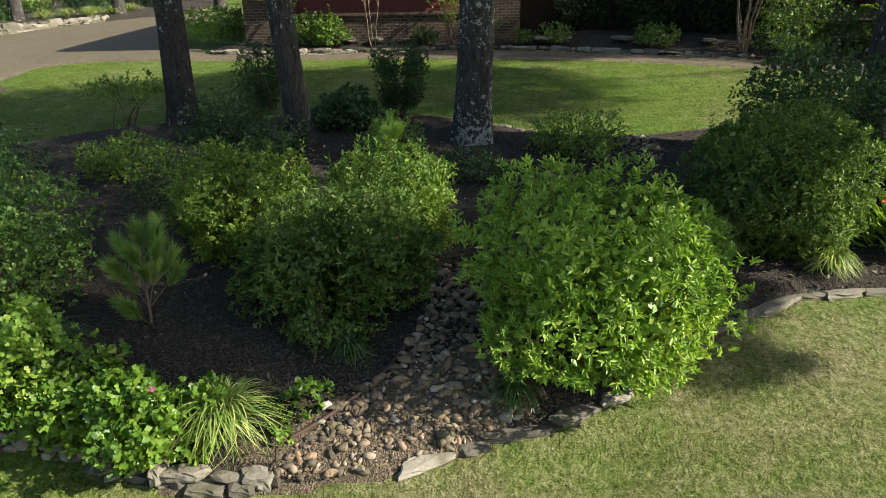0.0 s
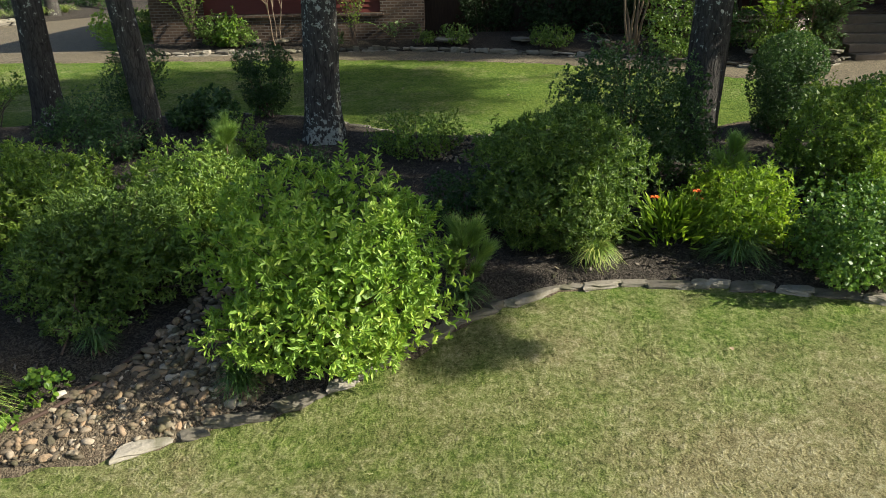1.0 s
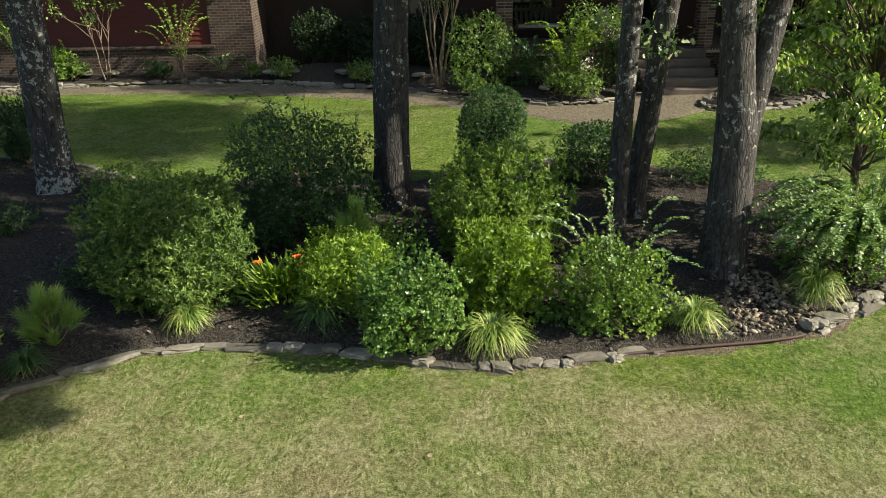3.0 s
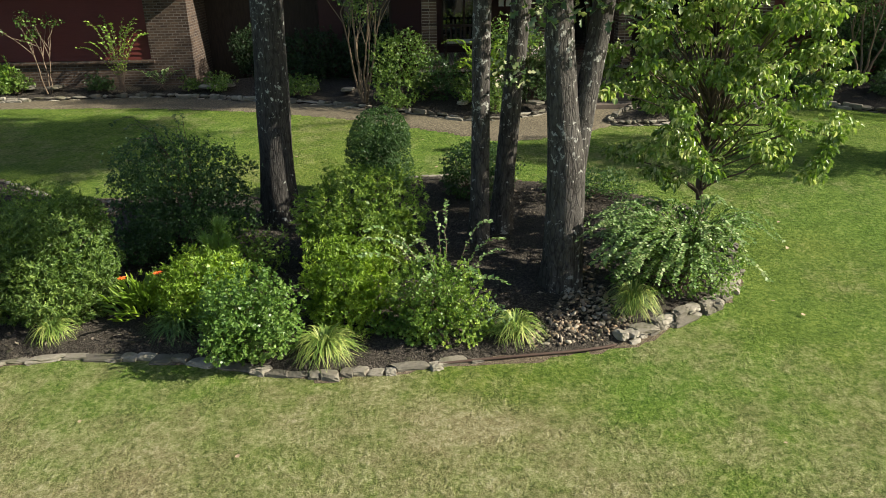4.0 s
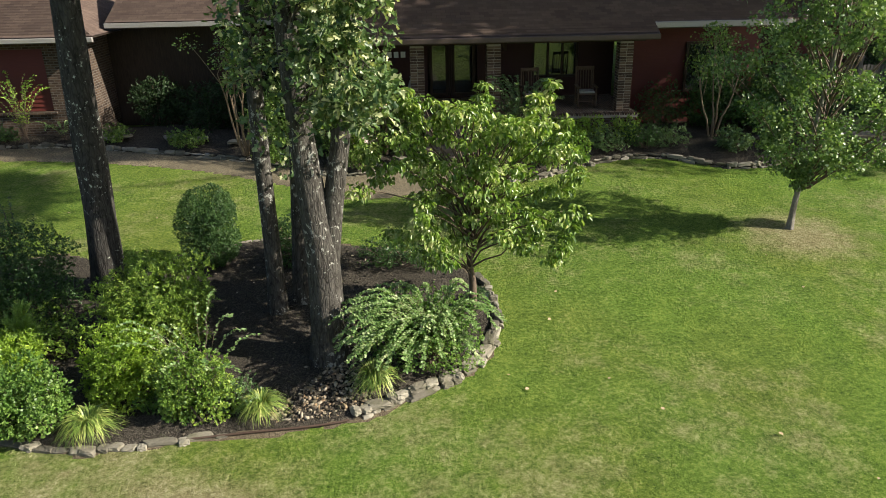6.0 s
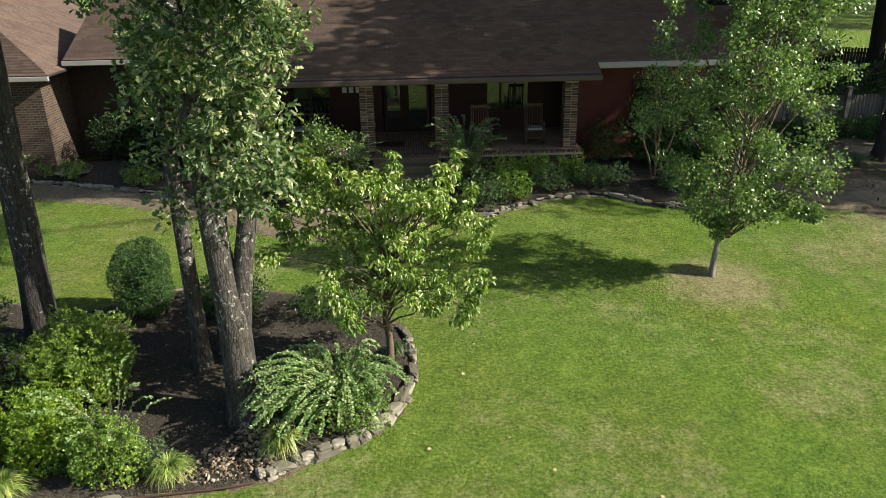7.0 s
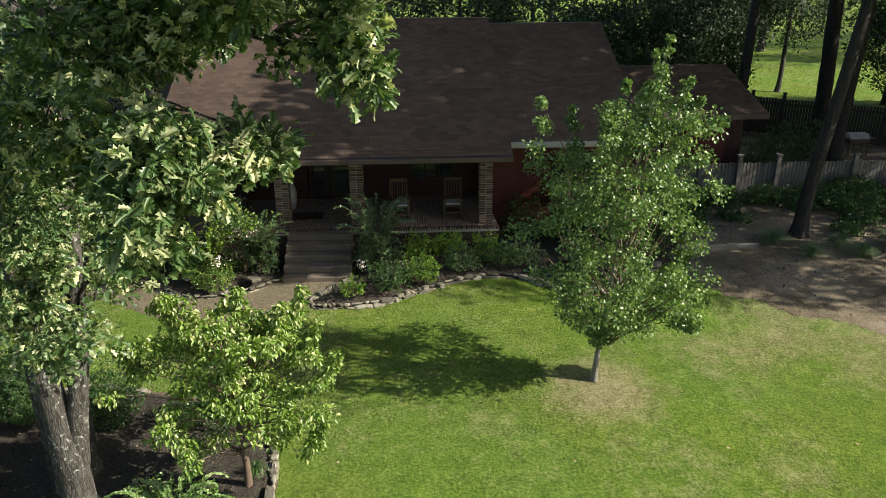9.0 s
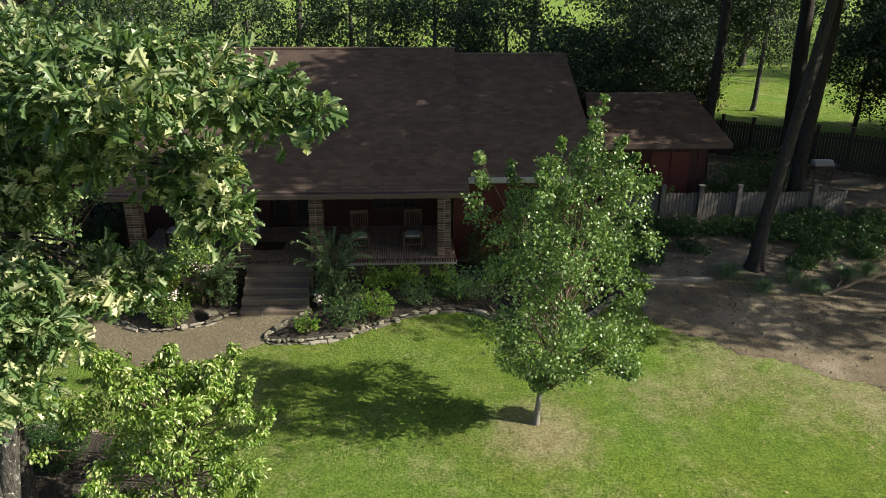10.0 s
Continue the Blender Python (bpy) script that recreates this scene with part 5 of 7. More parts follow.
def young_pine(x, y, r, h, seed, label="young pine seedling with long soft needles"):
    rng = np.random.default_rng(seed)
    t = thing("pine_seedling", x, y, gz(x, y) + 0.07, label, "young pine", "young pines")
    paths, radii, tips = [bent((0, 0, -0.02), (rng.normal() * 0.05, rng.normal() * 0.05, h * 0.8), 6, 0, 0.01, rng)], [np.linspace(0.016, 0.006, 6)], []
    trunk = paths[0]
    tips.append((trunk[-1], np.array([0, 0, 1.0])))
    for k in range(16):
        s = rng.uniform(0.02, 0.9)
        b = trunk[int(s * 5)]
        a = k * 2.4 + rng.uniform(-0.3, 0.3)
        e = b + np.array([math.cos(a), math.sin(a), 1.15]) * r * (1.15 - 0.55 * s) * rng.uniform(0.5, 0.85)
        paths.append(bent(b, e, 4))
        radii.append(np.linspace(0.008, 0.004, 4))
        tips.append((e, unit(e - b + np.array([0, 0, 0.1]))))
    P, D = [], []
    for e, ax in tips:
        n = int(270 * (1 + r))
        P.append(e - ax * rng.uniform(0, 0.2, (n, 1)))
        D.append(unit(ax * 1.0 + unit(rng.normal(size=(n, 3))) * 0.62))
    P, D = np.concatenate(P), np.concatenate(D)
    V, F = leaves(P, D, rng.uniform(0.11, 0.2, len(P)), (NEEDLE[0] * np.array([1.7, 1, 1]), NEEDLE[1]), rng, 0.2)
    child("needle_cover", raw_mesh("needle_cover", V, F, MAT["needle"]), t)
    V, F = tubes(paths, radii, 5)
    child("woody_base", raw_mesh("woody_base", V, F, MAT["tanbark"], True), t)
    return t


def arching_shrub(name, x, y, r, h, canes, seed, leaf, label, size=0.05, bias=(0, 0), droop=1.0, lift=0.07, spread_leaf=0.05, aim=None):
    """Long canes that arch outwards and hang, with leaves in two rows along them."""
    rng = np.random.default_rng(seed)
    t = thing(name, x, y, gz(x, y) + lift, label, "shrub")
    paths, radii, P, D = [], [], [], []
    for c in range(canes):
        a = rng.uniform(0, 2 * np.pi)
        if aim is not None and c % 5 < 3:
            a = aim + rng.normal() * 0.55
        reach = r * rng.uniform(0.35, 1.1) * (0.72 if aim is not None and c % 5 >= 3 else 1.0)
        hang = droop * (rng.uniform(0.35, 0.85) if aim is not None and c % 5 < 3 else 1.0)
        top = h * rng.uniform(0.6, 1.05)
        k = 16
        s = np.linspace(0, 1, k)
        out = reach * s ** 1.25
        z = top * np.sin(s * (1.5 + 1.1 * hang * reach / r))
        path = np.column_stack([np.cos(a) * out + bias[0] * s, np.sin(a) * out + bias[1] * s, np.maximum(z, 0.02)]) + rng.normal(size=(k, 3)) * 0.008
        path[0] = (rng.normal() * 0.08, rng.normal() * 0.08, -0.03)
        paths.append(path)
        radii.append(np.linspace(0.008, 0.002, k))
        n = int(reach / spread_leaf * 1.6) + 8
        u = np.clip(0.2 + 0.8 * (np.arange(n) // 2 + rng.uniform(-0.2, 0.2, n)) / (n // 2), 0, 1)
        pts = np.column_stack([np.interp(u, s, path[:, i]) for i in range(3)])
        tan = unit(np.column_stack([np.interp(u, s, np.gradient(path[:, i])) for i in range(3)]))
        sd = unit(np.cross(tan, np.array([0, 0, 1.0])) * np.where(np.arange(n) % 2, 1, -1)[:, None] + rng.normal(size=(n, 3)) * 0.35)
        P.append(pts)
        D.append(unit(sd + tan * 0.7 + np.array([0, 0, 0.25])))
    P, D = np.concatenate(P), np.concatenate(D)
    V, F = leaves(P, D, size * rng.uniform(0.6, 1.2, len(P)), OVAL, rng, 0.75)
    child("foliage", raw_mesh("foliage", V, F, MAT[leaf]), t)
    for p, r in zip(paths, radii):
        V, F = tubes([p], [r], 4)
        child("cane", raw_mesh("cane", V, F, MAT["twig"], True), t)
    return t


# ---- trees ----
def trunk_mesh(name, path, radii, material, seed, sides=18, flare=0.5, rough=0.05):
    """A tapered trunk with a flared, fluted foot."""
    rng = np.random.default_rng(seed)
    P = smooth_loop(path, 6, False)
    s = np.linspace(0, 1, len(P))
    R = np.interp(s, np.linspace(0, 1, len(radii)), radii)
    ang = np.linspace(0, 2 * np.pi, sides, endpoint=False)
    ph = rng.uniform(0, 6.28, 4)
    V = []
    for i, (p, r) in enumerate(zip(P, R)):
        zr = p[2] - P[0][2]
        fl = 1 + flare * math.exp(-zr / 0.28) * (0.75 + 0.45 * np.cos(ang * 5 + ph[0]))
        ripple = 1 + rough * (np.sin(ang * 7 + ph[1] + zr * 1.5) + 0.6 * np.sin(ang * 11 + ph[2] - zr * 2.3))
        rr = r * fl * ripple
        V.append(np.column_stack([p[0] + rr * np.cos(ang), p[1] + rr * np.sin(ang), np.full(sides, p[2])]))
    k = len(P)
    i, j = np.meshgrid(np.arange(k - 1), np.arange(sides), indexing="ij")
    j2 = (j + 1) % sides
    F = np.stack([i * sides + j, i * sides + j2, (i + 1) * sides + j2, (i + 1) * sides + j], -1).reshape(-1, 4)
    return raw_mesh(name, np.concatenate(V), F, material, True)


def crown_clusters(rng, centres, radius, per, size, shape, droop=0.0, spread=0.8, flat=0.75, face_up=0.55):
    """Leaf sprays round the centres (n x 3)."""
    C = np.repeat(centres, per, 0)
    off = unit(rng.normal(size=C.shape)) * (rng.uniform(0, 1, (len(C), 1)) ** 0.45)
    R = np.repeat(np.broadcast_to(radius, (len(centres),)), per)[:, None]
    P = C + off * R * np.array([1, 1, flat])
    D = unit(off * 0.6 + rng.normal(size=C.shape) * spread * 0.7 + np.array([0, 0, -droop]))
    return leaves(P, D, size * rng.uniform(0.6, 1.2, len(P)), shape, rng, face_up)


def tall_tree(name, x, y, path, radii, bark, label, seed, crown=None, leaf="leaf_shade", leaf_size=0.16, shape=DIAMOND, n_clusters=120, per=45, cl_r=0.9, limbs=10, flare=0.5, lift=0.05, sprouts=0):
    """A tall tree; crown: centre and half-widths relative to the foot."""
    rng = np.random.default_rng(seed)
    t = thing(name, x, y, gz(x, y) + lift, label, "tree")
    child("trunk", trunk_mesh("trunk", path, radii, MAT[bark], seed, flare=flare), t)
    if sprouts:
        zs = rng.uniform(2.3, 6.5, sprouts)
        px, py = [np.interp(zs, [p[2] for p in path], [p[i] for p in path]) for i in (0, 1)]
        a = rng.uniform(0, 2 * np.pi, sprouts)
        P = np.column_stack([px + 0.28 * np.cos(a), py + 0.28 * np.sin(a), zs])
        V, F = crown_clusters(rng, P, np.full(sprouts, 0.26), 36, 0.11, LOBED, 0.3)
        child("foliage", raw_mesh("foliage", V, F, MAT["leaf_oak"]), t, "leafy sprouts on the trunk")
    if crown:
        c, half = np.array(crown[0], float), np.array(crown[1], float)
        d = sphere_dirs(n_clusters, rng)
        P = c + d * half * (lump(d, seed, 2.0, 0.2) * rng.uniform(0.35, 1.0, n_clusters) ** 0.5)[:, None]
        V, F = crown_clusters(rng, P, cl_r * rng.uniform(0.6, 1.2, n_clusters), per, leaf_size, shape)
        child("crown", raw_mesh("crown", V, F, MAT[leaf]), t)
        top = np.array(path[-1], float)
        paths, rr = [], []
        for k in range(limbs):
            e = P[k]
            st = np.array(path[-2]) * (1 - k / limbs) + top * (k / limbs)
            paths.append(bent(st, e, 6, 0.4, 0.08, rng))
            rr.append(np.linspace(radii[-1] * 0.6, 0.03, 6))
        V, F = tubes(paths, rr, 6)
        child("branching", raw_mesh("branching", V, F, MAT[bark], True), t)
    return t


tall_tree("lichen_tree", -4.58, 12.7, [(0, 0, -0.1), (0, 0, .8), (.02, 0, 2.1), (-.05, .05, 4.2), (.1, .1, 8.0)], [.245, .235, .22, .19, .12], "lichenbark",
          "tall tree trunk with dark bark and white lichen", 41, ((0, 0, 10.5), (2.6, 2.6, 3.2)), n_clusters=70)
tall_tree("leaning_tree", -2.25, 11.17, [(0, 0, -0.1), (-.04, -.03, .8), (-.15, -.09, 2.3), (-.3, -.17, 4.5), (-.4, -.2, 8.0)], [.20, .19, .18, .16, .1], "lichenbark",
          "slender grey tree trunk leaning slightly", 42, ((-.3, 0, 10.5), (2.3, 2.3, 3.0)), n_clusters=60)
tall_tree("lichen_tree", .42, 11.4, [(0, 0, -0.1), (.02, 0, .9), (.07, 0, 2.2), (.05, .05, 4.5), (.1, .1, 8.5)], [.30, .28, .26, .23, .14], "footbark",
          "thick dark tree trunk with lichen at its flared foot", 43, ((0, 0, 11), (3.2, 3.2, 3.6)), n_clusters=90)
tall_tree("straight_tree", 6.07, 10.3, [(0, 0, -0.1), (.03, 0, .9), (.12, .03, 3.8), (.2, .05, 6.0), (.25, .1, 9.0)], [.285, .265, .24, .21, .14], "lichenbark",
          "straight grey tree trunk with rough mottled bark", 44, ((.2, 0, 11), (2.8, 2.8, 3.4)), n_clusters=80)
tall_tree("slim_tree", 9.3, 9.2, [(0, 0, -0.1), (.02, -.02, .9), (.03, -.08, 3.5), (.1, -.12, 6.0), (.1, -.1, 8.5)], [.15, .14, .125, .11, .07], "oakbark", "slim brown tree trunk with leafy sprouts", 45, ((.0, 2.2, 9.2), (2.2, 2.2, 2.2)), leaf="leaf_oak", leaf_size=0.16, n_clusters=50, per=40, cl_r=0.6, limbs=6, sprouts=12)
tall_tree("slim_tree", 9.67, 9.6, [(0, 0, -0.1), (.06, -.05, .9), (.26, -.24, 3.8), (.35, -.3, 6.0), (.4, -.3, 8.0)], [.165, .155, .14, .12, .07], "oakbark", "slim brown tree trunk beside its twin", 46, ((.4, 2.6, 9.2), (2.2, 2.2, 2.2)), leaf="leaf_oak", leaf_size=0.16, n_clusters=50, per=40, cl_r=0.6, limbs=6, sprouts=14)


def oak():
    rng = np.random.default_rng(47)
    x, y = 10.32, 7.74
    z = gz(x, y) + 0.05
    t = thing("oak_tree", x, y, z, "large oak with a forked grey trunk and lobed green leaves", "tree")
    child("trunk", trunk_mesh("trunk", [(0, 0, -0.1), (.01, .03, .8), (0.0, .08, 1.8), (-.08, .12, 2.6), (-.2, .2, 4.2), (-.3, .3, 6.8), (-.2, 0.5, 10.5)], [.275, .26, .245, .2, .165, .13, .07], MAT["oakbark"], 47, flare=0.35), t)
    child("trunk", trunk_mesh("trunk", [(.08, .09, 1.5), (.2, .15, 2.4), (.44, .25, 3.9), (.66, .4, 6.5), (.85, .6, 9.8)], [.17, .155, .135, .11, .05], MAT["oakbark"], 48, flare=0.0), t)
    C, R, paths, radii = [], [], [], []
    # sprays close round the stems
    for k in range(92):
        h = 4.1 + 4.3 * rng.uniform() ** 0.8
        reach = rng.uniform(0.4, 1.0 + 0.25 * (h - 4.1))
        a = rng.uniform(0, 2 * np.pi)
        e = np.array([math.cos(a) * reach, 0.5 + math.sin(a) * reach, h])
        C.append(e)
        R.append(rng.uniform(0.2, 0.36))
        if k < 40:
            paths.append(bent((rng.choice([-.15, .45]), 0.2, h - 0.5 * reach - 0.3), e, 6, 0.15, 0.04, rng))
            radii.append(np.linspace(0.035, 0.008, 6))
    # the limbs that reach out over the lawn: start and end
    limbs = [((0.5, 0.4, 8.0), (5.4, -4.7, 9.0)), ((0.4, 0.4, 7.2), (3.7, -4.9, 7.9)), ((0.4, 0.3, 7.6), (4.9, -4.2, 8.3)), ((-0.1, 0.2, 4.4), (0.6, -0.9, 4.9)), ((0.3, 0.2, 6.2), (0.9, -1.4, 6.6))]
    for st, en in limbs:
        main = bent(st, en, 10, 0.3, 0.05, rng)
        paths.append(main)
        radii.append(np.linspace(0.05, 0.01, 10))
        for k in range(14):
            C.append(main[4 + k % 6] + sphere_dirs(1, rng)[0] * rng.uniform(0.1, 0.35))
            R.append(rng.uniform(0.15, 0.25))
    # leafy masses along the limbs: centre and half-widths in the place, sprays, the limb that carries them
    for mid, half, count, limb in (((13.9, 3.5, 9.35), (.9, .8, .3), 40, 0), ((15.0, 3.05, 9.32), (.75, .6, .26), 34, 0), ((15.85, 3.0, 9.2), (.4, .4, .14), 9, 0), ((13.55, 3.6, 8.6), (.5, .6, .4), 28, 2),
                                   ((14.5, 3.5, 8.8), (.35, .4, .16), 8, 2), ((15.25, 3.6, 8.33), (.2, .3, .24), 9, 2), ((15.2, 3.5, 8.7), (.24, .3, .1), 6, 2), ((14.4, 3.6, 7.72), (.28, .4, .26), 13, 1),
                                   ((13.95, 2.9, 7.68), (.4, .45, .5), 34, 1), ((12.5, 5.1, 7.7), (.85, .9, .65), 42, 1), ((10.9, 6.5, 6.3), (1.0, .7, 1.1), 46, 4),
                                   ((10.9, 6.9, 4.6), (.55, .5, .65), 22, 3)):
        mid = np.array(mid) - np.array([x, y, z])
        st, en = [np.array(q) for q in limbs[limb]]
        u = np.clip(np.dot(mid - st, en - st) / np.dot(en - st, en - st), 0.2, 0.95) - 0.1
        root = st + (en - st) * u + np.array([0, 0, 0.3 * math.sin(math.pi * u)])
        for k in range(count):
            e = mid + sphere_dirs(1, rng)[0] * np.array(half) * rng.uniform(0.2, 1.0) ** 0.5
            C.append(e)
            R.append(rng.uniform(0.13, 0.25))
            if k < 10:
                paths.append(bent(root, e, 5, 0.06, 0.02, rng))
                radii.append(np.linspace(0.014, 0.004, 5))
    # a second limb to the left and the head of the crown
    for k in range(150):
        h = rng.uniform(7.4, 12.0)
        a = rng.uniform(0, 2 * np.pi)
        reach = 3.3 * math.sqrt(rng.uniform(0.05, 1)) * (1.0 if h < 11 else 0.7)
        e = np.array([-0.6 + math.cos(a) * reach, 2.6 + math.sin(a) * reach, h])
        C.append(e)
        R.append(rng.uniform(0.4, 0.7))
        if k < 30:
            paths.append(bent((rng.choice([-.2, .6]), 0.1, h - 0.6 * reach - 0.4), e, 6, 0.2, 0.06, rng))
            radii.append(np.linspace(0.06, 0.01, 6))
    # leafy sprouts on the trunks
    for k in range(18):
        h = rng.uniform(3.5, 6.0)
        a = rng.uniform(0, 2 * np.pi)
        C.append(np.array([rng.choice([-.1, .35]) + 0.55 * math.cos(a), 0.55 * math.sin(a), h]))
        R.append(0.38)
    C, R = np.array(C), np.array(R)
    near = (C[:, 1] < -1.2)
    pieces = [crown_clusters(rng, C[near], R[near], 52, 0.12, WHITE_OAK, 0.15), crown_clusters(rng, C[~near], R[~near], 56, 0.13, OAK, 0.15)]
    # the wide top of the crown: unseen masses added to shade bed and lawn
    rng = np.random.default_rng(53)
    d = sphere_dirs(44, rng)
    pieces.append(crown_clusters(rng, np.array([7.0, -6.6, 12.9]) + d * rng.uniform(0.2, 1, (44, 1)) ** 0.5 * (2.2, 0.7, 0.4), np.full(44, 0.5), 40, 0.24, WIDE, 0.1))
    paths.append(bent((0.3, 0.3, 8.8), (8.4, -6.3, 12.8), 10, 0.8, 0.1, rng))
    radii.append(np.linspace(0.1, 0.02, 10))
    d = sphere_dirs(170, rng)
    P = d * rng.uniform(0.3, 1.0, (170, 1)) ** 0.5
    P = np.where((np.arange(170) < 95)[:, None], np.array([4.2, 1.3, 13.0]) + P * (4.6, 3.2, 1.2), np.array([3.4, -3.9, 12.8]) + P * (3.0, 2.8, 1.0))
    pieces.append(crown_clusters(rng, P, np.full(170, 0.75), 34, 0.24, WIDE, 0.1))
    d = sphere_dirs(150, rng)
    pieces.append(crown_clusters(rng, np.array([6.4, 3.0, 12.9]) + d * rng.uniform(0.2, 1.0, (150, 1)) ** 0.5 * (5.2, 2.5, 0.8), np.full(150, 0.8), 34, 0.24, WIDE, 0.1))
    paths.append(bent((-0.1, 0.4, 8.5), (9.5, 3.6, 12.8), 10, 0.8, 0.1, rng))
    radii.append(np.linspace(0.1, 0.02, 10))
    V, F = joined(pieces)
    child("crown", raw_mesh("crown", V, F, MAT["leaf_oak"]), t)
    V, F = tubes(paths, radii, 6)
    child("branching", raw_mesh("branching", V, F, MAT["oakbark"], True), t)


oak()


def dogwood():
    rng = np.random.default_rng(51)
    x, y = 12.65, 9.0
    t = thing("dogwood_tree", x, y, gz(x, y) + 0.06, "small spreading ornamental tree with drooping light green leaves", "tree")
    child("trunk", trunk_mesh("trunk", [(0, 0, -0.1), (.02, 0, .5), (-.03, .0, 1.0), (.05, .05, 1.9), (.1, 0, 3.0)], [.07, .06, .05, .04, .02], MAT["twig"], 51, 10, 0.3), t)
    C, R, paths, radii = [], [], [], []
    for k in range(112):
        a = rng.uniform(0, 2 * np.pi)
        h = rng.uniform(0, 1) ** 0.85
        reach = 1.6 * math.sqrt(rng.uniform(0.05, 1)) * (0.72 + 0.6 * h if h < 0.5 else 1.2 - 0.36 * h) * (1 + 0.26 * math.sin(3 * a + 5 * h))
        z = 1.3 + 2.25 * h + 0.18 * math.sin(a * 3) - 0.25 * (reach / 1.6) ** 2 * (1 - h)
        e = np.array([math.cos(a) * reach, -0.1 + math.sin(a) * reach * 0.85, z])
        C.append(e)
        R.append(rng.uniform(0.15, 0.32))
        if k < 70:
            paths.append(bent((0.02, 0, 0.6 + 1.6 * h), e, 5, 0.1, 0.03, rng))
            radii.append(np.linspace(0.02, 0.005, 5))
    # leaders that stand out at the top
    for tip in ((1.25, 0, 3.85), (0.95, -.3, 3.7), (0.2, .1, 3.85), (-1.0, 0, 3.8), (-.5, -.3, 3.65), (1.45, -.2, 3.3), (1.75, -.1, 2.7), (1.5, -.7, 1.75), (-1.7, -.2, 3.0)):
        for q in range(4):
            C.append(np.array(tip) * np.array([1 - 0.05 * q, 1, 1]) - np.array([0, 0, 0.18 * q]))
            R.append(0.1 + 0.035 * q)
        paths.append(bent((0.05, 0, 1.8), tip, 6, 0.1, 0.02, rng))
        radii.append(np.linspace(0.018, 0.004, 6))
    V, F = crown_clusters(rng, np.array(C), np.array(R), 84, 0.094, (OVAL[0] * np.array([0.72, 1, 2.4]), OVAL[1]), 0.75, 0.8, 0.45, 0.72)
    child("crown", raw_mesh("crown", V, F, MAT["leaf_dog"]), t)
    V, F = tubes(paths, radii, 5)
    child("branching", raw_mesh("branching", V, F, MAT["twig"], True), t)


dogwood()


def pear():
    rng = np.random.default_rng(52)
    x, y = 19.6, 11.75
    t = thing("pear_tree", x, y, gz(x, y) - 0.02, "young ornamental pear with pale trunk and glossy leaves on the lawn", "tree")
    child("trunk", trunk_mesh("trunk", [(0, 0, -0.05), (.02, 0, .5), (.08, 0, 1.2), (.2, 0, 2.4), (.4, 0, 4.2), (.8, 0, 6.8)], [.062, .056, .05, .045, .032, .012], MAT["palebark"], 52, 10, 0.7), t)
    C, R, paths, radii = [], [], [], []
    for k in range(215):
        h = 1.3 + 4.5 * rng.uniform() ** 0.95
        u = (h - 1.3) / 4.5
        wid = 0.6 + 1.35 * math.sin(min(1.0, u * 2.2) * math.pi / 2) - 1.1 * max(0, u - 0.4)
        a = rng.uniform(0, 2 * np.pi)
        reach = wid * math.sqrt(rng.uniform(0.06, 1.0)) * (1 + 0.2 * math.sin(3 * a + h * 1.7))
        if u > 0.72 and rng.uniform() < 0.45:
            continue
        e = np.array([0.12 * h + math.cos(a) * reach, math.sin(a) * reach * 0.9, h])
        C.append(e)
        R.append(rng.uniform(0.18, 0.36))
        if k < 80:
            paths.append(bent((0.02 + 0.09 * h, 0, max(0.9, h - reach * 1.1)), e, 5, 0.05, 0.02, rng))
            radii.append(np.linspace(0.02, 0.005, 5))
    # leaders that stand out of the crown: tip, length, tilt
    for tip, n, lean in (((0.9, 0, 7.2), 11, 0.22), ((0.75, .25, 6.9), 8, 0.2), ((0.1, -.2, 6.45), 7, 0.05), ((-1.4, 0.1, 6.1), 8, -0.1), ((1.65, .1, 6.05), 7, 0.3), ((1.25, -.3, 6.5), 6, 0.25), ((-.75, .3, 5.9), 6, -0.1), ((-.3, -.5, 6.1), 6, 0.0)):
        for q in range(n):
            C.append(np.array(tip) - np.array([lean * 0.2 * q, 0, 0.2 * q]) + rng.normal(size=3) * 0.06 * q ** 0.5)
            R.append(0.06 + 0.034 * q)
        paths.append(bent((0.35 + tip[0] * 0.3, 0, tip[2] - 2.6), tip, 6, 0.0, 0.01, rng))
        radii.append(np.linspace(0.02, 0.004, 6))
    # low boughs
    for mid, half, n in (((1.75, -.1, 1.45), (.4, .3, .16), 12), ((1.1, 0, 1.75), (.4, .3, .2), 8), ((-.6, -.1, 2.1), (.3, .3, .4), 9), ((-.05, -.15, 1.25), (.2, .2, .3), 8)):
        for q in range(n):
            C.append(np.array(mid) + sphere_dirs(1, rng)[0] * np.array(half) * rng.uniform(0.2, 1))
            R.append(rng.uniform(0.14, 0.22))
        paths.append(bent((0.08, 0, mid[2] - 0.1 if mid[0] < 0 else 1.1), mid, 5, 0.06, 0.01, rng))
        radii.append(np.linspace(0.024, 0.008, 5))
    V, F = crown_clusters(rng, np.array(C), np.array(R) * 1.12, 96, 0.072, OVAL, 0.2)
    child("crown", raw_mesh("crown", V, F, MAT["leaf_pear"]), t)
    V, F = tubes(paths, radii, 5)
    child("branching", raw_mesh("branching", V, F, MAT["twig"], True), t)


pear()

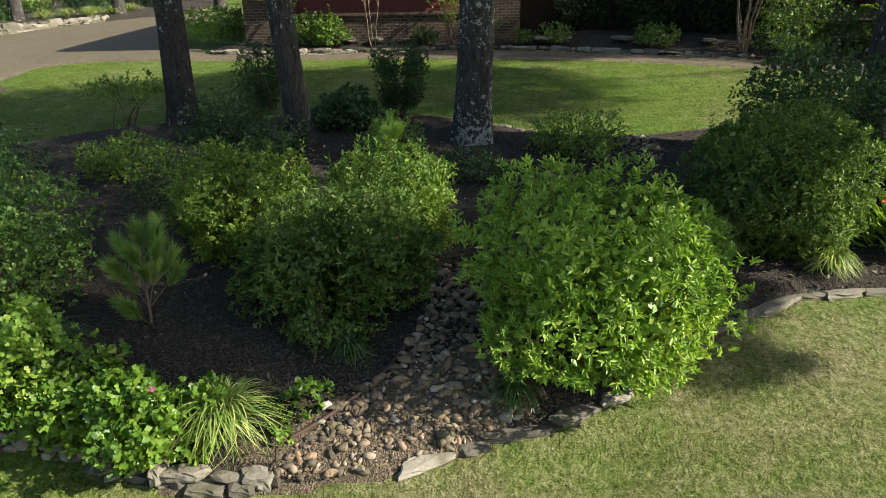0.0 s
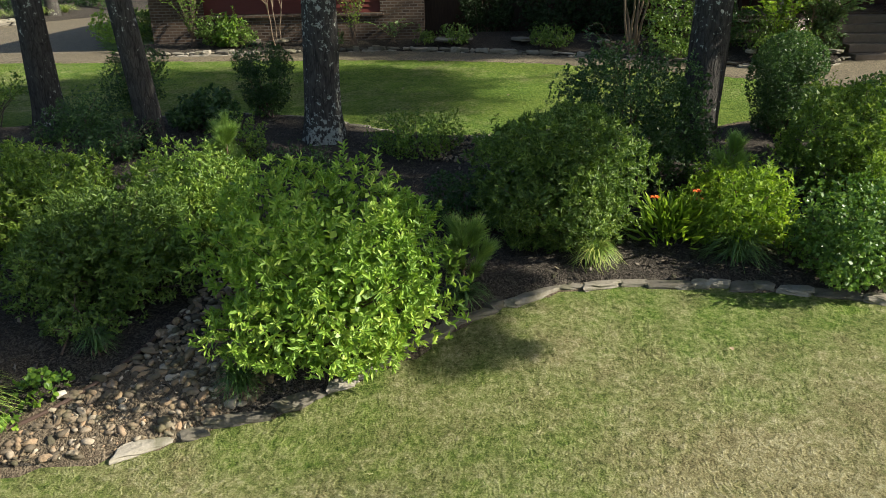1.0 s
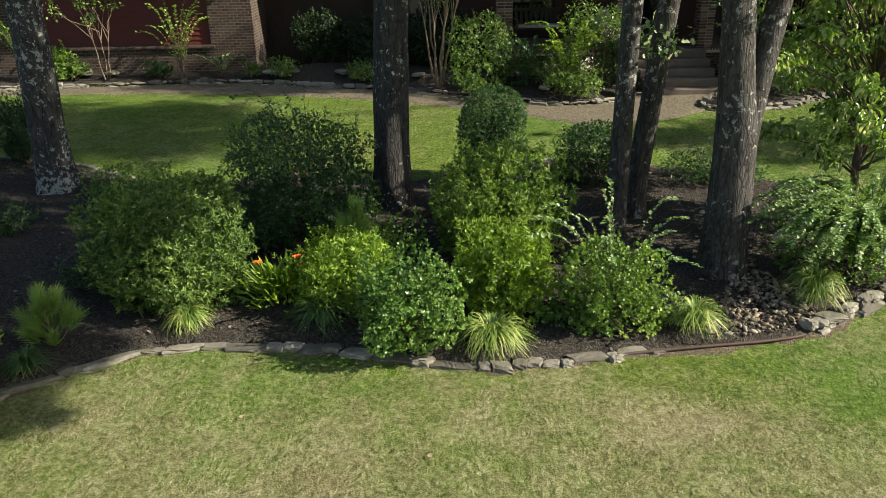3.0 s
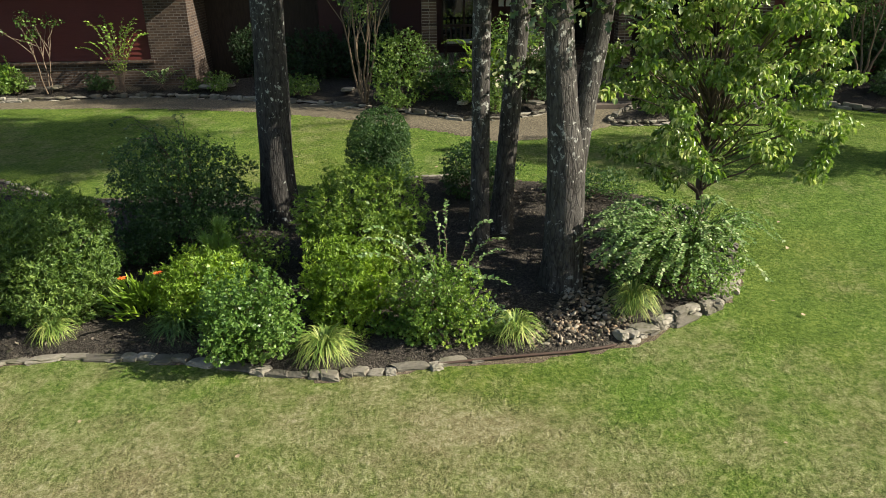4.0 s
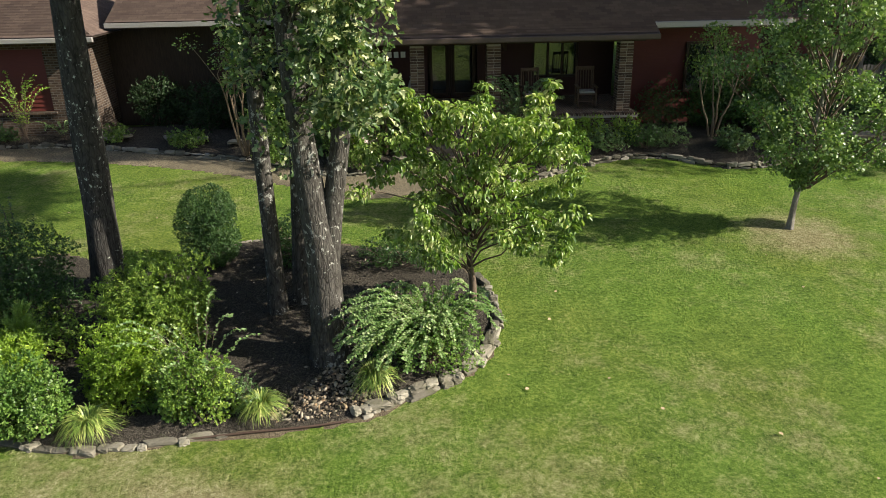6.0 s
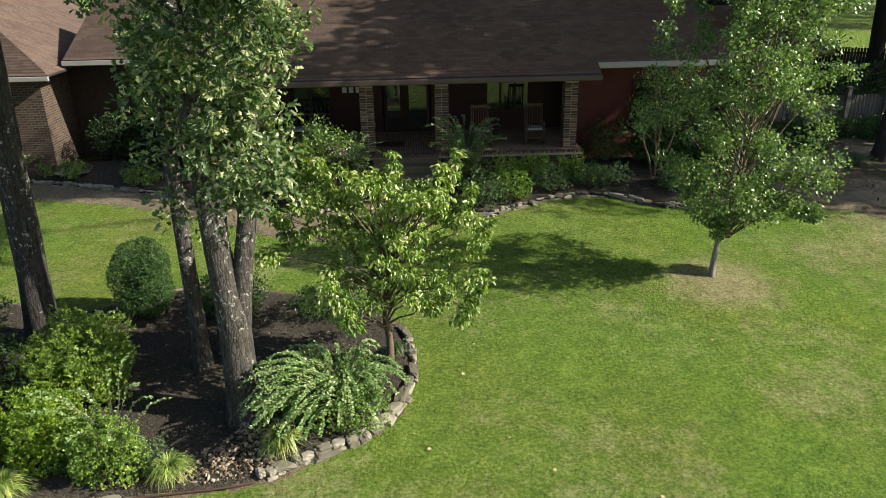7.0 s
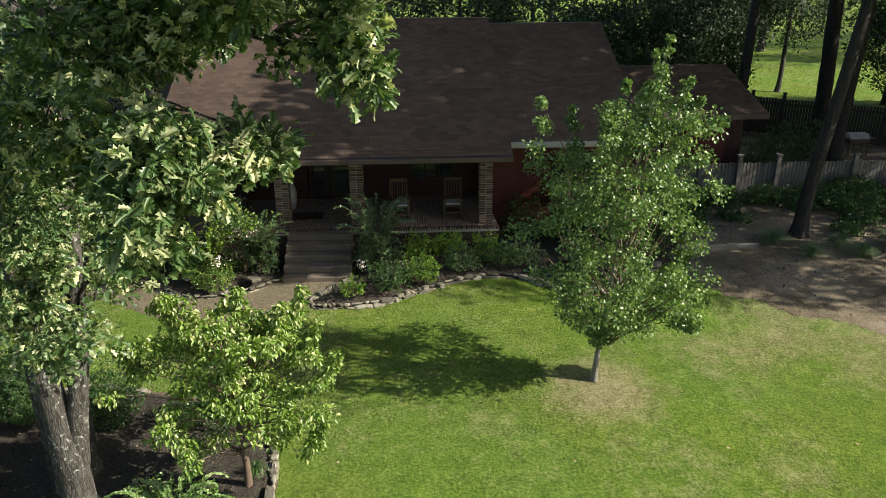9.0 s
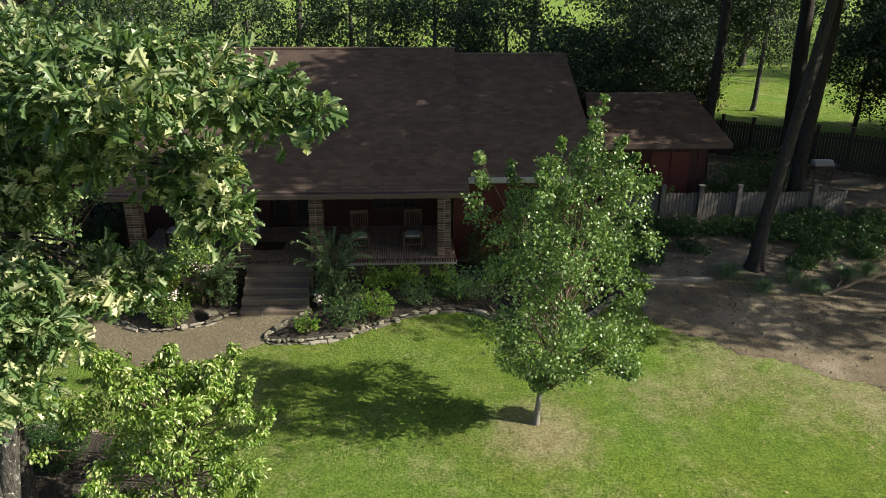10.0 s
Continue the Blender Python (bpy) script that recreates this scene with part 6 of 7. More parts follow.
# big shade trees at the right and behind the house; several are only added shade casters
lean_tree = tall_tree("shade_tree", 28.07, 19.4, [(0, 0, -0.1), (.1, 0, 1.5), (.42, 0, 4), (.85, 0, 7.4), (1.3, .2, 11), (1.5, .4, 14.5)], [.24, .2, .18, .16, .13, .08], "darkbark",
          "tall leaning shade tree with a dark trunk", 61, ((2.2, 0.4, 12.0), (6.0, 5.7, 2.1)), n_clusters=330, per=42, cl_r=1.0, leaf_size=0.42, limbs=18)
# unseen extra crown and limb, added to shade the bed by the wing
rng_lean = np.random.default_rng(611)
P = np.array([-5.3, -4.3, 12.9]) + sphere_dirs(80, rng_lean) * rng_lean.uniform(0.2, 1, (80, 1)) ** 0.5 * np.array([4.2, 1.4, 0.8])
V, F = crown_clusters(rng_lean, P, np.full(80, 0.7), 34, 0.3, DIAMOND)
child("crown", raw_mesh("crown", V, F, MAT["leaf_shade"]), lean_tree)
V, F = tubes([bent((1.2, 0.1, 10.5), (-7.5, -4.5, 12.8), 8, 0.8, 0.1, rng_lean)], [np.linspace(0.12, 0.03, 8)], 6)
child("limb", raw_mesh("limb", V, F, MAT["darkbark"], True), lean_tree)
# unseen tree, added so its shadow covers the soil and house bed
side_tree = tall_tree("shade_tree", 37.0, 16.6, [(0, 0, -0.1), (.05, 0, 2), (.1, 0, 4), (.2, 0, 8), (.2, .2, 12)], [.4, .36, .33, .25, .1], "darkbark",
          "unseen tall tree added to shade the bare soil and house bed", 62, ((0, 0, 10.5), (5.5, 5.0, 4.5)), n_clusters=230, per=48, cl_r=1.2, leaf_size=0.28, limbs=14)
# unseen second crown and limb, added to cast shade on the far lawn
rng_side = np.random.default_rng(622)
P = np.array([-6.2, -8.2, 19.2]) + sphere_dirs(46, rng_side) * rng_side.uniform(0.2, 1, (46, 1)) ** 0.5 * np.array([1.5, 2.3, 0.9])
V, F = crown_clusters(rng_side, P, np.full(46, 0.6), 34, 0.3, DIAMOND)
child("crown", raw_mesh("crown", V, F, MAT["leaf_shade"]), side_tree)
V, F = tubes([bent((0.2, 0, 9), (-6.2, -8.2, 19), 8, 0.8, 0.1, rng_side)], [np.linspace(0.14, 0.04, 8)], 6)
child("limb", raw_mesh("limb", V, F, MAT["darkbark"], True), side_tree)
# unseen tree, added to shade the soil up to the lawn edge
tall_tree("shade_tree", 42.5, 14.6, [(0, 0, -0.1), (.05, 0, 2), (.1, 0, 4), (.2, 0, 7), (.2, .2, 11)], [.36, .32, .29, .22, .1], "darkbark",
          "unseen broad tree added to shade the bare soil", 67, ((0, 0, 9.6), (5.4, 3.0, 3.2)), n_clusters=120, per=48, cl_r=1.0, leaf_size=0.28, limbs=14)
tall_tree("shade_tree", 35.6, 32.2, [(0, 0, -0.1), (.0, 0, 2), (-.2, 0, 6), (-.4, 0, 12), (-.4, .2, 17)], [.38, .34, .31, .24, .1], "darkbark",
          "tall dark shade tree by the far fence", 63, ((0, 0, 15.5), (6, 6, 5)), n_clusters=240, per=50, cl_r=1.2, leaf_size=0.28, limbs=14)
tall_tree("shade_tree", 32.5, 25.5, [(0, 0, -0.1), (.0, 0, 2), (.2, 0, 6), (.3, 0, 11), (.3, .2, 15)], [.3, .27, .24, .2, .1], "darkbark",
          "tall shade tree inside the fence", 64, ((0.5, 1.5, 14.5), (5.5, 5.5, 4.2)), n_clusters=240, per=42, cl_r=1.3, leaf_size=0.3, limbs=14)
# unseen tree, added to keep low sun off the fence and shed
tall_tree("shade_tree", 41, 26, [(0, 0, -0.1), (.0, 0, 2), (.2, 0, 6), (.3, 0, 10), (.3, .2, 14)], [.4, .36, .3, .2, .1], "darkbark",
          "unseen tall tree added to shade the fence and backyard", 65, ((-1, -2.5, 9.0), (6.0, 7.0, 6.0)), n_clusters=520, per=40, cl_r=1.3, leaf_size=0.3, limbs=14)
# added for its high unseen crown, which shades the backyard
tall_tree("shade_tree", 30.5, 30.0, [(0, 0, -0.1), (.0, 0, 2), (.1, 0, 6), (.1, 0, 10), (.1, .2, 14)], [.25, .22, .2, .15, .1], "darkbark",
          "tall tree added behind the shed to shade the backyard", 66, ((0.5, 0, 13.5), (6, 5.5, 4.3)), n_clusters=240, per=42, cl_r=1.3, leaf_size=0.3, limbs=14)
# unseen trees far to the right, added to block low sun from the backyard
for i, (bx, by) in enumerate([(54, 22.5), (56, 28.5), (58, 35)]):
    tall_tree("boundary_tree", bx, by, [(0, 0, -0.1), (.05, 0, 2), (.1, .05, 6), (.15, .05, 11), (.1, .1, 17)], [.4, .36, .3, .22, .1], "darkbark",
              "unseen tall dense tree added to block low sun", 370 + i, ((0, 0, 11.5), (4.2, 4.2, 9.5)), n_clusters=210, per=36, cl_r=1.3, leaf_size=0.5, limbs=8)

# ---- island bed planting ----
shrub("holly_shrub", 1.24, 5.45, 1.0, 0.88, 1.5, "leaf_big", 0.068, NARROW, 2700, 8, "large rounded shrub with bright whorled green leaves at the bed edge", 101, upright=16, lumps=0.12, lobes=6, boxy=0.7, spread=0.75, tuft=0.075)
shrub("azalea_shrub", 3.5, 7.5, 0.88, 0.8, 1.56, "leaf_mid", 0.056, NARROW, 3990, 7, "rounded dark green azalea shrub", 102, upright=10, lumps=0.12)
shrub("azalea_shrub", -2.17, 7.6, 0.76, 0.7, 1.12, "leaf_bright", 0.056, NARROW, 2375, 7, "yellow-green azalea in dappled light", 103, upright=8)
shrub("azalea_shrub", -0.62, 7.65, 0.72, 0.66, 1.02, "leaf_azalea", 0.056, NARROW, 2185, 7, "bushy green azalea behind the dry creek", 104, upright=16)
shrub("azalea_shrub", -1.03, 6.4, 0.86, 0.64, 0.98, "leaf_mid", 0.056, NARROW, 2470, 7, "spreading azalea with yellowing leaf tips", 105, upright=18, lumps=0.3, lobes=7)
shrub("low_shrub", -1.04, 5.72, 0.4, 0.32, 0.36, "leaf_mid", 0.041, KITE, 375, 6, "low green shrub over dark mulch", 106)
shrub("evergreen_shrub", -4.42, 6.6, 0.85, 0.8, 1.3, "leaf_camellia", 0.044, KITE, 1732, 7, "dense dark green shrub in the shaded bed", 107, upright=8)
shrub("evergreen_shrub", -5.6, 7.6, 0.9, 0.8, 1.2, "leaf_dark", 0.044, KITE, 1444, 7, "dense dark green shrub in deep shade", 108)
shrub("hydrangea", -2.2, 4.66, 0.5, 0.36, 0.52, "leaf_lime", 0.07, LOBED, 760, 5, "low lime-green broad-leaved perennial spilling over stones", 109, lumps=0.3, tuft=0.1, stems=24, stem_r=0.006, lobes=6)
shrub("hydrangea", -2.95, 4.82, 0.55, 0.42, 0.5, "leaf_lime", 0.07, LOBED, 760, 5, "lime-green leafy perennial at the bed edge", 110, lumps=0.3, tuft=0.1, stems=20, stem_r=0.006, lobes=6)
shrub("hydrangea", -3.75, 5.05, 0.6, 0.5, 0.72, "leaf_big", 0.065, LOBED, 700, 5, "taller green leafy perennial behind the stones", 143, lumps=0.3, tuft=0.1, stems=20, stem_r=0.006, lobes=5)
shrub("seedling", -1.15, 4.96, 0.16, 0.14, 0.3, "leaf_lime", 0.054, OVAL, 49, 4, "small bright green seedling on the mulch", 111, stems=6, stem_r=0.004)
shrub("seedling", -1.35, 4.65, 0.12, 0.1, 0.2, "leaf_lime", 0.043, OVAL, 30, 4, "small bright green seedling beside liriope", 112, stems=4, stem_r=0.004)
shrub("privet_shrub", 4.85, 9.3, 1.0, 0.9, 1.8, "leaf_dark", 0.036, WIDE, 4600, 7, "loose dark privet shrub with long wispy shoots", 113, upright=40, lumps=0.16)
shrub("golden_shrub", 5.52, 7.35, 0.6, 0.52, 0.76, "leaf_gold", 0.06, NARROW, 1178, 7, "yellow-green shrub with upright shoots", 114, upright=14, lumps=0.2)
shrub("camellia_shrub", 6.33, 6.36, 0.56, 0.5, 1.08, "leaf_camellia", 0.041, WIDE, 1750, 7, "glossy blue-green camellia shrub at the bed edge", 115, upright=14, lumps=0.16)
shrub("azalea_shrub", 7.53, 8.45, 0.88, 0.8, 1.42, "leaf_bright", 0.056, NARROW, 2470, 7, "broad green azalea under the trees", 116, upright=10, lumps=0.16)
shrub("golden_shrub", 7.42, 7.08, 0.56, 0.52, 1.02, "leaf_gold", 0.056, NARROW, 1558, 7, "rounded yellow-green shrub with small bright leaves", 117, upright=10)
shrub("clipped_shrub", 7.73, 11.14, 0.53, 0.5, 1.56, "leaf_dark", 0.036, KITE, 2700, 7, "clipped oval evergreen shrub on the lawn edge", 118, lumps=0.06, low=0.05, lobes=0, tuft=0.03)
shrub("clipped_shrub", -0.78, 12.9, 0.55, 0.5, 1.25, "leaf_dark", 0.036, KITE, 1368, 7, "dark clipped vase-shaped evergreen shrub", 119, lumps=0.05, low=0.02, lobes=0, upward=0.8, vase=0.42, boxy=0.6, tuft=0.02)
shrub("clipped_shrub", -3.3, 13.6, 0.5, 0.5, 1.1, "leaf_dark", 0.036, KITE, 1026, 7, "dark clipped evergreen shrub behind the trunks", 120, lumps=0.05, lobes=0)
shrub("evergreen_shrub", 9.42, 11.1, 0.62, 0.6, 1.05, "leaf_dark", 0.037, WIDE, 1463, 7, "dark evergreen shrub behind the twin trunks", 121, lumps=0.12)
shrub("evergreen_shrub", -1.68, 12.2, 0.5, 0.46, 0.64, "leaf_dark", 0.074, WIDE, 558, 6, "dark broad-leaved shrub in shade", 122)
shrub("low_shrub", -3.65, 11.8, 0.6, 0.6, 0.75, "leaf_dark", 0.041, KITE, 1155, 6, "low dark shrub at the foot of the trees", 123, lumps=0.2)
shrub("low_shrub", -2.55, 10.6, 0.5, 0.45, 0.55, "leaf_dark", 0.041, KITE, 606, 6, "low dark shrub at the foot of the trees", 124, lumps=0.2)
shrub("sapling", -5.5, 12.5, 0.62, 0.5, 0.85, "leaf_azalea", 0.052, KITE, 209, 6, "open thin shrub with bare lower stems", 125, lumps=0.3, low=0.55, stems=7, lobes=3)
shrub("low_shrub", -4.4, 9.9, 0.7, 0.6, 0.62, "leaf_azalea", 0.044, KITE, 895, 6, "low green shrub in the shaded bed", 126, lumps=0.25)
shrub("low_shrub", -6.6, 9.9, 0.8, 0.7, 0.7, "leaf_dark", 0.044, KITE, 895, 6, "low dark shrub in the shaded bed", 127, lumps=0.25)
shrub("low_shrub", 1.94, 10.6, 0.68, 0.55, 0.62, "leaf_azalea", 0.041, KITE, 895, 6, "low spreading green shrub beside river rocks", 128, lumps=0.2)
shrub("low_shrub", -0.75, 10.5, 0.42, 0.4, 0.62, "leaf_azalea", 0.044, KITE, 462, 6, "small loose shrub with upright shoots", 129, upright=8, lumps=0.2)
shrub("low_shrub", 2.55, 8.0, 0.5, 0.45, 0.55, "leaf_dark", 0.044, KITE, 606, 6, "low dark shrub beside the azalea", 130, lumps=0.2)
shrub("low_shrub", 8.3, 6.6, 0.5, 0.3, 0.3, "leaf_camellia", 0.041, WIDE, 345, 6, "low trailing groundcover at the bed edge", 131, lumps=0.25)
shrub("grey_shrub", 8.57, 6.5, 0.56, 0.46, 0.98, "leaf_azalea", 0.037, WIDE, 1330, 7, "soft green shrub with arching shoots", 132, lumps=0.2)
shrub("low_shrub", 11.4, 10.9, 0.8, 0.5, 0.5, "leaf_dark", 0.037, KITE, 750, 6, "low dark shrub under the small tree", 133, lumps=0.2)
shrub("low_shrub", 5.9, 8.2, 0.6, 0.5, 0.7, "leaf_azalea", 0.041, KITE, 606, 6, "low green shrub between taller shrubs", 138, lumps=0.2)
shrub("low_shrub", 4.2, 8.9, 0.6, 0.5, 0.6, "leaf_dark", 0.041, KITE, 548, 6, "low dark shrub under the privet", 139, lumps=0.2)
shrub("low_shrub", 9.0, 6.7, 0.5, 0.32, 0.42, "leaf_blue", 0.037, WIDE, 399, 6, "low grey-green trailing shrub at the bed edge", 140, lumps=0.25)
shrub("low_shrub", -3.1, 8.9, 0.9, 0.7, 0.8, "leaf_dark", 0.041, KITE, 808, 6, "dark low shrub in the shaded bed", 141, lumps=0.25)
shrub("low_shrub", 0.3, 9.6, 0.5, 0.45, 0.4, "leaf_dark", 0.041, KITE, 375, 6, "low dark groundcover in shade", 142, lumps=0.25)
arching_shrub("arching_shrub", 8.65, 6.75, 1.05, 1.45, 15, 134, "leaf_arch", "long arching canes with paired pale leaves", 0.05, droop=0.25, spread_leaf=0.03)
arching_shrub("arching_shrub", 11.95, 7.5, 1.45, 1.2, 165, 135, "leaf_arch", "fountain-shaped shrub with arching pale-leaved canes spilling over stones", 0.044, bias=(0.0, -0.12), droop=0.95, spread_leaf=0.012, aim=math.radians(205))
shrub("evergreen_shrub", 11.7, 7.6, 0.85, 0.75, 1.12, "leaf_camellia", 0.036, WIDE, 1500, 6, "dark inner growth of the arching shrub", 136, lumps=0.2)
arching_shrub("privet_wands", 4.9, 9.7, 1.2, 2.0, 16, 137, "leaf_dark", "wispy arching privet shoots", 0.05, droop=0.4)

for i, (lx, ly, lr, lh, mat, cnt) in enumerate([(-1.74, 4.71, .40, .5, "liriope", 190), (-3.42, 5.48, .32, .4, "liriope_green", 120), (-0.84, 5.4, .18, .3, "liriope_green", 60), (0.5, 4.94, .2, .32, "liriope_green", 80),
                                                (3.84, 6.76, .24, .34, "liriope", 110), (2.42, 6.0, .24, .32, "liriope_green", 100), (5.37, 6.75, .36, .4, "liriope_green", 150), (7.22, 6.2, .36, .42, "liriope", 190),
                                                (9.5, 6.4, .3, .42, "liriope", 170), (11.05, 6.85, .32, .55, "liriope", 170), (12.3, 7.75, .25, .45, "liriope_green", 110), (12.75, 9.3, .2, .3, "liriope_green", 70)]):
    liriope(lx, ly, lr, lh, mat, 150 + i, int(cnt * 1.6), label="clump of arching cream-edged liriope blades" if mat == "liriope" else "clump of arching dark green liriope blades")
young_pine(-2.75, 6.0, .42, 1.15, 171)
young_pine(2.46, 6.5, .3, .74, 172)
young_pine(5.62, 7.95, .26, 1.22, 173)
young_pine(-0.8, 10.0, .25, 0.95, 174)


def daylily(x, y, seed):
    rng = np.random.default_rng(seed)
    t = thing("daylily", x, y, gz(x, y) + 0.07, "clump of strappy leaves with orange lily flowers", "flower")
    P = np.column_stack([rng.normal(size=420) * 0.17, rng.normal(size=420) * 0.15, rng.uniform(0.03, 0.4, 420)])
    D = unit(np.column_stack([P[:, 0] * 3, P[:, 1] * 3, np.full(420, 0.7)]) + rng.normal(size=(420, 3)) * 0.3)
    V, F = leaves(P, D, rng.uniform(0.12, 0.24, 420), (LANCE[0] * np.array([0.32, 1, 1]), LANCE[1]), rng, 0.4)
    child("foliage", raw_mesh("foliage", V, F, MAT["leaf_gold"]), t)
    stems, heads = [], [(-.22, -.05, .56), (.24, -.05, .62), (.3, 0, .5)]
    for h in heads:
        stems.append(bent((h[0] * .3, 0, 0), h, 5, 0.02))
        n = 12
        a = np.arange(n) * 2 * np.pi / 6
        D = np.column_stack([np.cos(a), np.sin(a), np.full(n, -0.1)]) + np.array([0, -0.5, 0.1])
        V, F = leaves(np.tile(h, (n, 1)), D, 0.062, LANCE, rng, 0.7)
        child("flower_head", raw_mesh("flower_head", V, F, MAT["petal"]), t, "orange lily flower")
    V, F = tubes(stems, [[0.006] * 5] * len(stems), 5)
    child("stems", raw_mesh("stems", V, F, MAT["leaf_lime"], True), t)


daylily(4.8, 7.3, 181)

# ---- planting along the house ----
for i, (nm, hx, hy, rx, h, mat, sz, lab) in enumerate([
        ("clipped_shrub", -6.6, 21.6, .75, .95, "leaf_big", .05, "rounded bright green shrub by the driveway"),
        ("clipped_shrub", -5.6, 21.4, .7, .85, "leaf_mid", .05, "rounded green shrub by the driveway"),
        ("low_shrub", -3.6, 20.2, .45, .8, "leaf_mid", .05, "loose green shrub against the brick wall"),
        ("low_shrub", -2.9, 20.1, .4, .5, "leaf_mid", .05, "low green shrub against the brick wall"),
        ("low_shrub", 2.9, 19.7, .4, .4, "leaf_mid", .05, "low green shrub in the house bed"),
        ("low_shrub", 5.2, 18.9, .5, .5, "leaf_mid", .05, "low dark green shrub in the house bed"),
        ("evergreen_shrub", 8.1, 17.9, .8, 1.75, "leaf_mid", .05, "rounded green shrub near the porch"),
        ("low_shrub", 7.9, 17.0, .4, .4, "leaf_mid", .045, "low green shrub beside the walkway"),
        ("low_shrub", 10.2, 17.1, .75, .75, "leaf_mid", .045, "low green shrub beside the walkway"),
        ("evergreen_shrub", 11.5, 17.5, .55, 1.1, "leaf_blue", .05, "feathery grey-green shrub beside the steps"),
        ("evergreen_shrub", 14.75, 17.5, .65, 1.0, "leaf_blue", .05, "feathery grey-green shrub beside the steps"),
        ("low_shrub", 15.15, 16.15, .55, .75, "leaf_dark", .045, "rounded dark shrub beside the steps"),
        ("golden_shrub", 15.95, 16.5, .42, .8, "leaf_lime", .045, "bright yellow-green upright shrub"),
        ("low_shrub", 16.05, 18.1, .42, .75, "leaf_big", .05, "rounded green shrub below the porch"),
        ("low_shrub", 16.85, 18.15, .42, .75, "leaf_big", .05, "rounded green shrub below the porch"),
        ("low_shrub", 17.9, 18.2, .4, .7, "leaf_big", .05, "rounded green shrub below the porch"),
        ("low_shrub", 17.15, 17.35, .5, .5, "leaf_blue", .045, "low grey-green shrub behind the stones"),
        ("low_shrub", 18.15, 17.5, .5, .55, "leaf_dark", .045, "low dark shrub behind the stones"),
        ("low_shrub", 18.95, 17.55, .48, .55, "leaf_blue", .045, "low grey-green shrub behind the stones"),
        ("clipped_shrub", 19.3, 19.4, .7, 1.5, "leaf_dark", .045, "tall dark rounded shrub against the red wall"),
        ("low_shrub", 20.6, 16.9, .45, .55, "leaf_blue", .07, "broad-leaved grey-green perennial in dark mulch"),
        ("low_shrub", 21.6, 16.9, .35, .3, "leaf_big", .04, "small yellow-green mound in the mulch"),
        ("low_shrub", 10.35, 16.5, .5, .65, "leaf_mid", .045, "small rounded green shrub beside the walkway"),
        ("low_shrub", 14.2, 15.85, .32, .4, "leaf_lime", .045, "small ferny green clump at the walkway corner"),
        ("low_shrub", -0.5, 20.05, .3, .4, "leaf_dark", .05, "small dark shrub in the house bed"),
        ("low_shrub", 2.0, 19.9, .3, .35, "leaf_mid", .05, "small green shrub in the house bed"),
        ("low_shrub", -3.2, 20.1, .35, .75, "leaf_lime", .06, "upright leafy green perennial by the brick wall"),
        ("evergreen_shrub", 3.8, 21.4, .8, 1.6, "leaf_shade", .06, "shrub in the house recess, its shade put into the leaf colour"),
        ("evergreen_shrub", 5.6, 20.6, .9, 1.5, "leaf_shade", .06, "shrub in the house recess, its shade put into the leaf colour"),
        ("evergreen_shrub", 7.2, 20.2, .8, 1.7, "leaf_shade", .06, "shrub in the house recess, its shade put into the leaf colour"),
        ("evergreen_shrub", 9.3, 17.9, .7, 1.1, "leaf_dark", .05, "dark leafy shrub below the porch"),
        ("evergreen_shrub", 20.9, 18.9, .95, 2.3, "leaf_dark", .07, "tall dark shrub against the red wall"),
        ("evergreen_shrub", 22.3, 18.2, 1.0, 2.4, "leaf_dark", .06, "dark shrub in deep shade by the house corner"),
        ("evergreen_shrub", 23.2, 19.2, .9, 1.7, "leaf_dark", .06, "dark shrub in deep shade by the house corner")]):
    shrub(nm, hx, hy, rx, rx * .9, h, mat, sz * 1.15, DIAMOND, int(500 * rx * (0.6 + h)), 6, lab, 200 + i, lift=0.2, upright=int(4 * h), lumps=0.15, stems=8)
arching_shrub("crape_shrub", 14.75, 17.5, 1.15, 1.9, 64, 240, "leaf_blue", "feathery arching shrub with long shoots beside the steps", 0.065, droop=0.25, lift=0.2, spread_leaf=0.024)
arching_shrub("feathery_shrub", 11.45, 17.4, 0.95, 1.55, 80, 245, "leaf_blue", "rounded feathery grey-green shrub beside the steps", 0.06, droop=0.25, lift=0.2, spread_leaf=0.02)
arching_shrub("crape_shrub", 10.2, 17.0, 1.3, 1.55, 28, 241, "leaf_gold", "arching shrub with long yellow-green fronds", 0.075, droop=0.4, lift=0.2, spread_leaf=0.03)
arching_shrub("thin_shrub", 0.15, 19.95, 0.95, 1.9, 26, 242, "leaf_big", "thin upright shrub against the brick wall", 0.07, droop=0.2, lift=0.2)
arching_shrub("thin_shrub", -4.15, 20.1, 0.7, 1.7, 28, 243, "leaf_lime", "thin upright shrub at the wing corner", 0.07, droop=0.2, lift=0.2)

arching_shrub("thin_shrub", 1.2, 20.1, 1.0, 0.6, 9, 244, "leaf_arch", "low arching fronds over the stones by the wing corner", 0.07, droop=0.4, lift=0.2)
for i, (fx, fy, fl) in enumerate([(-2.6, 20.2, .4), (-1.8, 20.15, .42), (2.6, 19.75, .5), (3.15, 19.85, .35), (4.6, 19.5, .5), (5.5, 19.3, .4), (6.6, 18.8, .4), (18.7, 18.6, .45), (9.6, 16.9, .3), (11.4, 16.7, .35)]):
    fs = thing("flagstone", fx, fy, gz(fx, fy) + 0.3, "flat grey flagstone lying in the dark mulch", "flagstone", "flagstones in the house beds")
    child("slab", slabs[i % 10], fs, at=Matrix.Rotation(i * 1.3, 4, "Z") @ Matrix.Diagonal((fl * .55, fl * .38, 0.04, 1)))


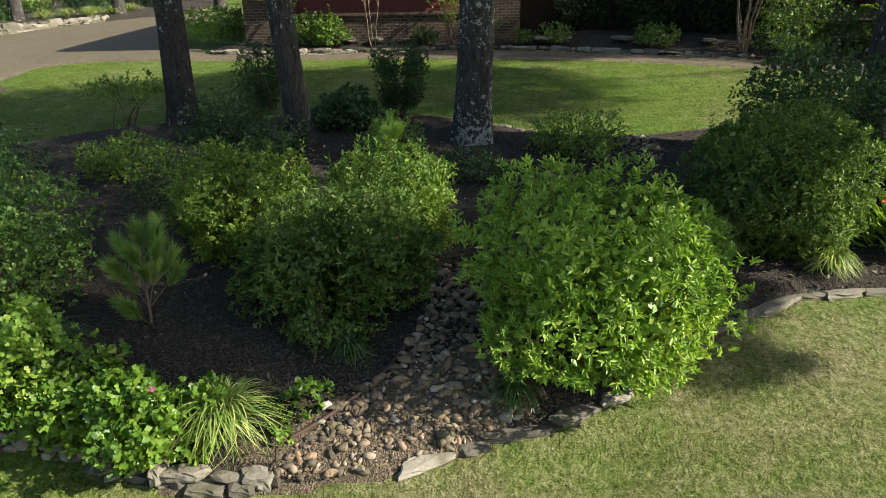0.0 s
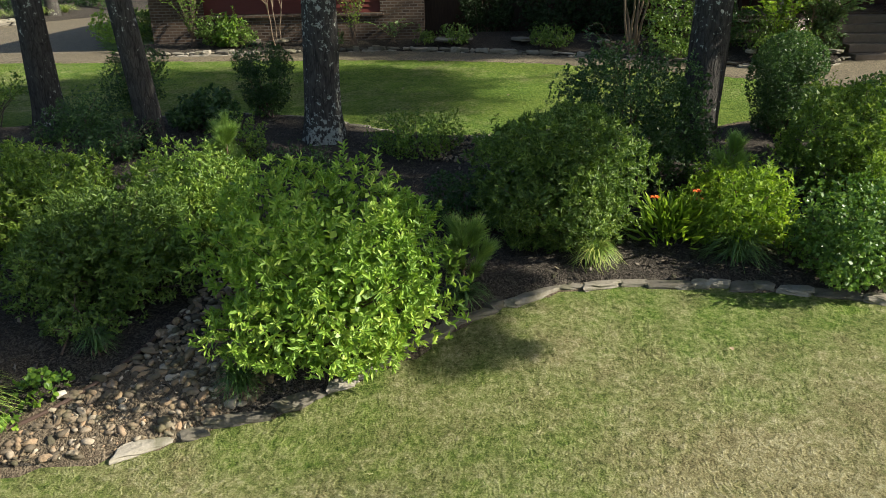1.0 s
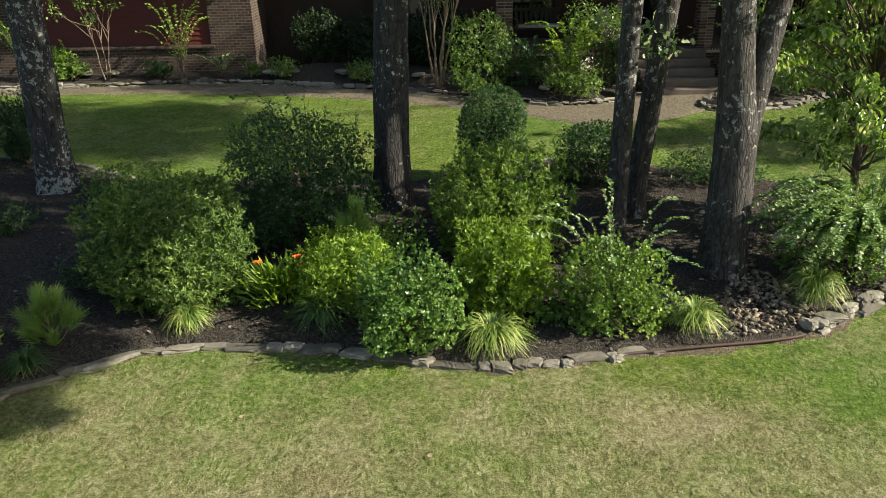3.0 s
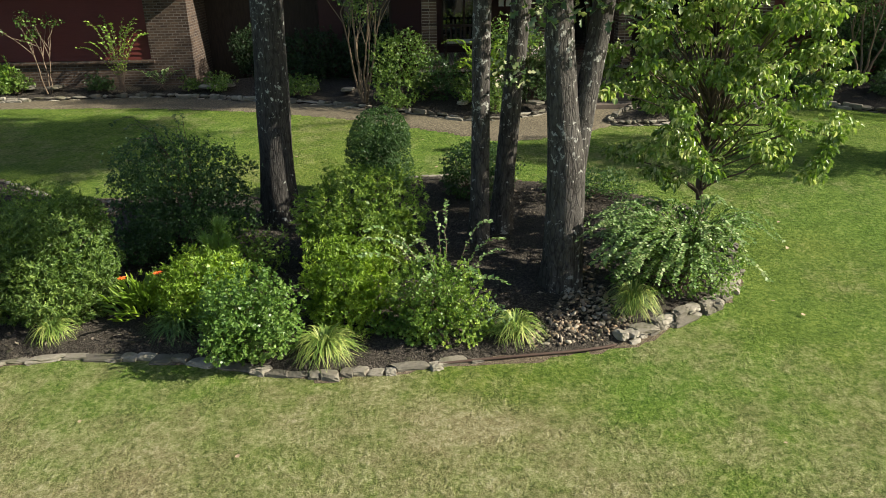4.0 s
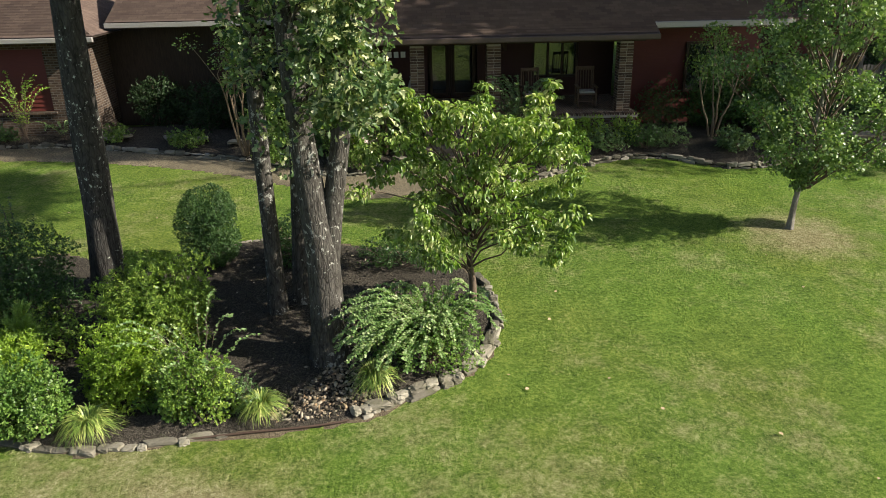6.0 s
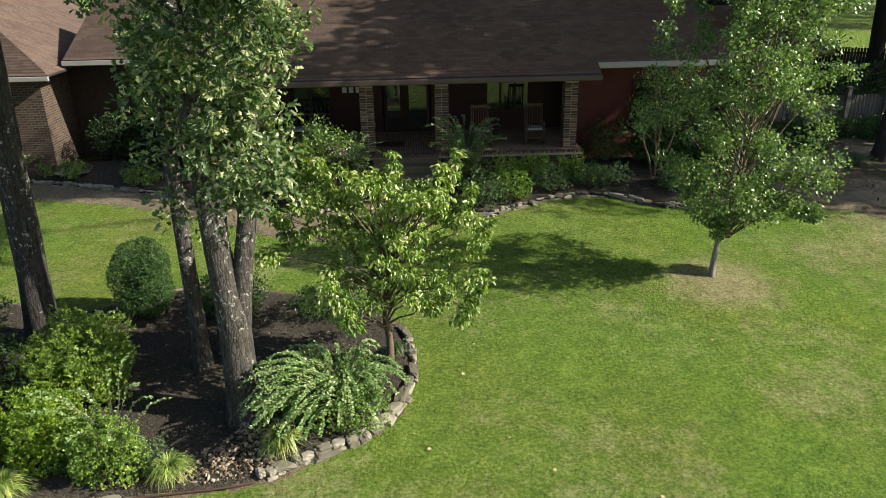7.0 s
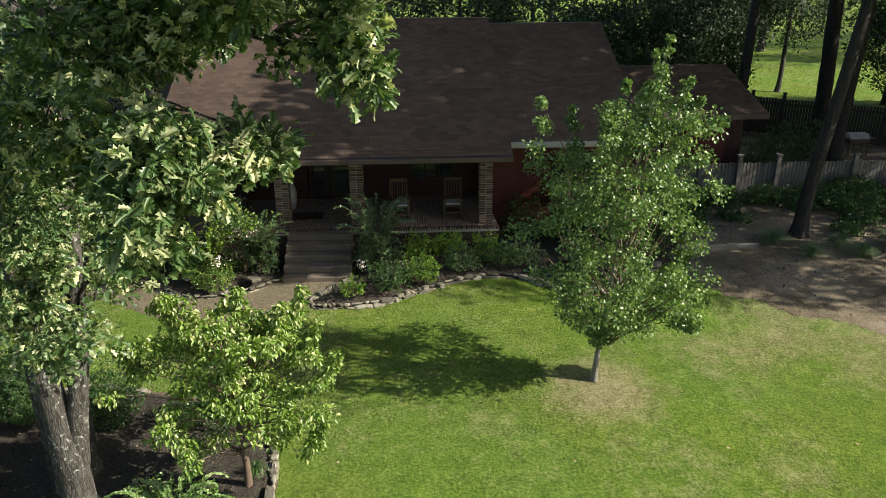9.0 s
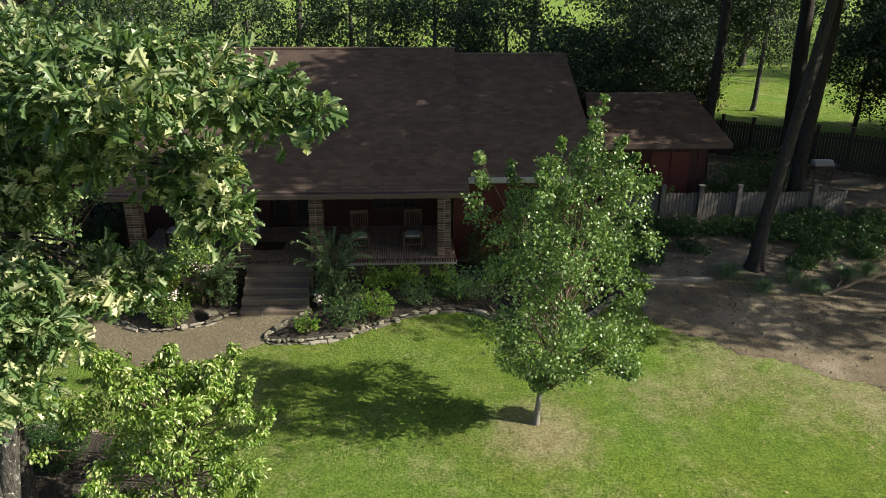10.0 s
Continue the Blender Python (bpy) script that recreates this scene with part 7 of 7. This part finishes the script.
def crape_myrtle(x, y, h, seed, stems=6, crown=True, label="multi-stemmed crape myrtle with tan bark", spread=0.5):
    rng = np.random.default_rng(seed)
    t = thing("crape_myrtle", x, y, gz(x, y) + 0.2, label, "small tree")
    tips = []
    for k in range(stems):
        a = 2 * np.pi * k / stems + rng.uniform(-.3, .3)
        e = np.array([math.cos(a) * spread, math.sin(a) * spread, h * rng.uniform(.6, .75)])
        p = bent((math.cos(a) * .06, math.sin(a) * .06, -.05), e, 7, 0, 0.025, rng)
        paths, radii = [p], [np.linspace(.035, .015, 7) * (1.0 if spread > .3 else .55)]
        for q in range(4):
            e2 = e + np.array([rng.normal() * .35, rng.normal() * .35, h * rng.uniform(.05, .32)])
            paths.append(bent(p[4 + q % 3], e2, 4, 0, .02, rng))
            radii.append(np.linspace(.012, .004, 4))
            tips.append(e2)
        V, F = tubes(paths, radii, 6)
        child("stem", raw_mesh("stem", V, F, MAT["tanbark"], True), t)
    if crown:
        V, F = crown_clusters(rng, np.array(tips), np.full(len(tips), .38 if spread > .3 else .2), 70 if spread > .3 else 26, .07, OVAL, .1)
        child("crown", raw_mesh("crown", V, F, MAT["leaf_mid"]), t)
    return t


crape_myrtle(7.1, 17.9, 3.0, 251)
crape_myrtle(-1.9, 19.95, 2.1, 252, 3, True, "young slender crape myrtle by the brick wall", 0.25)
crape_myrtle(20.3, 17.8, 3.0, 253, 4, True, "multi-stemmed crape myrtle in the shade of the house", 0.6)
crape_myrtle(11.0, 17.4, 1.8, 254, 4, True, "small pink-flowering shrub beside the walkway", 0.35)

# ---- backyard, distance ----
for i, (bx, by, bh, br) in enumerate([(24.8, 31, 6.5, 2.6), (27.5, 33, 7, 2.8), (30.5, 34.5, 7, 2.6), (22, 36, 8, 3), (18.5, 38, 9, 3), (14, 40, 9, 3.2), (9, 37, 8, 3), (3, 38, 9, 3.5),
                                      (31.6, 36.5, 7, 2.2), (44.5, 37.5, 8, 3.0), (48.5, 36, 8, 3.2), (34, 47, 10, 3.2), (45.5, 33, 8, 2.6), (36.5, 50, 10, 3.4), (30, 40, 9, 3), (40.2, 45.5, 11, 2.6), (37.4, 46.5, 10, 2.4)]):
    tall_tree("backyard_tree", bx, by, [(0, 0, -0.1), (.05, 0, 1.0), (.1, .05, bh * .35), (.15, .05, bh * .6), (.1, .1, bh * .8)], [.16, .15, .13, .1, .05], "oakbark",
              "dark leafy backyard tree behind the house", 300 + i, ((0, 0, bh * .62), (br, br, bh * .36)), n_clusters=130, per=80, cl_r=0.8, leaf_size=0.17, limbs=8)
for i, (bx, by, bh, br) in enumerate([(44.2, 40.5, 8, 2.4), (46.5, 38.5, 8.5, 2.6), (55, 87, 9, 3.4), (60, 88, 9, 3.6), (66, 87, 9, 3.6), (40.5, 60, 9, 2.6), (61, 62, 9, 3.6)]):
    tall_tree("hedge_tree", bx, by, [(0, 0, -0.1), (.05, 0, 1.0), (.1, .05, bh * .35), (.15, .05, bh * .6), (.1, .1, bh * .8)], [.13, .12, .1, .08, .04], "darkbark",
              "dark dense tree with low foliage at the yard boundary", 360 + i, ((0, 0, bh * .48), (br, br, bh * .46)), n_clusters=120, per=70, cl_r=0.8, leaf_size=0.19, limbs=6)
for i, (bx, by, bh) in enumerate([(-10.5, 36, 13), (-14, 33, 14), (-16.5, 29.5, 13), (-19, 27, 13), (-6, 40, 14)]):
    tall_tree("driveway_tree", bx, by, [(0, 0, -0.1), (.05, 0, 1.5), (.1, .05, 4), (.15, .05, 8), (.1, .1, bh * .85)], [.26, .24, .21, .17, .08], "oakbark",
              "tall tree beside the driveway", 330 + i, ((0, 0, bh * .8), (3.4, 3.4, 3.2)), n_clusters=60, per=50, cl_r=1.1, leaf_size=0.24, limbs=8)
for i in range(34):
    a = i / 33
    wx, wy = -90 + 230 * a, 66 + 14 * math.sin(a * 9) + (i % 3) * 6
    tall_tree("woodland_tree", wx, wy, [(0, 0, -0.3), (.1, 0, 3), (.2, 0, 7), (.1, .1, 12)], [.35, .3, .22, .1], "oakbark", "far woodland tree beyond the yards", 400 + i,
              ((0, 0, 9), (5.5, 4.5, 7.5)), n_clusters=70, per=44, cl_r=2.0, leaf_size=0.46, limbs=4)
for i, (sx, sy, sr, sh, mat) in enumerate([(25.2, 21.5, .7, .8, "leaf_dark"), (26.6, 21.0, .5, .5, "leaf_dark"), (27.0, 22.6, .8, 1.2, "leaf_dark"), (29.6, 22.2, .9, 1.3, "leaf_dark"), (31.2, 21.6, .9, 1.1, "leaf_dark"),
                                           (33.4, 21.8, 1.0, 1.2, "leaf_dark"), (29.8, 19.6, .5, .5, "leaf_dark"), (35.5, 20.2, 1.0, 1.0, "leaf_dark"), (24.8, 20.2, .6, .9, "leaf_dark"),
                                           (24.6, 22.2, .9, 1.6, "leaf_dark"), (26.0, 22.8, .8, 1.0, "leaf_dark"), (28.4, 22.6, .7, 1.1, "leaf_dark"), (30.6, 22.8, .8, 1.2, "leaf_dark"), (32.2, 22.9, .9, 1.4, "leaf_dark"),
                                           (30.8, 20.4, .6, .6, "leaf_dark"), (32.4, 20.4, .7, .7, "leaf_dark"), (34.2, 22.6, 1.0, 1.5, "leaf_dark"), (26.4, 24.6, .9, 1.3, "leaf_dark"), (30.2, 26.0, 1.2, 1.5, "leaf_dark"), (32.6, 28.4, 1.4, 1.7, "leaf_dark")]):
    shrub("woodland_shrub", sx, sy, sr, sr * .9, sh * (.55 if sy < 23.2 else 1), mat, .085, DIAMOND, int(300 * sr * (.6 + sh)), 5, "shade-loving shrub at the edge of the bare soil", 450 + i, lift=0.02, lumps=0.25, stems=8)
for i, (lx, ly, lr) in enumerate([(27.01, 18.89, 0.5), (27.58, 17.76, 0.45), (28.82, 18.41, 0.5), (29.12, 17.69, 0.42), (30.62, 18.55, 0.48), (31.52, 18.87, 0.45)]):
    liriope(lx, ly, lr, .5, "leaf_blue", 470 + i, 260, 0.02, "clump of green liriope on bare soil")


# ---- grass ----
def grass(name, x0, x1, y0, y1, count, tall, seed):
    """Short blades, thick near the front of the lawn and thinning out evenly beyond."""
    rng = np.random.default_rng(seed)
    q = np.column_stack([rng.uniform(x0, x1, count), rng.uniform(y0, y1, count)])
    fade = np.minimum(np.minimum(q[:, 0] - x0, x1 - q[:, 0]), np.minimum(y1 - q[:, 1], 9)) / 4.0
    keep = (inside_by(BED, q[:, 0], q[:, 1]) < -0.06 - 0.3 * rng.uniform(size=count) ** 2) & (rng.uniform(size=count) < np.clip(fade, 0, 1))
    keep &= (inside_by(WALKWAY, q[:, 0], q[:, 1]) < 0) & (inside_by(ENTRY_BED, q[:, 0], q[:, 1]) < 0) & (inside_by(SOIL, q[:, 0], q[:, 1]) < 1.6 * rng.uniform(size=count) ** 2.5)
    q = q[keep]
    n = len(q)
    a = rng.uniform(0, 2 * np.pi, n)
    drift = 0.75 + 0.3 * np.sin(q[:, 0] * 7 + 2 * np.sin(q[:, 1] * 5)) * np.sin(q[:, 1] * 8 + 1.7 * np.sin(q[:, 0] * 4))
    h = tall * rng.uniform(0.4, 1.3, n) * drift
    lean = rng.normal(size=(n, 2)) * h[:, None] * 0.8
    w = rng.uniform(0.002, 0.0045, n)
    z = ground_z(q[:, 0], q[:, 1])
    side = np.column_stack([np.cos(a), np.sin(a)]) * w[:, None]
    V = np.stack([np.column_stack([q - side, z - 0.004]), np.column_stack([q + side, z - 0.004]), np.column_stack([q + lean, z + h])], 1).reshape(-1, 3)
    F = np.arange(3 * n).reshape(-1, 3)
    tagged(new(name, raw_mesh(name, V, F, MAT["blades"])), "short mown lawn grass blades, green and straw", "grass", "", "stuff")


grass("lawn_grass", -9, 30, 1.0, 19, 530000, 0.03, 501)

# ---- loose bits ----
rng_bits = np.random.default_rng(520)
bits = np.column_stack([rng_bits.uniform(-2, 30, 90), rng_bits.uniform(1.5, 16, 90)])
bits = bits[(inside_by(BED, bits[:, 0], bits[:, 1]) < -0.3) & (inside_by(WALKWAY, bits[:, 0], bits[:, 1]) < 0)]
V, F = leaves(np.column_stack([bits, ground_z(bits[:, 0], bits[:, 1]) + 0.035]), np.column_stack([rng_bits.normal(size=(len(bits), 2)), np.zeros(len(bits))]),
              rng_bits.uniform(0.04, 0.08, len(bits)), OVAL, rng_bits, 0.8)
tagged(new("lawn_leaves", raw_mesh("lawn_leaves", V, F, MAT["fallen"])), "dry tan leaves fallen on the lawn", "fallen leaves", "", "stuff")
pale_rock = thing("pale_rock", -0.99, 4.94, gz(-0.99, 4.94) + 0.11, "small white angular rock beside the dry creek", "rock")
child("rock_body", rock_meshes("rock_body", 1, MAT["palestone"], 0.7, 77, 1, 0.4)[0], pale_rock, at=Matrix.Diagonal((0.065, 0.055, 0.06, 1)))


def blossoms(x, y, z, count, spread, size, material, name, label, seed):
    rng = np.random.default_rng(seed)
    t = thing(name, x, y, z, label, "flower")
    P = rng.normal(size=(count, 3)) * spread
    V, F = leaves(P, rng.normal(size=(count, 3)), size, WIDE, rng, 0.5)
    tagged(child("petals", raw_mesh("petals", V, F, MAT[material]), t), kind="stuff")


blossoms(10.5, 16.6, 1.55, 60, 0.10, 0.06, "blossom", "pink_blossom", "pale pink blossom cluster on the arching shrub", 531)
blossoms(11.35, 16.9, 2.2, 46, 0.09, 0.06, "blossom", "pink_blossom", "pale pink blossom cluster on the feathery shrub", 534)
blossoms(11.0, 17.0, 2.35, 40, 0.09, 0.06, "blossom", "pink_blossom", "pale pink blossom cluster on the feathery shrub", 535)
blossoms(14.35, 16.9, 1.25, 40, 0.08, 0.055, "blossom", "pink_blossom", "pale pink blossom cluster beside the steps", 532)
blossoms(-2.05, 4.3, 0.42, 9, 0.01, 0.022, "magenta", "magenta_flower", "small magenta flower on the lime-green perennial", 533)


def grill(x, y):
    g = thing("barbecue_grill", x, y, gz(x, y), "grey barbecue grill with a pale metal lid behind the fence", "grill")
    for sx in (-0.4, 0.4):
        for sy in (-0.22, 0.22):
            box_part("leg", g, MAT["metal"], sx - 0.02, sx + 0.02, sy - 0.02, sy + 0.02, 0.0, 0.6)
    box_part("firebox", g, MAT["metal"], -0.45, 0.45, -0.27, 0.27, 0.6, 0.78, "", 0.02)
    bm = bmesh.new()
    v = box_bm(bm, -0.45, 0.45, -0.27, 0.27, 0.782, 1.0)
    for q in v:
        if q.co.z > 0.9:
            q.co.y = q.co.y * 0.6 + 0.06
    part("lid", bm, MAT["gutter"], g, "pale metal lid", 0.03)
    for s in (-1, 1):
        box_part("side_shelf", g, MAT["metal"], s * 0.62 - 0.16, s * 0.62 + 0.16, -0.24, 0.24, 0.76, 0.79)


grill(35.6, 29.0)

timber = thing("landscape_timber", 23.86, 18.59, gz(23.86, 18.59), "weathered grey landscape timber lying along the soil edge", "timber")
bm = bmesh.new()
box_bm(bm, 0, 2.56, -0.08, 0.08, -0.03, 0.13)
part("beam", bm, MAT["fence"], timber, bevel=0.02).matrix_basis = Matrix.Rotation(0.008, 4, "Z")
fallen = thing("fallen_branch", 29.3, 17.44, gz(29.3, 17.44) + 0.06, "long bare fallen branch on the leaf litter", "branch")
V, F = tubes([bent((0, 0, 0), (2.78, 1.22, 0.1), 9, 0.06, 0.03, np.random.default_rng(541)), bent((0.6, 0.3, 0.06), (1.1, 0.9, 0.2), 5, 0.05, 0.02, np.random.default_rng(542))], [np.linspace(0.05, 0.08, 9), np.linspace(0.035, 0.012, 5)], 8)
child("limb", raw_mesh("limb", V, F, MAT["tanbark"], True), fallen)


def lathe(name, profile, material, parent, label="", sides=24):
    """A turned shape from (radius, height) pairs."""
    ang = np.linspace(0, 2 * np.pi, sides, endpoint=False)
    V = np.concatenate([np.column_stack([r * np.cos(ang), r * np.sin(ang), np.full(sides, h)]) for r, h in profile])
    i, j = np.meshgrid(np.arange(len(profile) - 1), np.arange(sides), indexing="ij")
    F = np.stack([i * sides + j, i * sides + (j + 1) % sides, (i + 1) * sides + (j + 1) % sides, (i + 1) * sides + j], -1).reshape(-1, 4)
    return child(name, raw_mesh(name, V, F, material, True), parent, label)


urn = thing("porch_urn", 11.9, 20.85, FLOOR, "tall grey ceramic urn standing beside the entry door", "urn")
lathe("vessel", [(0.0, 0.0), (0.13, 0.0), (0.15, 0.03), (0.2, 0.25), (0.22, 0.5), (0.17, 0.72), (0.13, 0.8), (0.16, 0.86), (0.13, 0.86), (0.1, 0.78), (0.0, 0.6)], MAT["gutter"], urn)
mat_thing = thing("doormat", 12.47, 20.02, FLOOR, "dark woven doormat on the brick porch floor", "doormat")
box_part("mat", mat_thing, MAT["darkwood"], -0.55, 0.55, -0.32, 0.32, 0.0, 0.02, "", 0.006)

# ---- bed beyond the driveway ----
DRIVE_BED = smooth_loop([(-12.2, 36), (-13.6, 31), (-15.4, 27.5), (-17.2, 25), (-22.5, 20.6), (-31, 18), (-40, 26), (-30, 44), (-14, 46)], 4)
patch("driveway_bed", DRIVE_BED, 0.5, lambda X, Y, d: np.minimum(0.05 + 0.1 * d, 0.25), MAT["mulch"], "dark mulched bed beyond the driveway", "mulch bed")

edging5 = thing("stone_edging", 0, 0, 0, "rough stacked fieldstones along the bed beyond the driveway", "stone edging")
edge_stones("k", stretch(DRIVE_BED, (-13.6, 31), (-22.5, 20.6)), 0.5, edging5, mixed, 11, height=2.2, layers=3)
for i, (sx, sy, sr, sh, mat) in enumerate([(-17.5, 29.5, .9, .8, "leaf_dark"), (-19.5, 28.0, 1.0, .9, "leaf_mid"), (-15.6, 34, 1.1, 1.0, "leaf_dark"), (-18.2, 34, 1.2, 1.3, "leaf_mid"), (-21.5, 31, 1.2, 1.1, "leaf_dark"), (-14.2, 38, 1.2, 1.3, "leaf_dark"), (-21, 37, 1.5, 1.8, "leaf_shade"), (-17, 41, 1.6, 2.0, "leaf_shade"), (-25, 33, 1.5, 1.8, "leaf_shade")]):
    shrub("driveway_shrub", sx, sy, sr, sr * .9, sh, mat, .09, DIAMOND, int(260 * sr * (.6 + sh)), 5, "loose green shrub in the bed beyond the driveway", 560 + i, lift=0.15, lumps=0.25, stems=8)
for i, (lx, ly) in enumerate([(-14.6, 31.6), (-15.3, 31.0), (-14.3, 33), (-15.0, 32.6), (-15.9, 30.3), (-14.0, 34.2)]):
    liriope(lx, ly, .55, .5, "liriope", 580 + i, 200, 0.15, "bright green clump of liriope beyond the driveway")
